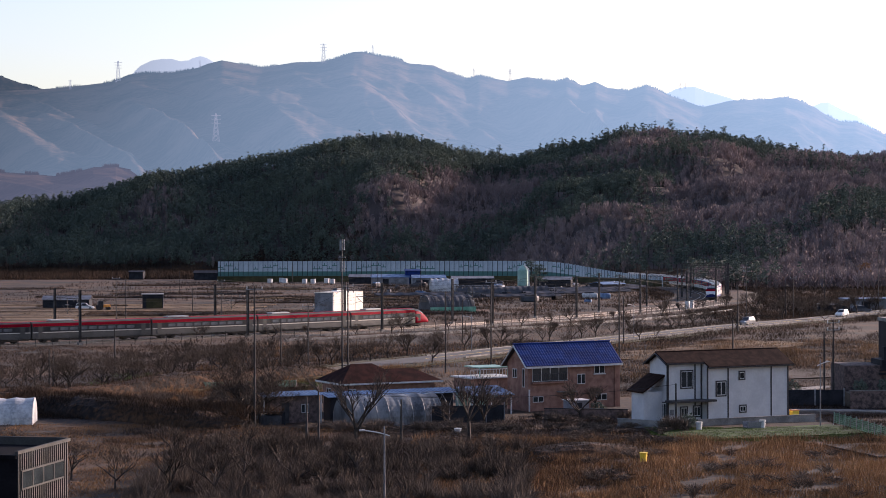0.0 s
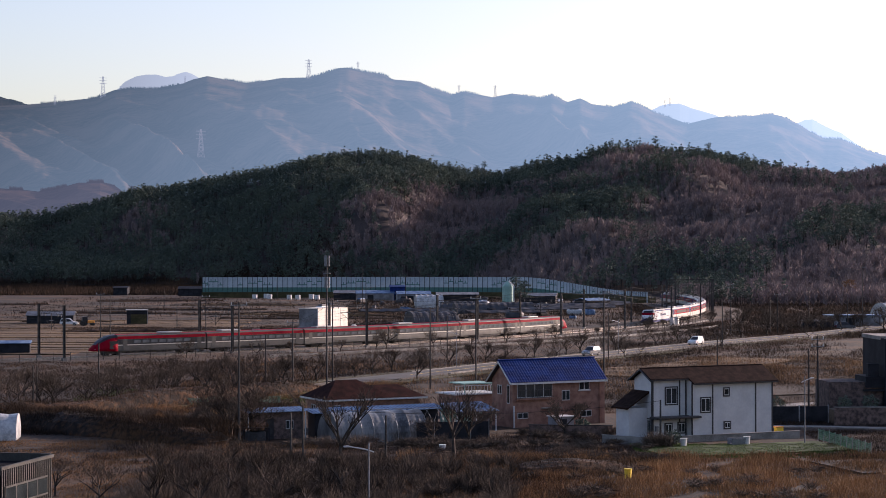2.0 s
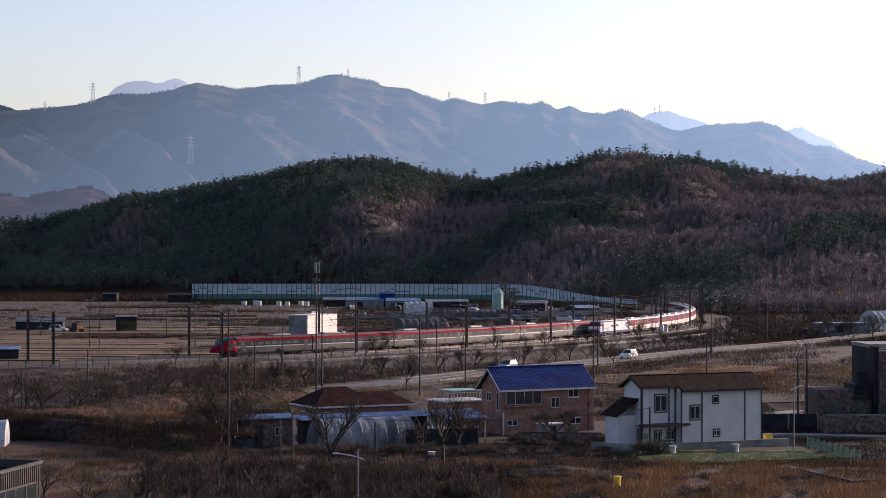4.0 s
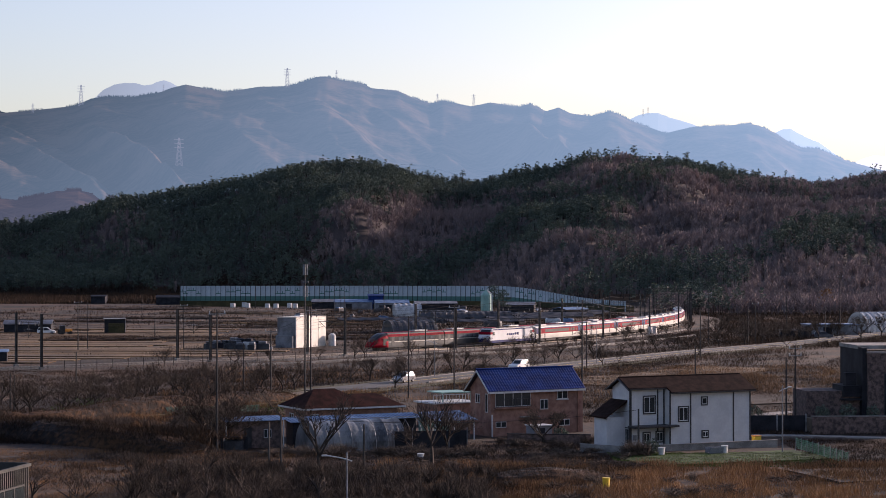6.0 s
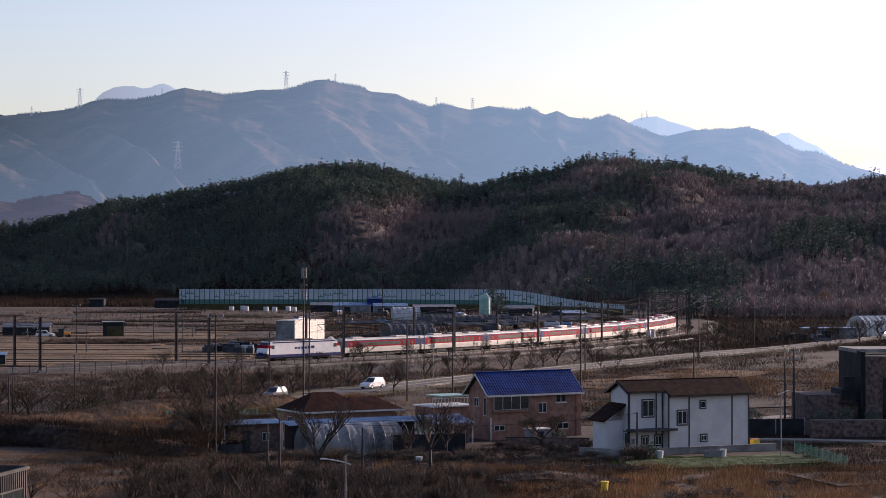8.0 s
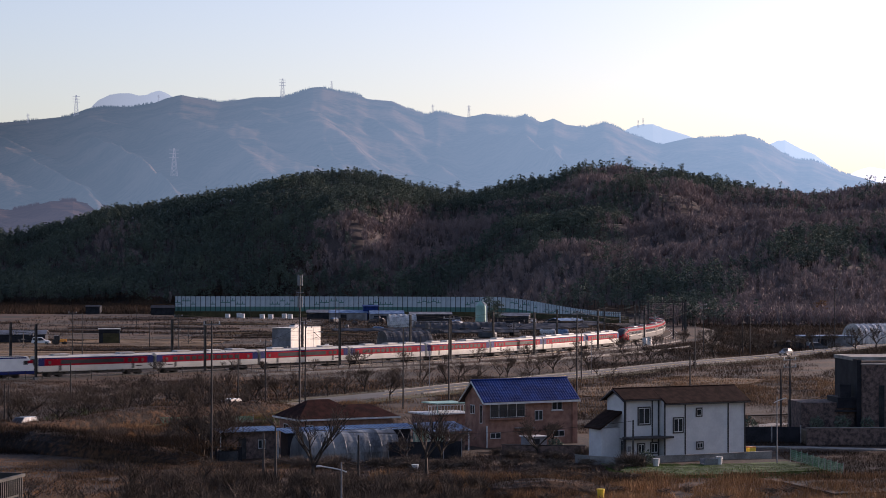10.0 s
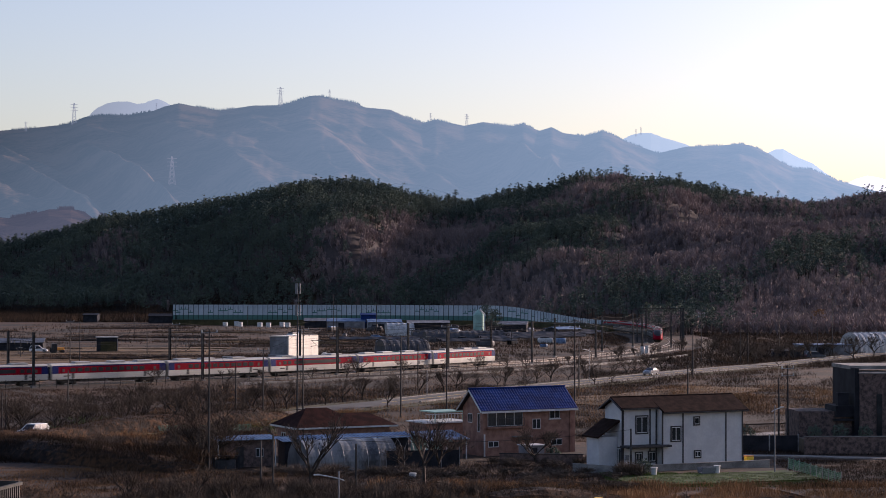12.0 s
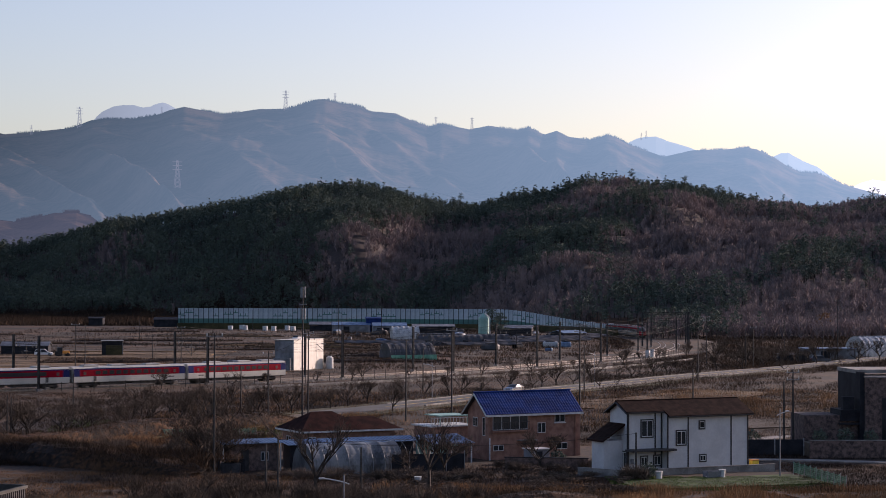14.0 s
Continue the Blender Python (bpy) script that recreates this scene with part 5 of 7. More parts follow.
# ---- beyond the railway ----
def make_barrier():
    line = smooth_line([(-107.6, 800), (-60, 802), (-20, 800), (20, 790), (38, 777), (52, 752), (60, 731), (66, 708)], 2.0)
    strip("embankment", line, 7.0, 2.2, "verge", 3.0, "grassy embankment under the noise barrier")
    b = thing("noise_barrier", Matrix(), "long pale noise barrier with green panels", "noise barrier", kind="structure")
    panel = post = low = motif = None
    rng = random.Random(3)
    for i, ((x, y), (x2, y2)) in enumerate(zip(line, line[1:])):
        m = pose(x, y, 2.2 - 4.4 * float(smooth(22, 62, x)), 0, 0, math.degrees(math.atan2(y2 - y, x2 - x)))
        if panel is None:
            panel = part("panel", boxes((0.1, 1.96, -0.08, 0.08, 1.85, 6.0), bevel=0.02), "barrier_light", b)
            post = part("post", boxes((-0.09, 0.09, -0.16, 0.14, -0.2, 6.1)), "slate", b)
            low = part("base_panel", boxes((0.1, 1.96, -0.09, 0.09, -0.2, 1.84)), "barrier_green", b, "green base panel")
            motif = part("motif", boxes((0.1, 1.96, -0.11, -0.085, 3.4, 3.75), (0.8, 1.1, -0.11, -0.085, 3.75, 4.6)), "barrier_green", b, "green motif bars")
            for o in (panel, post, low, motif):
                o.matrix_basis = m
        else:
            share("panel", panel, b, m)
            share("post", post, b, m)
            share("base_panel", low, b, m)
            if i < 104 and (i // 5) % 2 == 0 or rng.random() < 0.15 and i < 104:
                share("motif", motif, b, m @ pose(0, 0, rng.choice((-0.7, 0, 0.6))))
    a = thing("cell_tower", pose(-18.9, 272.7, 0), "tall lattice-topped mobile phone mast", "mast")
    bm = bmesh.new()
    tube(bm, (0, 0, -0.3), (0, 0, 17.8), 0.13, 0.08, 8)
    part("pole", bm, "pole", a)
    for z in (13.6, 16.6):
        for k in range(3):
            an = 2.1 * k + 0.4
            part("antenna", boxes((0.3 * math.cos(an) - 0.1, 0.3 * math.cos(an) + 0.1, 0.3 * math.sin(an) - 0.1, 0.3 * math.sin(an) + 0.1, z, z + 1.5), bevel=0.03), "steel", a, "grey panel antenna")
    part("ring", boxes((-0.45, 0.45, -0.45, 0.45, 15.6, 15.7)), "steel", a)


def small_barn(m, L, W, H, wall, roof, label, rise=0.9, name="barn", flat=False):
    b = thing(name, m, label, "shed")
    if flat:
        part("wall", boxes((0, L, 0, W, -0.3, H)), wall, b)
        part("roof", boxes((-0.25, L + 0.25, -0.25, W + 0.25, H + 0.003, H + 0.2), bevel=0.03), roof, b)
    else:
        bm = bmesh.new()
        solid(bm, [(0, -0.3), (0, H), (W / 2, H + rise), (W, H), (W, -0.3)], L)
        part("wall", bm, wall, b)
        part("roof", gable_roof(-0.3, W + 0.3, H, H, W / 2, H + rise + 0.12, -0.3, L + 0.3, 0.1), roof, b)
    part("door", boxes((L * 0.3, L * 0.3 + min(2.2, L * 0.3), -0.05, 0.0, -0.2, min(2.4, H * 0.8))), "slate", b)
    return b


def shade_field(m, L, W):
    """Rows of sagging black shade cloth stretched over low posts."""
    t = thing("shade_canopy", m, "low black shade cloth stretched over a crop field", "shade canopy", "shade canopies")
    rng = random.Random(int(L * 7 + W))
    rows = int(W / 2.6)
    for r in range(rows):
        bm = bmesh.new()
        y0, n = r * 2.6, int(L / 2)
        lines = []
        for y, z in ((y0, 1.35), (y0 + 1.1, 1.85), (y0 + 2.3, 1.45)):
            lines.append([(bm.verts.new((L * i / n, y, z - 0.16 * (i % 2) + rng.uniform(-0.05, 0.05))), bm.verts.new((L * i / n, y, z - 0.22 - 0.16 * (i % 2)))) for i in range(n + 1)])
        for a, b in zip(lines, lines[1:]):
            for i in range(n):
                bm.faces.new((a[i][0], a[i + 1][0], b[i + 1][0], b[i][0]))
                bm.faces.new((a[i][1], b[i][1], b[i + 1][1], a[i + 1][1]))
        for q in (lines[0], lines[-1]):
            for i in range(n):
                bm.faces.new((q[i][0], q[i][1], q[i + 1][1], q[i + 1][0]))
        part("cloth", bm, "fabric_black", t)
        for k in range(int(L / 5) + 1):
            part("post", boxes((k * 5 - 0.05, k * 5 + 0.05, y0 + 1.05, y0 + 1.15, -0.3, 1.65)), "pole", t)


def make_far_structures():
    make_barrier()
    w = thing("cream_warehouse", pose(-31.0, 420.5, 0, 0, 0, 63), "tall cream panel store, shaded side coloured grey", "warehouse")
    part("front", boxes((0, 12.4, 0, 0.25, -0.3, 6.4)), "cream", w, "cream front panels")
    # Grey body: the shade on the building's side is put into its colour.
    part("body", boxes((0, 12.4, 0.25, 4.7, -0.3, 6.3)), "gray_panel", w)
    for x in (3.1, 6.2, 9.3):
        part("panel_joint", boxes((x - 0.03, x + 0.03, -0.03, 0.0, 0, 6.35)), "gray_panel", w)
    part("coping", boxes((-0.1, 12.5, -0.1, 4.8, 6.402, 6.52)), "cream", w)
    part("shelf", boxes((-0.9, 0.0, 0.4, 4.6, -0.3, 2.6)), "gray_panel", w, "low grey side store")
    b = thing("plastic_tank", pose(-24.0, 431.5, 0), "pale plastic water tank beside the store", "tank")
    bm = bmesh.new()
    tube(bm, (0, 0, -0.2), (0, 0, 2.3), 0.8, 0.8, 14)
    tube(bm, (0, 0, 2.3), (0, 0, 2.7), 0.8, 0.3, 14)
    part("body", bm, "white_frame", b)
    # silo with a bright chute
    t = thing("feed_silo", pose(14.2, 641, 0) @ Matrix.Diagonal((1.15, 1.15, 1.2, 1)), "pale green feed silo with a white chute", "silo")
    bm = bmesh.new()
    tube(bm, (0, 0, 1.8), (0, 0, 6.0), 1.5, 1.5, 16)
    tube(bm, (0, 0, 6.0), (0, 0, 7.4), 1.5, 0.3, 16)
    tube(bm, (0, 0, 1.8), (0, 0, 0.6), 1.5, 0.3, 16)
    part("body", bm, "tank_green", t)
    bm = bmesh.new()
    tube(bm, (0.3, -0.3, 7.4), (1.6, -0.8, 6.2), 0.2)
    tube(bm, (1.6, -0.8, 6.2), (1.7, -0.8, 1.6), 0.2)
    tube(bm, (1.7, -0.8, 1.6), (3.0, -1.0, 0.2), 0.22)
    part("chute", bm, "white_frame", t, "white chute")
    for x, y in ((-1.1, -1.1), (1.1, -1.1), (-1.1, 1.1), (1.1, 1.1)):
        part("leg", tube(bmesh.new(), (x, y, -0.3), (x, y, 2.2), 0.09), "steel", t)
    small_barn(pose(-40, 735, 0, 0, 0, 4), 14, 8, 3.0, "gray_panel", "blue_sheet", "long shed with pale blue roof", name="farm_shed")
    small_barn(pose(-27.5, 738, 0, 0, 0, 4), 5.5, 5, 5.4, "blue_roof", "blue_roof", "tall bright blue steel shed", 0.4, "farm_shed")
    small_barn(pose(-24, 715, 0, 0, 0, 6), 12, 7, 3.2, "gray_panel", "blue_sheet", "low shed with blue sheet roof", name="farm_shed")
    small_barn(pose(-50, 760, 0, 0, 0, 0), 16, 7, 2.6, "slate", "gray_panel", "low grey farm shed", name="farm_shed")
    small_barn(pose(20, 690, 0, 0, 0, -8), 12, 7, 3.0, "slate", "gray_panel", "low shed with grey roof", name="farm_shed")
    small_barn(pose(-9, 668, 0, 0, 0, 5), 14, 6, 4.0, "slate", "gray_panel", "open farm shed with grey roof", 0.6, "farm_shed")
    small_barn(pose(40, 640, 0, 0, 0, 40), 10, 6, 2.6, "slate", "blue_sheet", "low dark shed with faded blue roof", 0.6, "farm_shed")
    make_tunnel(pose(-16.0, 655, 0, 0, 0, 10), 9, 3.2, 4.4, "white vinyl greenhouse among the farm sheds", "vinyl_white", False)
    for x, y, a, L in ((-7, 612, 8, 14), (-3, 592, 14, 16), (8, 603, 10, 13)):
        make_tunnel(pose(x, y, 0, 0, 0, a), L, 3.0, 3.2, "low tunnel under black shade cloth", "fabric_black", False, "shaded tunnels", "shade_tunnel")
    g = make_tunnel(pose(-13.2, 478, 0, 0, 0, 25), 12, 3.6, 4.2, "greenhouse frame under dark net with a pale skirt", "fabric_black", True, name="net_greenhouse")
    part("skirt", boxes((-0.05, 12.05, -3.75, -3.62, -0.2, 1.3)), "net", g, "pale green skirt sheet")
    for x, y, a, L, W in ((14, 588, 14, 24, 10), (24, 606, 16, 24, 11), (20, 626, 14, 22, 10), (34, 634, 22, 20, 12), (40, 655, 26, 18, 12), (-30, 575, 8, 26, 9), (2, 560, 12, 22, 8)):
        if all(abs(px - float(np.interp(py, _y[350:760], _x[350:760]))) > 9 for px, py in ((x, y), (x + L, y + L * 0.3))):
            shade_field(pose(x, y, 0, 0, 0, a), L, W)
    # hut, tractor, pickup on the far field
    h = small_barn(pose(-86.2, 505, 0, 0, 0, 10), 5.2, 3.6, 3.6, "slate", "roof_pale", "small flat-roofed field hut with a white end", name="field_hut", flat=True)
    part("end_panel", boxes((5.22, 5.3, 0.2, 2.6, 0.3, 3.2)), "white_frame", h, "white end panel")
    part("shade_side", boxes((1.0, 5.0, -0.06, -0.052, 0.1, 2.6)), "verge", h)
    k = thing("tractor", pose(-95.0, 497, 0.0, 0, 0, 25), "small orange farm tractor in the field", "tractor")
    part("bonnet", boxes((0.2, 2.0, -0.4, 0.4, 0.7, 1.4), bevel=0.08), "orange", k)
    part("cab", boxes((-1.1, 0.2, -0.6, 0.6, 1.0, 2.3), bevel=0.1), "train_dark", k)
    for x, r in ((-0.7, 0.75), (1.5, 0.45)):
        for y in (-0.75, 0.75):
            part("wheel", tube(bmesh.new(), (x, y - 0.15, r - 0.05), (x, y + 0.15, r - 0.05), r, sides=14), "tyre", k)
    small_barn(pose(-113, 510, 0, 0, 0, 3), 12, 5, 2.2, "slate", "gray_panel", "low grey-roofed shed beyond the field", name="farm_shed")
    small_barn(pose(-86, 362, 0, 0, 0, 10), 6.2, 4, 1.9, "slate", "blue_sheet", "low dark shed beside the line", 0.3, "field_shed")
    small_barn(pose(-120, 830, 0, 0, 0, 0), 13, 7, 3.0, "slate", "slate", "dark shed at the foot of the hill", name="farm_shed")
    small_barn(pose(-150, 845, 0, 0, 0, 0), 6, 6, 3.2, "slate", "slate", "dark blue-grey shed at the foot of the hill", 0.5, "farm_shed")
    # right-hand side beyond the road
    small_barn(pose(89.6, 484, 0, 0, 0, 6), 12.5, 6, 2.7, "gray_panel", "blue_sheet", "long grey shed with blue roof edge", name="farm_shed", flat=True)
    make_tunnel(pose(106, 505, 0, 0, 0, 28), 26, 4.2, 5.4, "large white vinyl greenhouse beyond the road", "vinyl_white", True)
    small_barn(pose(81.5, 476, 0, 0, 0, 0), 3.4, 3, 1.7, "slate", "trim", "small black field shed", 0.2, "field_shed")
    small_barn(pose(86.0, 474, 0, 0, 0, 8), 2.6, 2.5, 1.8, "trim", "trim", "small black field shed", 0.2, "field_shed")
    strip("dirt_track", [(57, 418), (60.5, 445), (66, 485), (75, 540), (84, 600), (88, 640)], 5.0, 0.04, "dirt", 0.3, "pale dirt track beside the railway")
    rng = random.Random(33)
    for i in range(34):
        x, y = rng.uniform(-45, 45), rng.uniform(545, 735)
        if abs(x - float(np.interp(y, _y[350:760], _x[350:760]))) < 16:
            continue
        s = rng.uniform(0.7, 2.0)
        o = thing("farm_heap", pose(x, y, 0, 0, 0, rng.uniform(0, 180)), "sheeted heap of farm goods in the yard", "heap", "farm heaps")
        bm = boxes((-s * 1.5, s * 1.5, -s * 0.7, s * 0.7, -0.2, s), bevel=s * 0.3)
        part("mound", bm, rng.choice(("fabric_black", "fabric_black", "slate", "gray_panel", "blue_sheet", "white_frame", "hill")), o)
        part("cover", boxes((-s * 1.1, s * 0.8, -s * 0.5, s * 0.5, s - 0.1, s * 1.25), bevel=s * 0.1), rng.choice(("fabric_black", "slate", "blue_sheet")), o)
    # white wrapped bales
    bale = None
    for x, y in ((-82, 775), (-79, 790), (-76.5, 778), (-68, 770), (-60, 778), (-57, 768), (-64.5, 768)):
        if bale is None:
            bale = thing("hay_bale", pose(x, y, 0), "round hay bale wrapped in white film", "bale", "white bales")
            part("wrap", tube(bmesh.new(), (0, 0, -0.1), (0, 0, 1.7), 1.0, 1.0, 14), "white_frame", bale)
        else:
            copy_thing(bale, pose(x, y, 0))
    # paddies beyond the line, ridged into strips
    rng = random.Random(9)
    for i in range(24):
        y = 362 + i * 7.4 + rng.uniform(-0.6, 0.6)
        right = float(np.interp(y, _y[350:760], _x[350:760])) - 17 - rng.uniform(0, 14)
        if y > 410:
            right = min(right, -52 - rng.uniform(0, 12))
        left = -165 + rng.uniform(-10, 30)
        n = 7
        pts = [(left + (right - left) * k / n, y + 5 - 5 * k / n + rng.uniform(-0.4, 0.4)) for k in range(n + 1)]
        strip("paddy_strip", pts, rng.uniform(5.2, 6.6), rng.uniform(0.02, 0.16), "stubble", 0.4, "dry rice stubble strip")
    strip("paddy_strip", [(-60, 432), (-40, 425), (-33, 428)], 22, 0.02, "stubble", 0.3, "dry rice stubble")
    strip("field_patch", [(36, 262), (50, 268), (66, 275)], 14, 0.03, "plough", 0.3, "dark turned field")
    strip("field_patch", [(18, 300), (36, 318), (52, 345)], 16, 0.03, "stubble", 0.3, "pale stubble field")


# ---- masts, poles and wires ----
def make_mast(m, h, span):
    """Two masts with a lattice beam across both tracks and drop tubes that hold the wires."""
    t = thing("catenary_portal", m, "dark steel catenary portal across two tracks", "portal", "catenary portals")
    for x in (0.0, span):
        bm = boxes((x - 0.19, x + 0.19, -0.19, -0.14, -0.3, h), (x - 0.19, x + 0.19, 0.14, 0.19, -0.3, h), (x - 0.06, x + 0.06, -0.14, 0.14, -0.3, h))
        p = part("post", bm, "dark_steel", t)
        part("footing", boxes((x - 0.4, x + 0.4, -0.4, 0.4, -0.4, 0.25), bevel=0.04), "concrete", p, "concrete footing")
    bm = boxes((0.15, span - 0.15, -0.05, 0.05, 7.75, 7.83), (0.15, span - 0.15, -0.05, 0.05, 8.2, 8.28))
    n = 10
    for i in range(n):
        a = 0.15 + (span - 0.3) * i / n
        b = 0.15 + (span - 0.3) * (i + 1) / n
        tube(bm, (a, 0, 7.8), ((a + b) / 2, 0, 8.24), 0.03, sides=4)
        tube(bm, ((a + b) / 2, 0, 8.24), (b, 0, 7.8), 0.03, sides=4)
    part("beam", bm, "dark_steel", t, "lattice beam")
    mid = span / 2
    part("drop_tube", tube(bmesh.new(), (mid, 0, 7.75), (mid, 0, 5.0), 0.07), "dark_steel", t)
    for sg in (-1, 1):
        bm = bmesh.new()
        tube(bm, (mid, 0, 6.6), (mid + sg * 2.1, 0, 6.5), 0.045, sides=5)
        tube(bm, (mid, 0, 5.3), (mid + sg * 2.0, 0, 6.5), 0.045, sides=5)
        tube(bm, (mid + sg * 0.7, 0, 5.6), (mid + sg * 2.3, 0, 5.25), 0.035, sides=5)
        part("bracket", bm, "dark_steel", t, "slanted bracket arm")
        part("insulator", tube(bmesh.new(), (mid + sg * 0.15, 0, 6.6), (mid + sg * 0.6, 0, 6.6), 0.11, sides=8), "concrete", t, "pale insulator")
    for x in (1.2, 2.6, span - 2.6, span - 1.2):
        part("insulator", tube(bmesh.new(), (x, 0, 7.75), (x, 0, 7.3), 0.1, sides=8), "concrete", t, "pale insulator")
    return t


def cable(name, pts, r, label, mat="wire"):
    c = bpy.data.curves.new(name, "CURVE")
    c.dimensions = "3D"
    c.bevel_depth, c.bevel_resolution = r, 1
    sp = c.splines.new("POLY")
    sp.points.add(len(pts) - 1)
    for p, q in zip(sp.points, pts):
        p.co = (*q, 1)
    c.materials.append(M[mat])
    o = new(name, c)
    return tagged(o, label, "cable") if label else o


def hang(a, b, sag, n=10):
    a, b = Vector(a), Vector(b)
    return [tuple(a.lerp(b, i / n) - Vector((0, 0, sag * 4 * (i / n) * (1 - i / n)))) for i in range(n + 1)]


def utility_pole(x, y, h, arms=1, name="utility_pole", label="grey concrete utility pole with cross-arm", turn=30):
    t = thing(name, pose(x, y, 0, 0, 0, turn), label, "pole", "utility poles")
    part("pole", tube(bmesh.new(), (0, 0, -0.3), (0.0, 0.0, h), 0.125, 0.08, 8), "pole", t)
    for k in range(arms):
        z = h - 0.35 - 0.8 * k
        part("cross_arm", boxes((-0.9, 0.9, -0.05, 0.05, z - 0.05, z + 0.05)), "steel", t)
        for dx in (-0.8, 0.0, 0.8):
            part("insulator", tube(bmesh.new(), (dx, 0, z + 0.05), (dx, 0, z + 0.3), 0.06, sides=6), "white_frame", t)
    return t


def make_poles():
    near = [-68, -34, 0, 34, 67, 101, 134.5, 169, 206, 246, 284, 320]
    for s in near:
        x, y, h = on_line(s - 1.0, -3.2)
        make_mast(pose(x, y, 0, 0, 0, 180 - math.degrees(h)), 9.4, FAR_TRACK + 6.4)
    ss = [near[0] - 40] + near + [near[-1] + 40]
    for oo, fo in ((0.0, -3.2), (FAR_TRACK, FAR_TRACK + 3.2)):
        contact, messenger, feeder, ground_wire = [], [], [], []
        for a, b in zip(ss, ss[1:]):
            for k in range(6):
                f = k / 6
                s = a + (b - a) * f
                q = on_line(s, oo)
                contact.append((q[0], q[1], 5.2))
                messenger.append((q[0], q[1], 6.5 - 0.9 * 4 * f * (1 - f)))
                q = on_line(s, fo)
                feeder.append((q[0], q[1], 9.3 - 0.8 * 4 * f * (1 - f)))
                ground_wire.append((q[0], q[1], 7.6 - 0.6 * 4 * f * (1 - f)))
        cable("contact_wire", contact, 0.016, "dark overhead contact wire")
        cable("messenger_wire", messenger, 0.016, "dark overhead messenger wire")
        cable("feeder_wire", feeder, 0.024, "dark feeder cable on the masts")
        cable("earth_wire", ground_wire, 0.02, "dark earth cable on the masts")
    # portal across the lines on the bend
    p = thing("rail_portal", pose(60.4, 590, 0), "dark steel portal frame across the tracks", "portal")
    part("post", boxes((-0.25, 0.25, -0.2, 0.2, -0.3, 10.2)), "dark_steel", p)
    part("post", boxes((13.55, 14.05, -0.2, 0.2, -0.3, 10.2)), "dark_steel", p)
    bm = boxes((-0.2, 14.0, -0.15, 0.15, 10.0, 10.14), (-0.2, 14.0, -0.15, 0.15, 9.25, 9.38))
    for i in range(10):
        tube(bm, (i * 1.38, 0, 9.32), (i * 1.38 + 0.69, 0, 10.05), 0.06, sides=4)
        tube(bm, (i * 1.38 + 0.69, 0, 10.05), (i * 1.38 + 1.38, 0, 9.32), 0.06, sides=4)
    part("lattice_beam", bm, "dark_steel", p, "lattice beam")
    for i in range(5):
        part("insulator", tube(bmesh.new(), (1.6 + i * 2.6, 0, 10.14), (1.6 + i * 2.6, 0, 10.9), 0.09, sides=6), "concrete", p, "pale insulator")
    tops = {}
    for key, x, y, h, arms in (("a", -21.9, 192.5, 13.8, 1), ("b", -4.6, 270.5, 11.0, 0), ("c", 1.7, 279.7, 12.3, 1), ("d", -23.6, 272.7, 9.2, 1), ("e", -27.6, 275.0, 7.1, 0),
                               ("f", -18.2, 274.0, 12.0, 1), ("g", -2.9, 344.5, 7.4, 0), ("i", 19.3, 272.7, 13.2, 2), ("j", 24.5, 335.6, 8.2, 0),
                               ("k", 34.9, 272.7, 6.9, 0), ("l", 49.1, 376.1, 9.0, 0), ("m", 59.6, 442.2, 11.5, 2), ("n", 39.2, 219.6, 9.2, 2), ("o", 87.7, 503.5, 9.3, 0),
                               ("p", 97.5, 484.8, 14.8, 1), ("q", 92.5, 477.7, 7.4, 0), ("r", -75.3, 409.1, 10.2, 1), ("s", -74.2, 414.2, 9.8, 0), ("t", -54.1, 414.2, 9.5, 1),
                               ("u", -70.4, 484.8, 6.0, 0), ("v", -99.3, 654.5, 6.9, 0), ("w", -72.8, 770.0, 8.1, 0), ("x", -33.5, 654.5, 13.5, 0), ("y", -37.6, 688.9, 9.3, 0),
                               ("z", -32.4, 654.5, 8.4, 0), ("A", -17.8, 606.0, 10.9, 1), ("B", 69.1, 436.3, 9.3, 1), ("C", 69.3, 448.3, 8.1, 0), ("D", -52.9, 242.4, 4.8, 0),
                               ("E", -52.8, 244.2, 4.5, 0), ("F", -49.4, 267.1, 6.3, 0), ("G", -16.0, 182.8, 3.7, 0), ("H", -14.6, 179.3, 4.6, 0), ("I", -6.9, 174.5, 4.2, 0),
                               ("J", 19.1, 192.5, 4.2, 0), ("K", 38.3, 220.2, 7.8, 0)):
        if arms:
            utility_pole(x, y, h, arms)
        else:
            utility_pole(x, y, h, 0, "plain_pole", "thin bare grey wooden pole")
        tops[key] = (x, y, h - 0.1)
    for a, b, sag in (("a", "d", 1.2), ("a", "H", 1.0), ("d", "f", 0.6), ("f", "c", 1.2), ("c", "i", 1.2), ("i", "n", 1.5), ("i", "m", 2.5), ("m", "B", 0.8), ("B", "p", 2.0), ("r", "t", 0.9), ("t", "A", 3.0), ("H", "J", 0.9), ("l", "m", 1.0)):
        cable("overhead_cable", hang(tops[a], tops[b], sag), 0.02, "thin dark overhead cable")
    # street lamps
    for x, y, h, reach, turn in ((-6.3, 130.9, 6.0, -1.4, 14), (33.1, 192.5, 6.5, 0.9, 20), (-1.2, 314.7, 6.0, -1.2, 10), (27.5, 352, 6.5, -1.2, 40)):
        t = thing("street_lamp", pose(x, y, 0, 0, 0, turn), "slim grey street lamp with curved arm", "street lamp", "street lamps")
        part("pole", tube(bmesh.new(), (0, 0, -0.3), (0, 0, h), 0.075, 0.05, 8), "gray_panel", t)
        bm = bmesh.new()
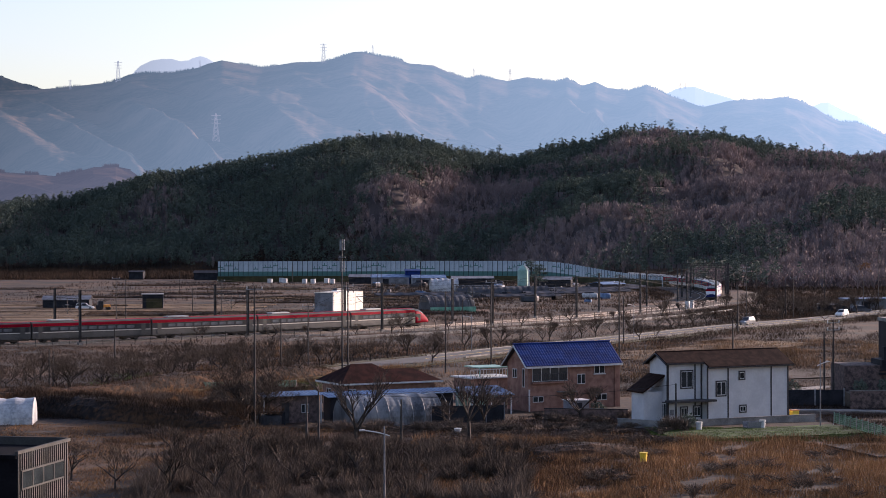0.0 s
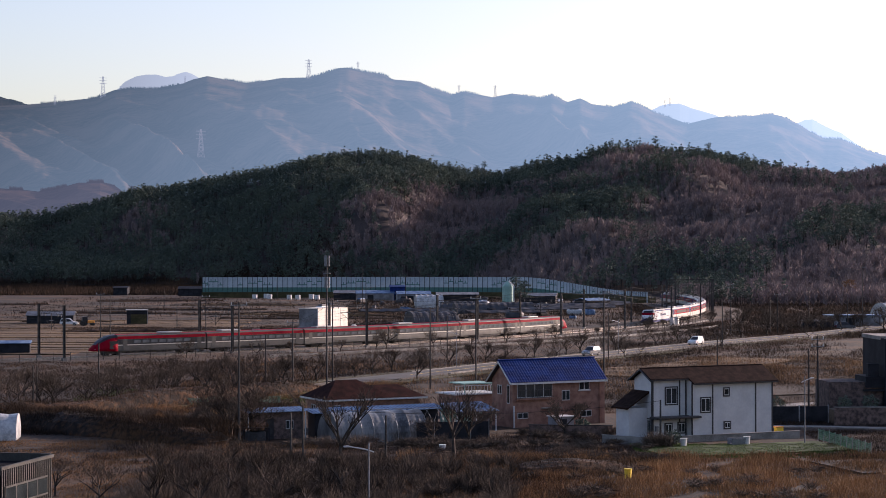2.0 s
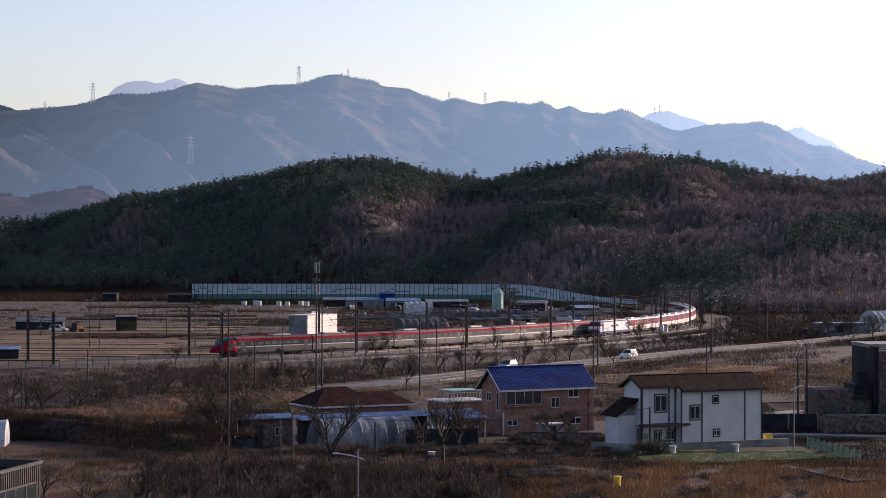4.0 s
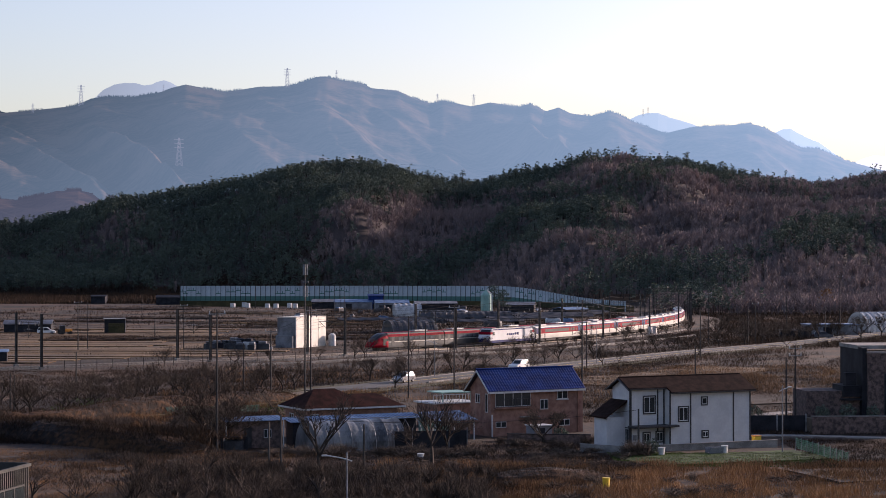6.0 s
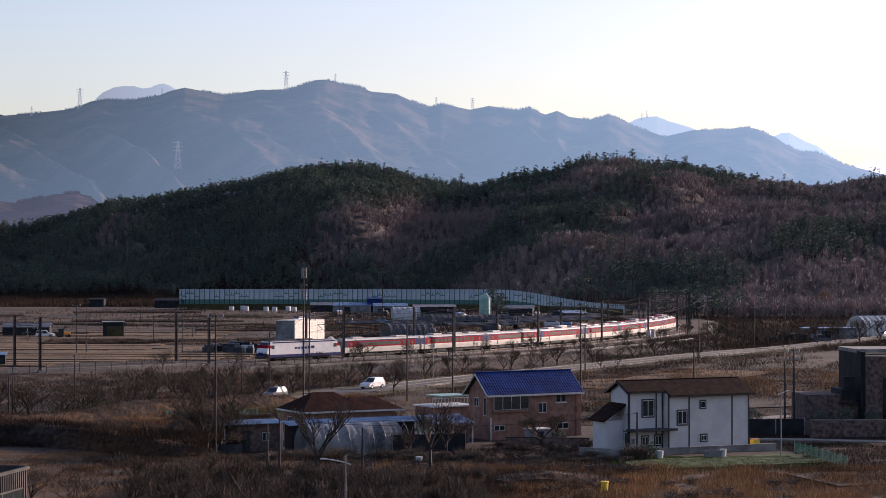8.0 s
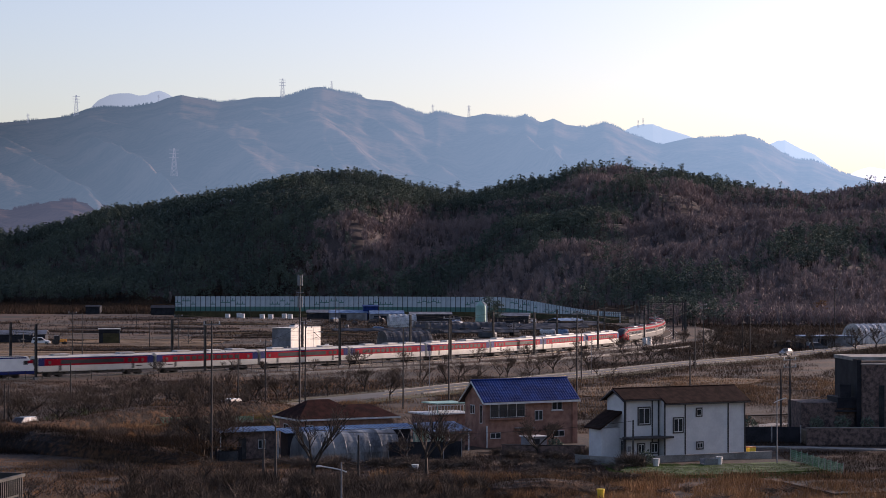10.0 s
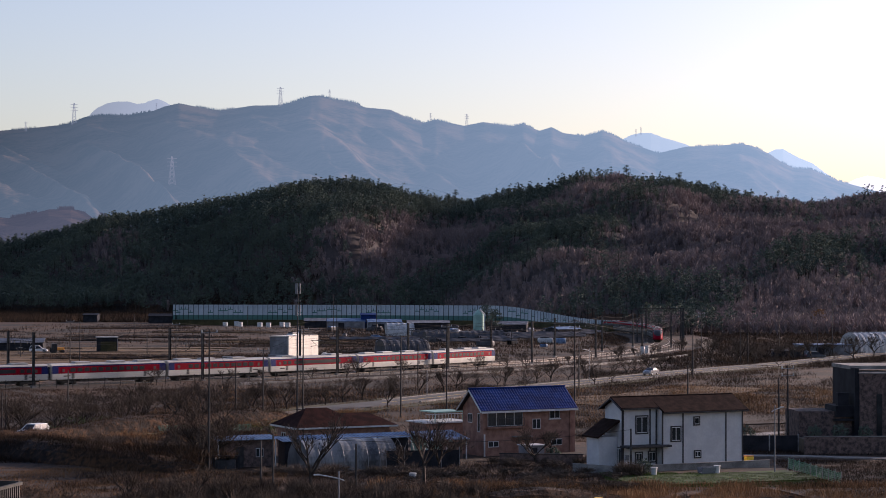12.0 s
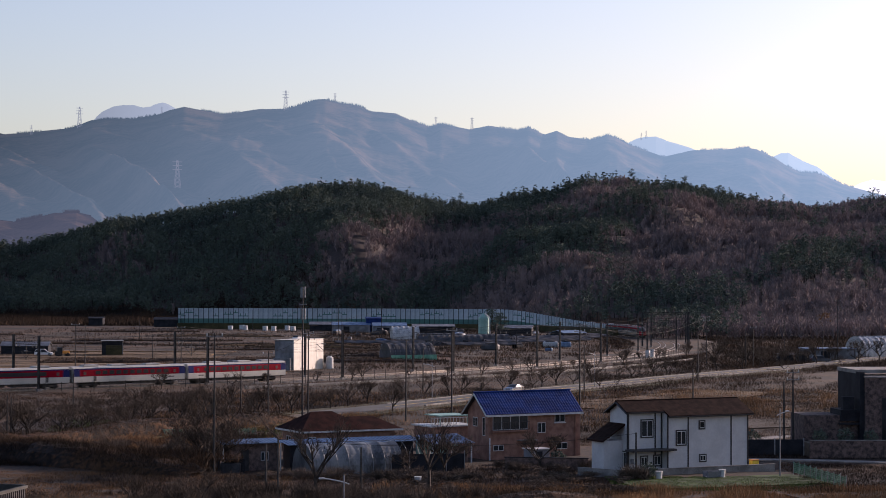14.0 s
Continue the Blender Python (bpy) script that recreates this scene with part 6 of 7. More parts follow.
        prev = (0.35 * -math.copysign(1, reach), 0, h - 0.62)
        for k in range(1, 6):
            f = k / 5
            q = (prev_x(reach, f), 0, h - 0.62 + 0.42 * f ** 0.7)
            tube(bm, prev, q, 0.045, sides=6)
            prev = q
        part("arm", bm, "white_frame", t, "curved lamp arm")
        part("lamp_head", boxes((reach - 0.3, reach + 0.1, -0.09, 0.09, h - 0.26, h - 0.15), bevel=0.03), "white_frame", t, "pale lamp head")
    # pylons on the mountain crest
    for b, d, h in ((-78.3, 3575, 37), (-53.4, 3590, 18), (-182.6, 3560, 38), (-207, 3560, 18), (-2.3, 3580, 18), (16, 3580, 24), (-141, 3590, 14)):
        make_pylon(b / 1000 * d, d, range_height(b, d) - 1, h)
    make_pylon(-133 / 1000 * 2700, 2700, range_height(-133, 2700) - 1, 39)
    for b, z in ((101.7, 345), (104.2, 350)):
        make_pylon(b / 1000 * 4490, 4490, z, 16)


def prev_x(reach, f):
    return -0.35 * math.copysign(1, reach) + (reach + 0.35 * math.copysign(1, reach)) * f


def make_pylon(x, y, z, h):
    t = thing("power_pylon", pose(x, y, z, 0, 0, 20), "steel lattice power pylon on the ridge", "pylon", "pylons")
    bm = bmesh.new()
    r, w = h * 0.008, h * 0.11
    for sx in (-1, 1):
        for sy in (-1, 1):
            tube(bm, (sx * w, sy * w, -3), (sx * w * 0.2, sy * w * 0.2, h), r, r * 0.8, 4)
    for k in range(7):
        f0, f1 = k / 7, (k + 1) / 7
        a, b = w * (1 - 0.8 * f0), w * (1 - 0.8 * f1)
        for sy in (-1, 1):
            tube(bm, (-a, sy * a, h * f0), (b, sy * b, h * f1), r * 0.6, sides=3)
            tube(bm, (a, sy * a, h * f0), (-b, sy * b, h * f1), r * 0.6, sides=3)
    part("tower", bm, "pylon", t)
    for f in (0.66, 0.8, 0.93):
        part("cross_arm", tube(bmesh.new(), (-h * 0.17, 0, h * f), (h * 0.17, 0, h * f), r * 1.1, sides=4), "pylon", t)


# ---- plants ----
def branch_mesh(seed, h, spread, depth=5, forks=3, start=0.3, stout=1.0, lift=0.12):
    """Trunk and limbs as one mesh, fine twigs as another."""
    rng = random.Random(seed)
    limbs, twigs = bmesh.new(), []

    def grow(p, d, length, r, level):
        q = p + d * length
        if level <= (2 if stout == 1.0 else 4):
            tube(limbs, p, q, r, r * 0.72, 5 if level < 2 else 4)
        else:
            twigs.append((p, q, r))
        if level >= depth:
            return
        for k in range(forks if level else forks + 1):
            ax = Vector((rng.uniform(-1, 1), rng.uniform(-1, 1), rng.uniform(-0.35, 0.6))).normalized()
            nd = (d * (0.75 if level else 0.6) + ax * spread).normalized()
            nd.z = nd.z * 0.9 + lift
            f = rng.uniform(0.5, 1.0) if level else rng.uniform(0.7, 1.0)
            grow(p + d * length * f, nd.normalized(), length * rng.uniform(0.55, 0.85) if level else h * 0.3 * rng.uniform(0.8, 1.15), r * 0.6, level + 1)
    lean = Vector((rng.uniform(-0.1, 0.1), rng.uniform(-0.1, 0.1), 1)).normalized()
    grow(Vector((0, 0, -0.15)), lean, h * start, h * 0.026 * stout, 0)
    tw = bmesh.new()
    for p, q, r in twigs:
        side = (q - p).cross(Vector((rng.uniform(-1, 1), rng.uniform(-1, 1), 0.3))).normalized() * max(r, 0.016)
        a, b, c = tw.verts.new(p - side), tw.verts.new(p + side), tw.verts.new(q)
        tw.faces.new((a, b, c))
    return limbs, tw


def make_tree_kinds():
    kinds = []
    for seed, h, spread, depth, forks in ((1, 5.0, 0.75, 6, 3), (2, 4.4, 0.85, 6, 3), (3, 5.4, 0.65, 5, 4), (4, 4.0, 0.85, 6, 3), (5, 4.8, 0.6, 5, 4)):
        limbs, tw = branch_mesh(seed, h, spread, depth, forks, 0.22, 1.0, 0.27)
        t = thing("bare_tree", pose(0, 0, 0), "small leafless fruit tree with dark twisted limbs", "tree", "bare trees")
        part("trunk", limbs, "bark", t)
        part("crown", tw, "twig", t, "fine bare twigs")
        kinds.append(t)
    return kinds


def blades(name, x, y, z, h, width, lean, mat, label, category, seed):
    """Very many upright dry stalks in one mesh."""
    rng = np.random.default_rng(seed)
    n = len(x)
    a = rng.uniform(0, math.pi, n)
    dx, dy = np.cos(a) * width, np.sin(a) * width
    lx, ly = rng.normal(size=n) * lean * h, rng.normal(size=n) * lean * h
    base = np.stack([x, y, z - 0.05], -1)
    v = np.stack([base + np.stack([-dx, -dy, 0 * dx], -1), base + np.stack([dx, dy, 0 * dx], -1), base + np.stack([lx, ly, h], -1)], 1).reshape(-1, 3)
    f = np.arange(n * 3).reshape(-1, 3)
    tagged(new(name, mesh_from(name, v, f, mat)), label, category, kind="stuff")


def scatter(seed, n, x0, x1, y0, y1, patch=9.0, cut=-0.1):
    rng = np.random.default_rng(seed)
    x, y = rng.uniform(x0, x1, n), rng.uniform(y0, y1, n)
    keep = waves(x, y, patch, seed, 3) > cut
    return x[keep], y[keep], rng


def on_road(x, y, gap=4.2):
    P = np.array(ROAD_LINE)
    d = np.full(len(x), 1e9)
    for p in P:
        d = np.minimum(d, np.hypot(x - p[0], y - p[1]))
    return d < gap


def make_plants():
    kinds = make_tree_kinds()
    rng = random.Random(8)
    spots = []
    line = np.array(ROAD_LINE)
    d = np.gradient(line, axis=0)
    d /= np.linalg.norm(d, axis=1)[:, None]
    nrm = np.stack([d[:, 1], -d[:, 0]], 1)
    for i in range(len(line)):
        for side, chance, smin, smax in ((5.6, 0.8, 0.85, 1.15), (-5.6, 0.25, 0.6, 0.85)):
            left = line[i][0] < -14
            n = 2 if left and side > 0 else 1
            for k in range(n):
                if rng.random() < (chance if not left or side > 0 else 0.15):
                    p = line[i] + nrm[i] * (side + rng.uniform(-0.5, 1.2)) + d[i] * rng.uniform(-2, 2)
                    spots.append((p[0], p[1], rng.uniform(smin, smax)))
            if left and side > 0:
                for off in (11, 16.5, 22):
                    p = line[i] + nrm[i] * (off + rng.uniform(-0.6, 0.6)) + d[i] * rng.uniform(-1.5, 1.5)
                    if rng.random() < 0.75:
                        spots.append((p[0], p[1], rng.uniform(0.75, 1.0)))
    # along the near side of the line
    for s in range(20, 250, 9):
        x, y, h = on_line(s + rng.uniform(-3, 3), -rng.uniform(10, 17))
        spots.append((x, y, rng.uniform(0.6, 1.0)))
    # round the village and in the foreground
    spots += [(-22.6, 196.5, 1.55), (-22.0, 197.5, 1.5), (-23.4, 197.8, 1.45), (-21.4, 195.6, 1.2), (0.5, 192.5, 1.0), (-3.0, 193.2, 0.8), (-24.0, 202.0, 1.2), (-25.2, 197.0, 1.1), (1.8, 198.5, 0.95), (10.2, 200.0, 0.85), (-27.0, 146, 1.0), (-22.5, 143, 1.1), (-18.0, 150, 0.9),
              (-31.5, 152, 0.9), (-19, 141, 0.8), (-15, 138, 0.75), (-11.5, 144, 0.7), (-7.5, 141, 0.7), (-3.5, 147, 0.65), (-16.5, 163, 0.7), (-8.0, 162, 0.7), (-2.0, 158, 0.6), (-20, 168, 0.75), (3.0, 152, 0.55), (-24.5, 158, 0.8), (-13.5, 148, 0.95), (-9.5, 153, 0.9), (-5.2, 212, 0.8), (-25.5, 220, 0.8), (-17.5, 221, 0.75), (-13, 216, 0.7), (-15.8, 156, 0.9), (-21.0, 160, 0.8), (-38, 158, 1.0),
              (70, 452, 1.3), (78, 458, 1.4), (88, 462, 1.3), (97, 458, 1.5), (107, 482, 1.6), (64, 462, 1.2), (73, 466, 1.2), (12.5, 213.5, 0.7), (33.5, 224, 0.7)]
    for i, (x, y, s) in enumerate(spots):
        src = kinds[i % len(kinds)]
        m = pose(x, y, 0, 0, 0, rng.uniform(0, 360))
        if i < len(kinds):
            src.matrix_basis = m
            src.scale = (s, s, s)
        else:
            o = copy_thing(src, m)
            o.scale = (s, s, s)
    # two old gnarled trees before the sheds
    for k, (x, y, sd, h) in enumerate(((-10.6, 170.0, 9, 6.2), (-0.9, 178.0, 12, 6.0))):
        limbs, tw = branch_mesh(sd, h, 0.5, 6, 3, 0.42, 1.15, 0.3)
        t = thing("gnarled_tree", pose(x, y, 0, 0, 0, 40 * k), "old black gnarled leafless tree before the sheds", "tree")
        part("trunk", limbs, "bark", t)
        part("crown", tw, "bark", t, "bare crooked twigs")
    # scrub: brown dead weeds and brambles in belts
    belts = ((31, 80000, -25, 12, 126, 180, 0.75, 0.011, "scrub", -0.5, 10), (32, 170000, -6, 62, 124, 182, 0.75, 0.022, "reed", -0.6, 9), (33, 70000, -62, -20, 200, 242, 1.0, 0.018, "scrub", -0.1, 12),
             (44, 150000, -74, -8, 200, 280, 1.0, 0.02, "reed", -0.7, 10), (34, 20000, 38, 66, 272, 345, 1.1, 0.02, "reed", -0.15, 14), (35, 9000, 30, 75, 352, 400, 1.4, 0.03, "scrub", 0.0, 12), (49, 30000, -40, -22, 126, 200, 0.35, 0.018, "scrub", -0.1, 6), (36, 50000, -34, 22, 174, 212, 0.9, 0.016, "scrub", -0.35, 7), (45, 90000, -66, -19, 190, 236, 0.9, 0.018, "scrub", -0.9, 9), (70, 110000, -46, -14, 126, 196, 0.26, 0.02, "reed", -0.7, 8), (72, 130000, -80, -8, 226, 335, 0.5, 0.02, "scrub", -0.6, 8), (73, 190000, 0, 78, 212, 352, 0.4, 0.02, "scrub", -0.9, 7), (74, 60000, 28, 112, 335, 480, 0.9, 0.03, "scrub", -0.8, 9), (75, 90000, 52, 150, 425, 690, 1.1, 0.05, "scrub", -0.6, 16), (76, 60000, -262, -60, 845, 1045, 2.6, 0.16, "scrub", -0.8, 40), (71, 60000, -62, -18, 206, 236, 0.7, 0.018, "reed", -0.2, 8), (47, 70000, 32, 66, 168, 212, 0.45, 0.02, "scrub", -0.7, 6), (46, 26000, 8, 40, 204, 262, 0.8, 0.02, "scrub", -0.2, 8),
             (37, 9000, -40, 30, 210, 262, 0.8, 0.018, "scrub", 0.15, 10), (38, 50000, -50, 40, 250, 340, 0.8, 0.022, "scrub", -0.3, 9), (48, 26000, -40, 40, 250, 340, 1.2, 0.022, "reed", 0.0, 12), (39, 22000, -140, -40, 380, 560, 0.7, 0.05, "scrub", 0.1, 14), (42, 30000, -60, 70, 290, 430, 1.0, 0.03, "scrub", -0.3, 9), (43, 12000, -160, 20, 560, 800, 1.6, 0.09, "scrub", 0.0, 26),
             (40, 80000, -40, 90, 430, 780, 1.5, 0.06, "scrub", -0.1, 22), (41, 50000, 60, 150, 440, 700, 1.6, 0.05, "scrub", 0.05, 20))
    for seed, n, x0, x1, y0, y1, h, w, mat, cut, patch in belts:
        x, y, r = scatter(seed, n, x0, x1, y0, y1, patch, cut)
        ok = ~on_road(x, y)
        if seed == 44:
            ok &= on_road(x, y, 9.0) & ~on_road(x, y, 4.0) & (y < 243 + 1.5 * (x + 38.7) - 2 * (x < -30))
        # keep the line, the houses and their gardens clear
        for bx0, bx1, by0, by1 in ((-23, 0, 192.5, 224), (-2.5, 17.5, 202.5, 228), (14.5, 35, 190.5, 209), (16, 34.5, 182, 193), (33, 60, 205.5, 211.5), (43, 66, 213, 228)):
            ok &= ~((x > bx0) & (x < bx1) & (y > by0) & (y < by1))
        if seed == 74:
            ok &= on_road(x, y, 15.0)
        if seed == 45:
            mid = np.interp(x, BANK_X, BANK_Y)
            ok &= np.abs(y - mid - 1.5) < 5.5
        sx = np.interp(y, _y[350:760], _x[350:760])
        ok &= np.abs(x - sx) > (13 if seed >= 38 else 8)
        x, y = x[ok], y[ok]
        hh = h * r.uniform(0.35, 1.0, len(x)) * (0.6 + 0.5 * (waves(x, y, patch, seed, 3) - cut))
        lift = BANK_HIGH * np.interp(0.78 * np.abs(y - np.interp(x, BANK_X, BANK_Y)), [0, 2.4, 3.75], [1.2, 0.95, 0.0]) * (seed == 45)
        blades("dry_reeds" if mat == "reed" else "dead_scrub", x, y, ground_height(x, y) + lift, np.clip(hh, 0.12, 3), w, 0.3 if mat == "reed" else 0.55, mat,
               "pale dry reeds and grass" if mat == "reed" else "tangled brown leafless scrub", "reeds" if mat == "reed" else "scrub", seed)
    # brambles: arching twig masses in the foreground
    rngn = np.random.default_rng(77)
    for seed, n, x0, x1, y0, y1, hmax in ((51, 760, -25, 4, 128, 174, 2.1), (52, 160, -60, -23, 206, 228, 1.8), (53, 60, 0, 30, 140, 170, 1.1), (54, 120, -6, 18, 176, 192, 0.9), (55, 90, -17, 3, 187.5, 192, 1.3), (56, 16, 17.5, 19.5, 188, 190.5, 1.9), (57, 50, 5, 19, 196, 203, 1.2)):
        cx, cy, r = scatter(seed, n, x0, x1, y0, y1, 12, -0.4)
        k = 150
        a, e = r.uniform(0, 2 * math.pi, (len(cx), k)), r.uniform(0.2, 1.0, (len(cx), k))
        rad, top = r.uniform(0.5, 1.3, len(cx))[:, None], r.uniform(0.4, 1.0, len(cx))[:, None] * hmax
        p0 = np.stack([cx[:, None] + 0.4 * rad * np.cos(a) * e, cy[:, None] + 0.4 * rad * np.sin(a) * e, 0 * a + r.uniform(0, 0.5, a.shape)], -1)
        b = a + r.normal(size=a.shape) * 0.9
        p1 = np.stack([cx[:, None] + rad * np.cos(b) * e * 1.3, cy[:, None] + rad * np.sin(b) * e * 1.3, top * r.uniform(0.35, 1.0, a.shape)], -1)
        w = r.normal(size=p0.shape) * 0.013
        v = np.stack([p0 - w, p0 + w, p1], 2).reshape(-1, 3)
        tagged(new("bramble_thicket", mesh_from("bramble_thicket", v, np.arange(len(v)).reshape(-1, 3), "twig")), "tangled leafless bramble thicket", "scrub", kind="stuff")
    # evergreen shrubs
    for x, y, s in ((12.2, 203.4, 0.9), (20.2, 191.2, 0.8), (35.9, 228, 1.1)):
        make_shrub(x, y, s)
    for x, y, s in ((41.4, 215.6, 0.85), (44.2, 215.5, 0.95), (46.9, 215.3, 0.85)):
        make_shrub(x, y, s, 1.35)
    # garden plot
    strip("garden_plot", [(17.5, 184.0), (26, 186.5), (36, 190.5)], 8.5, 0.02, "garden", 0.25, "green winter vegetable plot")
    x, y, r = scatter(61, 42000, 16, 37, 179, 192, 3, -0.5)
    blades("garden_grass", x, y, np.zeros(len(x)), r.uniform(0.05, 0.2, len(x)), 0.018, 0.5, "grass", "short green grass and vegetables", "grass", 62)
    strip("ploughed_plot", [(32, 171), (42, 174), (60, 180)], 10, 0.03, "plough", 0.25, "dark ploughed vegetable plot")
    x, y, r = scatter(63, 7000, -50, -16, 238, 268, 5, -0.2)
    ok = ~on_road(x, y, 3.8)
    x, y = x[ok], y[ok]
    blades("verge_grass", x, y, np.zeros(len(x)), np.random.default_rng(4).uniform(0.1, 0.4, len(x)), 0.03, 0.4, "grass", "green winter grass on the verge", "grass", 64)


def make_shrub(x, y, s, z=0.0):
    t = thing("evergreen_shrub", pose(x, y, z), "dark rounded evergreen shrub", "shrub", "evergreen shrubs")
    rng = np.random.default_rng(int(x * 10))
    n = 500
    u = rng.normal(size=(n, 3))
    u /= np.linalg.norm(u, axis=1)[:, None]
    c = u * rng.uniform(0.6, 1.0, (n, 1)) ** 0.5 * np.array([0.9, 0.9, 0.85]) * s * (1 + 0.18 * np.sin(u[:, :1] * 7)) + np.array([0, 0, 0.85 * s])
    me = triangles("crown", c, np.full(n, 0.09), "pine", 1.0, rng)
    o = new("crown", me)
    o.parent = t
    part("stem", tube(bmesh.new(), (0, 0, -0.2), (0, 0, 0.9 * s), 0.07, 0.04), "bark", t)


# ---- vehicles on the road ----
CARS = []


def make_car(name, paint, label, L=4.6, W=1.85, H=1.68, estate=True):
    t = thing(name, pose(0, 0, 0), label, "car")
    bm = bmesh.new()
    prof = [(-L / 2, 0.35), (-L / 2 + 0.02, 0.85), (-L / 2 + 0.15, 1.02), (L * 0.2, 1.02), (L / 2 - 0.25, 0.86), (L / 2, 0.62), (L / 2, 0.32)]
    a = [bm.verts.new((x, -W / 2, z)) for x, z in prof]
    b = [bm.verts.new((x, W / 2, z)) for x, z in prof]
    bm.faces.new(a)
    bm.faces.new(b[::-1])
    for i in range(len(prof)):
        j = (i + 1) % len(prof)
        bm.faces.new((a[i], b[i], b[j], a[j]))
    bmesh.ops.bevel(bm, geom=list(bm.edges), offset=0.07, segments=2, affect="EDGES")
    body = part("body", bm, paint, t)
    bm = bmesh.new()
    x0, x1, x2, x3 = (-L / 2 + 0.12, -L / 2 + 0.45, L * 0.05, L * 0.22) if estate else (-L / 2 + 0.6, -L / 2 + 1.3, L * 0.03, L * 0.22)
    lo, hi = W / 2 - 0.06, W / 2 - 0.24
    v = [bm.verts.new(p) for p in ((x0, -lo, 1.0), (x3, -lo, 1.0), (x3, lo, 1.0), (x0, lo, 1.0), (x1, -hi, H), (x2, -hi, H), (x2, hi, H), (x1, hi, H))]
    for f in ((0, 1, 5, 4), (1, 2, 6, 5), (2, 3, 7, 6), (3, 0, 4, 7), (4, 5, 6, 7), (3, 2, 1, 0)):
        bm.faces.new([v[i] for i in f])
    part("glasshouse", bm, "train_dark", t, "dark car windows")
    part("roof", boxes((x1 - 0.06, x2 + 0.06, -hi - 0.03, hi + 0.03, H - 0.05, H + 0.04), bevel=0.04), paint, t)
    for sy in (-1, 1):
        for f0 in (0.0, 0.5, 1.0):
            xa, xb = x0 + (x3 - x0) * f0, x1 + (x2 - x1) * f0
            part("pillar", tube(bmesh.new(), (xa, sy * lo, 1.0), (xb, sy * hi, H), 0.05, sides=4), paint, t)
        for x in (-L * 0.3, L * 0.31):
            w = part("wheel", tube(bmesh.new(), (x, sy * (W / 2 - 0.2), 0.34), (x, sy * (W / 2 + 0.01), 0.34), 0.34, sides=16), "tyre", t)
            part("rim", tube(bmesh.new(), (x, sy * (W / 2 - 0.1), 0.34), (x, sy * (W / 2 + 0.02), 0.34), 0.2, sides=10), "steel", w)
        part("headlight", boxes((L / 2 - 0.1, L / 2 + 0.01, sy * 0.62 - 0.18, sy * 0.62 + 0.18, 0.62, 0.76), bevel=0.02), "car_white", t)
        part("tail_light", boxes((-L / 2 - 0.01, -L / 2 + 0.06, sy * 0.72 - 0.1, sy * 0.72 + 0.1, 0.7, 0.95), bevel=0.01), "train_red", t, "red tail light")
    return t


def make_cars():
    CARS.append((make_car("white_suv", "car_white", "white sport utility car driving on the road", 4.3, 1.78, 1.58), WHITE_CAR))
    CARS.append((make_car("grey_suv", "car_grey", "dark grey sport utility car driving on the road", 4.2, 1.76, 1.55), GREY_CAR))
    CARS.append((make_car("silver_saloon", "car_grey", "silver saloon car driving on the road", 4.3, 1.74, 1.4, False), SILVER_CAR))
    for x, y, a, p, l in ((-100, 500, 5, "car_white", "white pickup truck parked on the field"), (90.5, 470, 0, "car_dark", "dark car parked by the black sheds")):
        o = make_car("parked_car", p, l)
        o.matrix_basis = pose(x, y, 0, 0, 0, a)


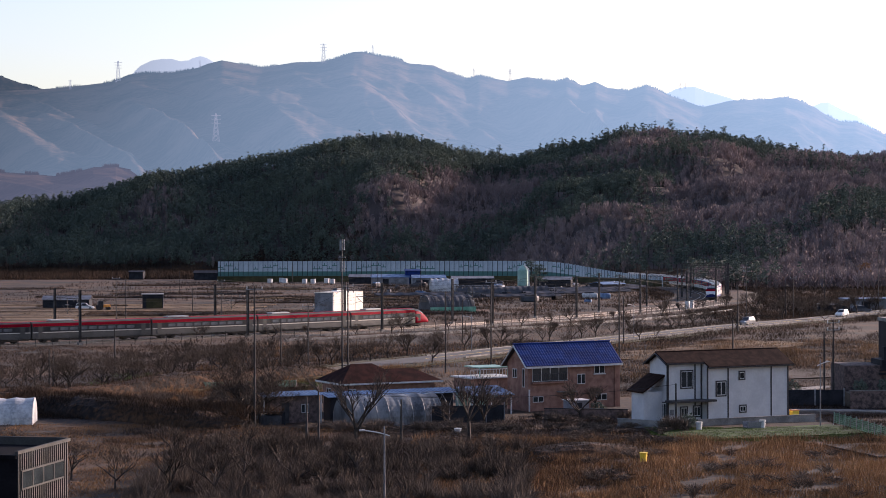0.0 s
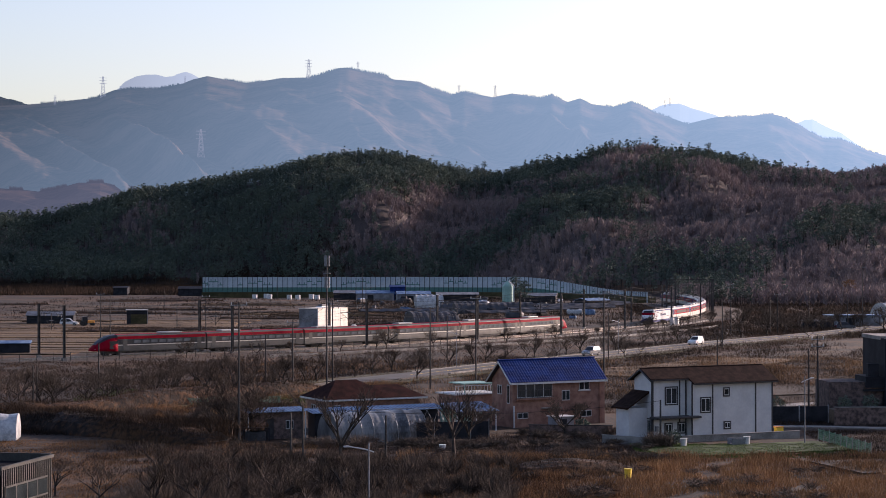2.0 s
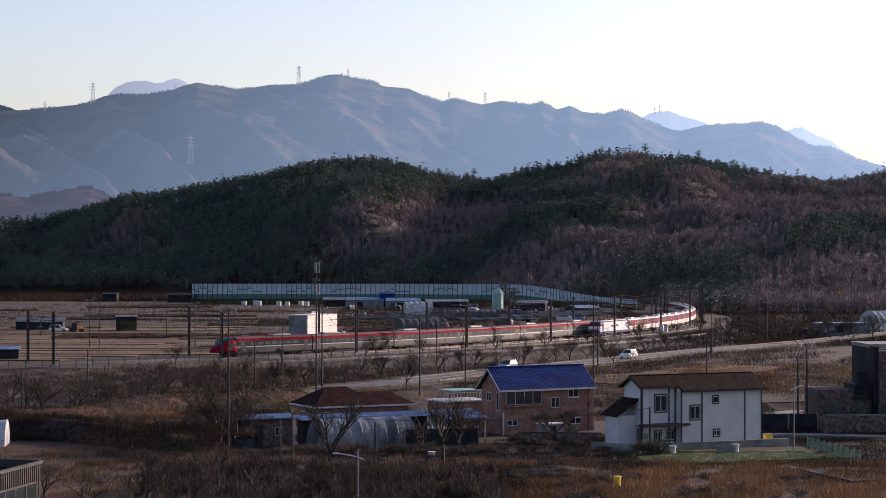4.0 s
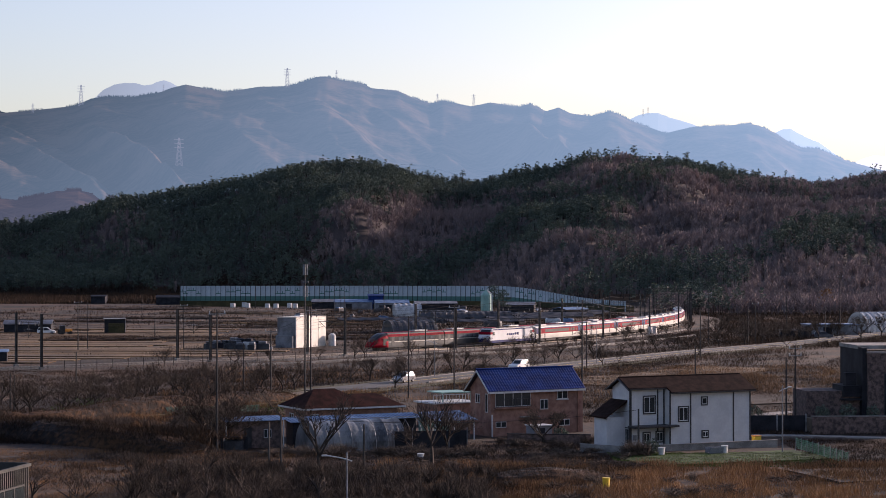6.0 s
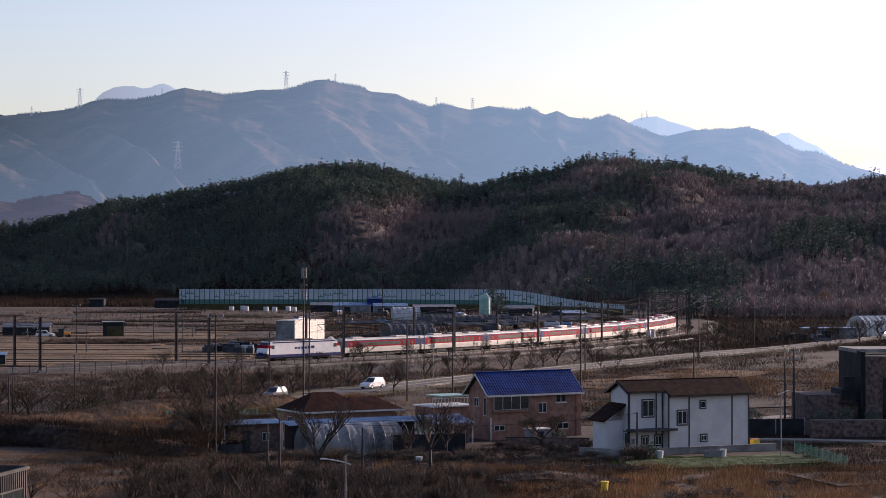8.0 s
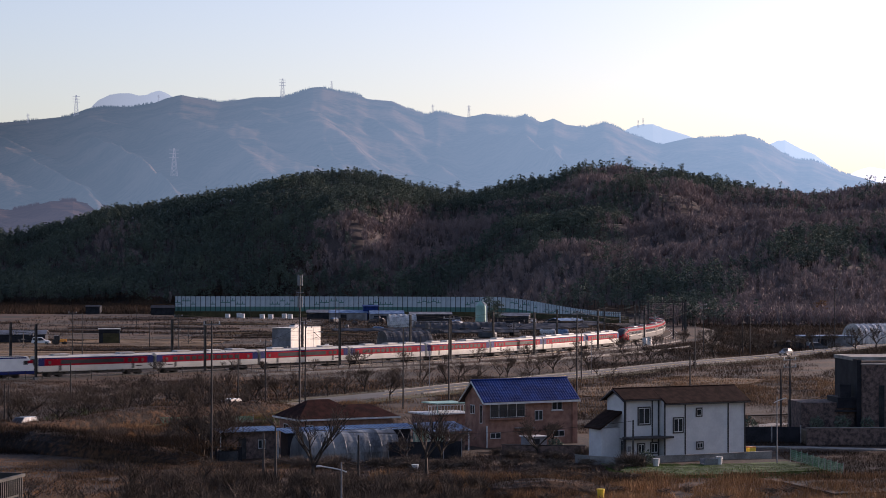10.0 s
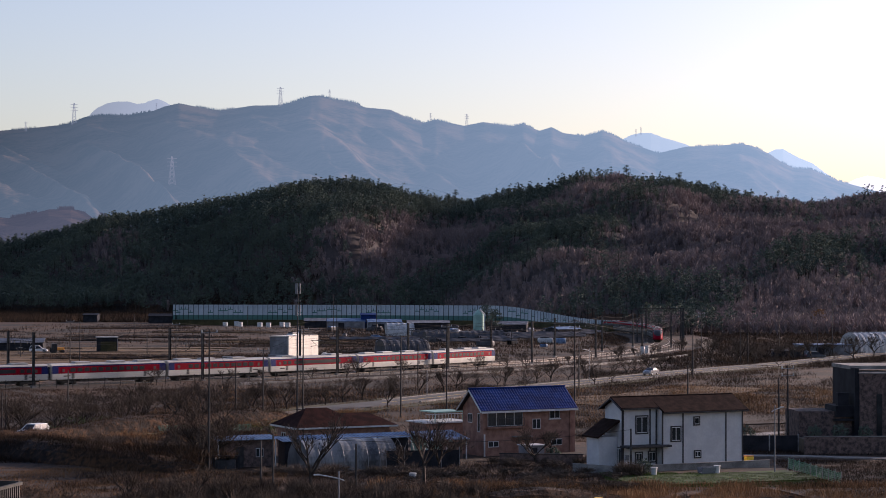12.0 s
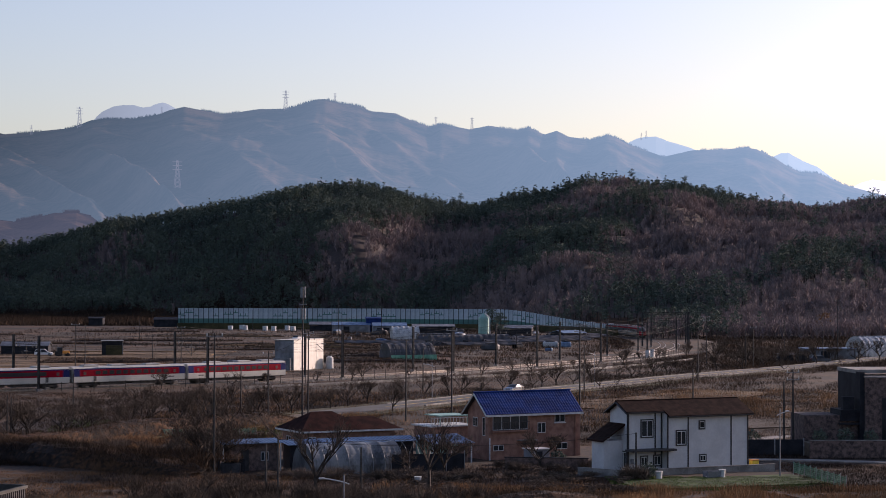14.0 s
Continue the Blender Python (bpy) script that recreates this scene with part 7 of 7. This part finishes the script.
# ---- small things ----
def make_clutter():
    # line-side fence posts
    f = thing("trackside_fence", Matrix(), "low steel fence along the railway", "fence")
    first = None
    for s in range(-20, 235, 3):
        x, y, h = on_line(s, -8.0)
        m = pose(x, y, 0, 0, 0, 180 - math.degrees(h))
        if first is None:
            first = part("post", boxes((-0.04, 0.04, -0.04, 0.04, -0.3, 1.5)), "dark_steel", f)
            first.matrix_basis = m
        else:
            share("post", first, f, m)
    for z in (0.5, 1.0, 1.45):
        c = cable("rail", [(*on_line(s, -8.0)[:2], z) for s in range(-20, 234, 3)], 0.012, "", "dark_steel")
        c.parent = f
    # signal boxes beside the bend
    for s, o in ((198, -5.2), (203, -5.0)):
        x, y, h = on_line(s, o)
        b = thing("trackside_cabinet", pose(x, y, -0.1, 0, 0, 180 - math.degrees(h)), "white trackside equipment cabinet", "cabinet")
        part("body", boxes((-0.5, 0.5, -0.4, 0.4, 0, 1.9), bevel=0.03), "white_frame", b)
        part("roof", boxes((-0.56, 0.56, -0.46, 0.46, 1.902, 2.0)), "steel", b)
    # sleepers are hidden in ballast; scrap heap beside the store
    rng = random.Random(21)
    for i in range(26):
        x, y = rng.uniform(-50, -36), rng.uniform(408, 424)
        s = rng.uniform(0.5, 1.6)
        o = thing("scrap_bundle", pose(x, y, 0, 0, 0, rng.uniform(0, 90)), "bundle of scrap and crates in the yard", "scrap", "scrap in the yard")
        part("crate", boxes((-s, s, -s * 0.6, s * 0.6, -0.2, s), bevel=0.12), rng.choice(("fabric_black", "slate", "fabric_black", "white_frame", "train_blue")), o)
        part("top", boxes((-s * 0.7, s * 0.5, -s * 0.5, s * 0.4, s + 0.003, s * 1.4), bevel=0.1), rng.choice(("fabric_black", "gray_panel", "slate")), o)
    # green net fence beside the garden
    n = thing("net_fence", pose(35.0, 196.0, 0, 0, 0, -82), "sagging green net fence round the plot", "fence")
    for i in range(10):
        part("post", tube(bmesh.new(), (i * 1.7, 0, -0.3), (i * 1.7, 0.05, 1.25 - 0.05 * (i % 2)), 0.035), "steel", n)
        if i < 9:
            bm = bmesh.new()
            for k in range(8):
                tube(bm, (i * 1.7 + k * 0.22, 0, 0.05), (i * 1.7 + k * 0.22, 0.02, 1.15 - 0.16 * math.sin(k / 7 * math.pi)), 0.014, sides=3)
            for k in range(6):
                tube(bm, (i * 1.7, 0, 0.08 + k * 0.19), (i * 1.7 + 1.7, 0, 0.08 + k * 0.19), 0.012, sides=3)
            part("net", bm, "net", n, "green plastic netting")
    n = thing("net_fence", pose(-36.5, 240.0, 0, 0, 0, 14), "long low green net fence by the field", "fence")
    bm = bmesh.new()
    for k in range(90):
        tube(bm, (k * 0.16, 0, 0.0), (k * 0.16, 0.02, 0.85), 0.018, sides=3)
    for k in range(6):
        tube(bm, (0, 0, 0.08 + k * 0.14), (14.4, 0, 0.08 + k * 0.14), 0.018, sides=3)
    part("net", bm, "net", n, "green plastic netting")
    for i in range(8):
        part("post", tube(bmesh.new(), (i * 2.05, -0.05, -0.3), (i * 2.05, -0.05, 1.0), 0.03), "steel", n)
    # odds and ends by the garden wall
    # Tub shape added in place of a crumpled pale sheet.
    b = thing("bathtub", pose(25.6, 190.9, 0.0, 0, 0, 24), "crumpled pale sheet in the garden, shaped as a tub", "tub")
    bm = bmesh.new()
    solid(bm, [(-0.4, 0.0), (0.4, 0.0), (0.55, 0.6), (0.45, 0.6), (0.32, 0.12), (-0.32, 0.12), (-0.45, 0.6), (-0.55, 0.6)], 1.7)
    part("tub", bm, "gray_panel", b)
    for i, (x, y, mt, l) in enumerate(((27.3, 191.3, "white_frame", "white plastic bucket on the grass"), (21.0, 189.4, "white_frame", "white garden chair lying on the grass"), (19.6, 189.2, "slate", "dark barrel by the garden"), (-2.0, 183.5, "white_frame", "white sack under the bare tree"), (13.5, 163.0, "yellow", "yellow plastic drum in the dry grass"))):
        o = thing("garden_tub" if i != 1 else "garden_chair", pose(x, y, -0.05), l, "tub" if i != 1 else "chair")
        bm = bmesh.new()
        tube(bm, (0, 0, 0), (0, 0, 0.75), 0.26, 0.32, 12)
        part("body", bm, mt, o)
        part("rim", tube(bmesh.new(), (0, 0, 0.75), (0, 0, 0.8), 0.35, 0.35, 12), mt, o)


def train_pose(s, off, flip):
    a, b = on_line(s - 7.9, off), on_line(s + 7.9, off)
    ang = math.degrees(math.atan2(b[1] - a[1], b[0] - a[0]))
    return pose((a[0] + b[0]) / 2, (a[1] + b[1]) / 2, RAIL_Z, 0, 0, ang + (180 if flip else 0))


def make_trains():
    for i in range(6):
        end = -1 if i == 0 else 1 if i == 5 else 0
        o = make_red_car(train_pose(0, FAR_TRACK, False), end)
        TRAINS.append((o, lambda t, i=i: train_pose(red_tail(t) + CAR * (i + 0.5), FAR_TRACK, False)))
    o = make_locomotive(train_pose(0, 0, True))
    TRAINS.append((o, lambda t: train_pose(white_rear(t) - 9.9, 0, True)))
    for i in range(8):
        o = make_coach(train_pose(0, 0, i % 2 == 1), 1 if i in (0, 2, 5) else 0)
        TRAINS.append((o, lambda t, i=i: train_pose(white_rear(t) + CAR * (i + 0.5), 0, i % 2 == 1)))


WHITE_CAR = ([0, 1.5, 2.66, 3.835, 4.335, 5.335, 5.835, 6.335, 9.34, 12.4], [118.8, 167.5, 203.6, 235.2, 247.5, 272.7, 284.9, 295.6, 350, 405])
GREY_CAR = ([0, 1.5, 2.5, 3.835, 4.335, 4.835, 5.335, 5.835, 12.4], [165.8, 215, 244.5, 278, 287.5, 294.4, 301.4, 308.9, 470])
SILVER_CAR = ([0, 8.835, 9.335, 9.835, 10.335, 10.835, 11.335, 12.4], [-151, 143.5, 157.1, 173.6, 190.9, 208.5, 222.3, 250])
ROAD_AT = [(142.7, 545.4), (111.1, 495.8), (76.8, 436.3), (50.6, 399.1), (33.2, 367.7), (21.5, 348.1), (6.1, 324.0), (-4.5, 301.6), (-16.8, 282.1), (-27.5, 261.0), (-38.7, 244.5), (-46.5, 231.0), (-56, 214), (-75, 183)]


def car_pose(q, side):
    if q < 0:
        x, y, a = along(ROAD_AT, 0)
        x, y = x - q * 0.537, y - q * 0.843
    else:
        x, y, a = along(ROAD_AT, q)
        a = along(ROAD_AT, max(q - 6, 0))[2] * 0.5 + along(ROAD_AT, q + 6)[2] * 0.5
    return pose(x + side * math.sin(radians(a)), y - side * math.cos(radians(a)), 0.165, 0, 0, a)


def motions():
    steps = [i * 0.25 for i in range(57)]
    for ob, where in TRAINS:
        walk(ob, [(t, where(t)) for t in steps])
    for ob, table in CARS:
        walk(ob, [(t, car_pose(float(np.interp(tau(t), *table)), 0.0)) for t in steps])


make_ground()
make_mountains()
make_ways()
make_banks()
make_woods()
make_single_trees()
make_trains()
make_buildings()
make_far_structures()
make_poles()
make_plants()
make_cars()
make_clutter()
motions()
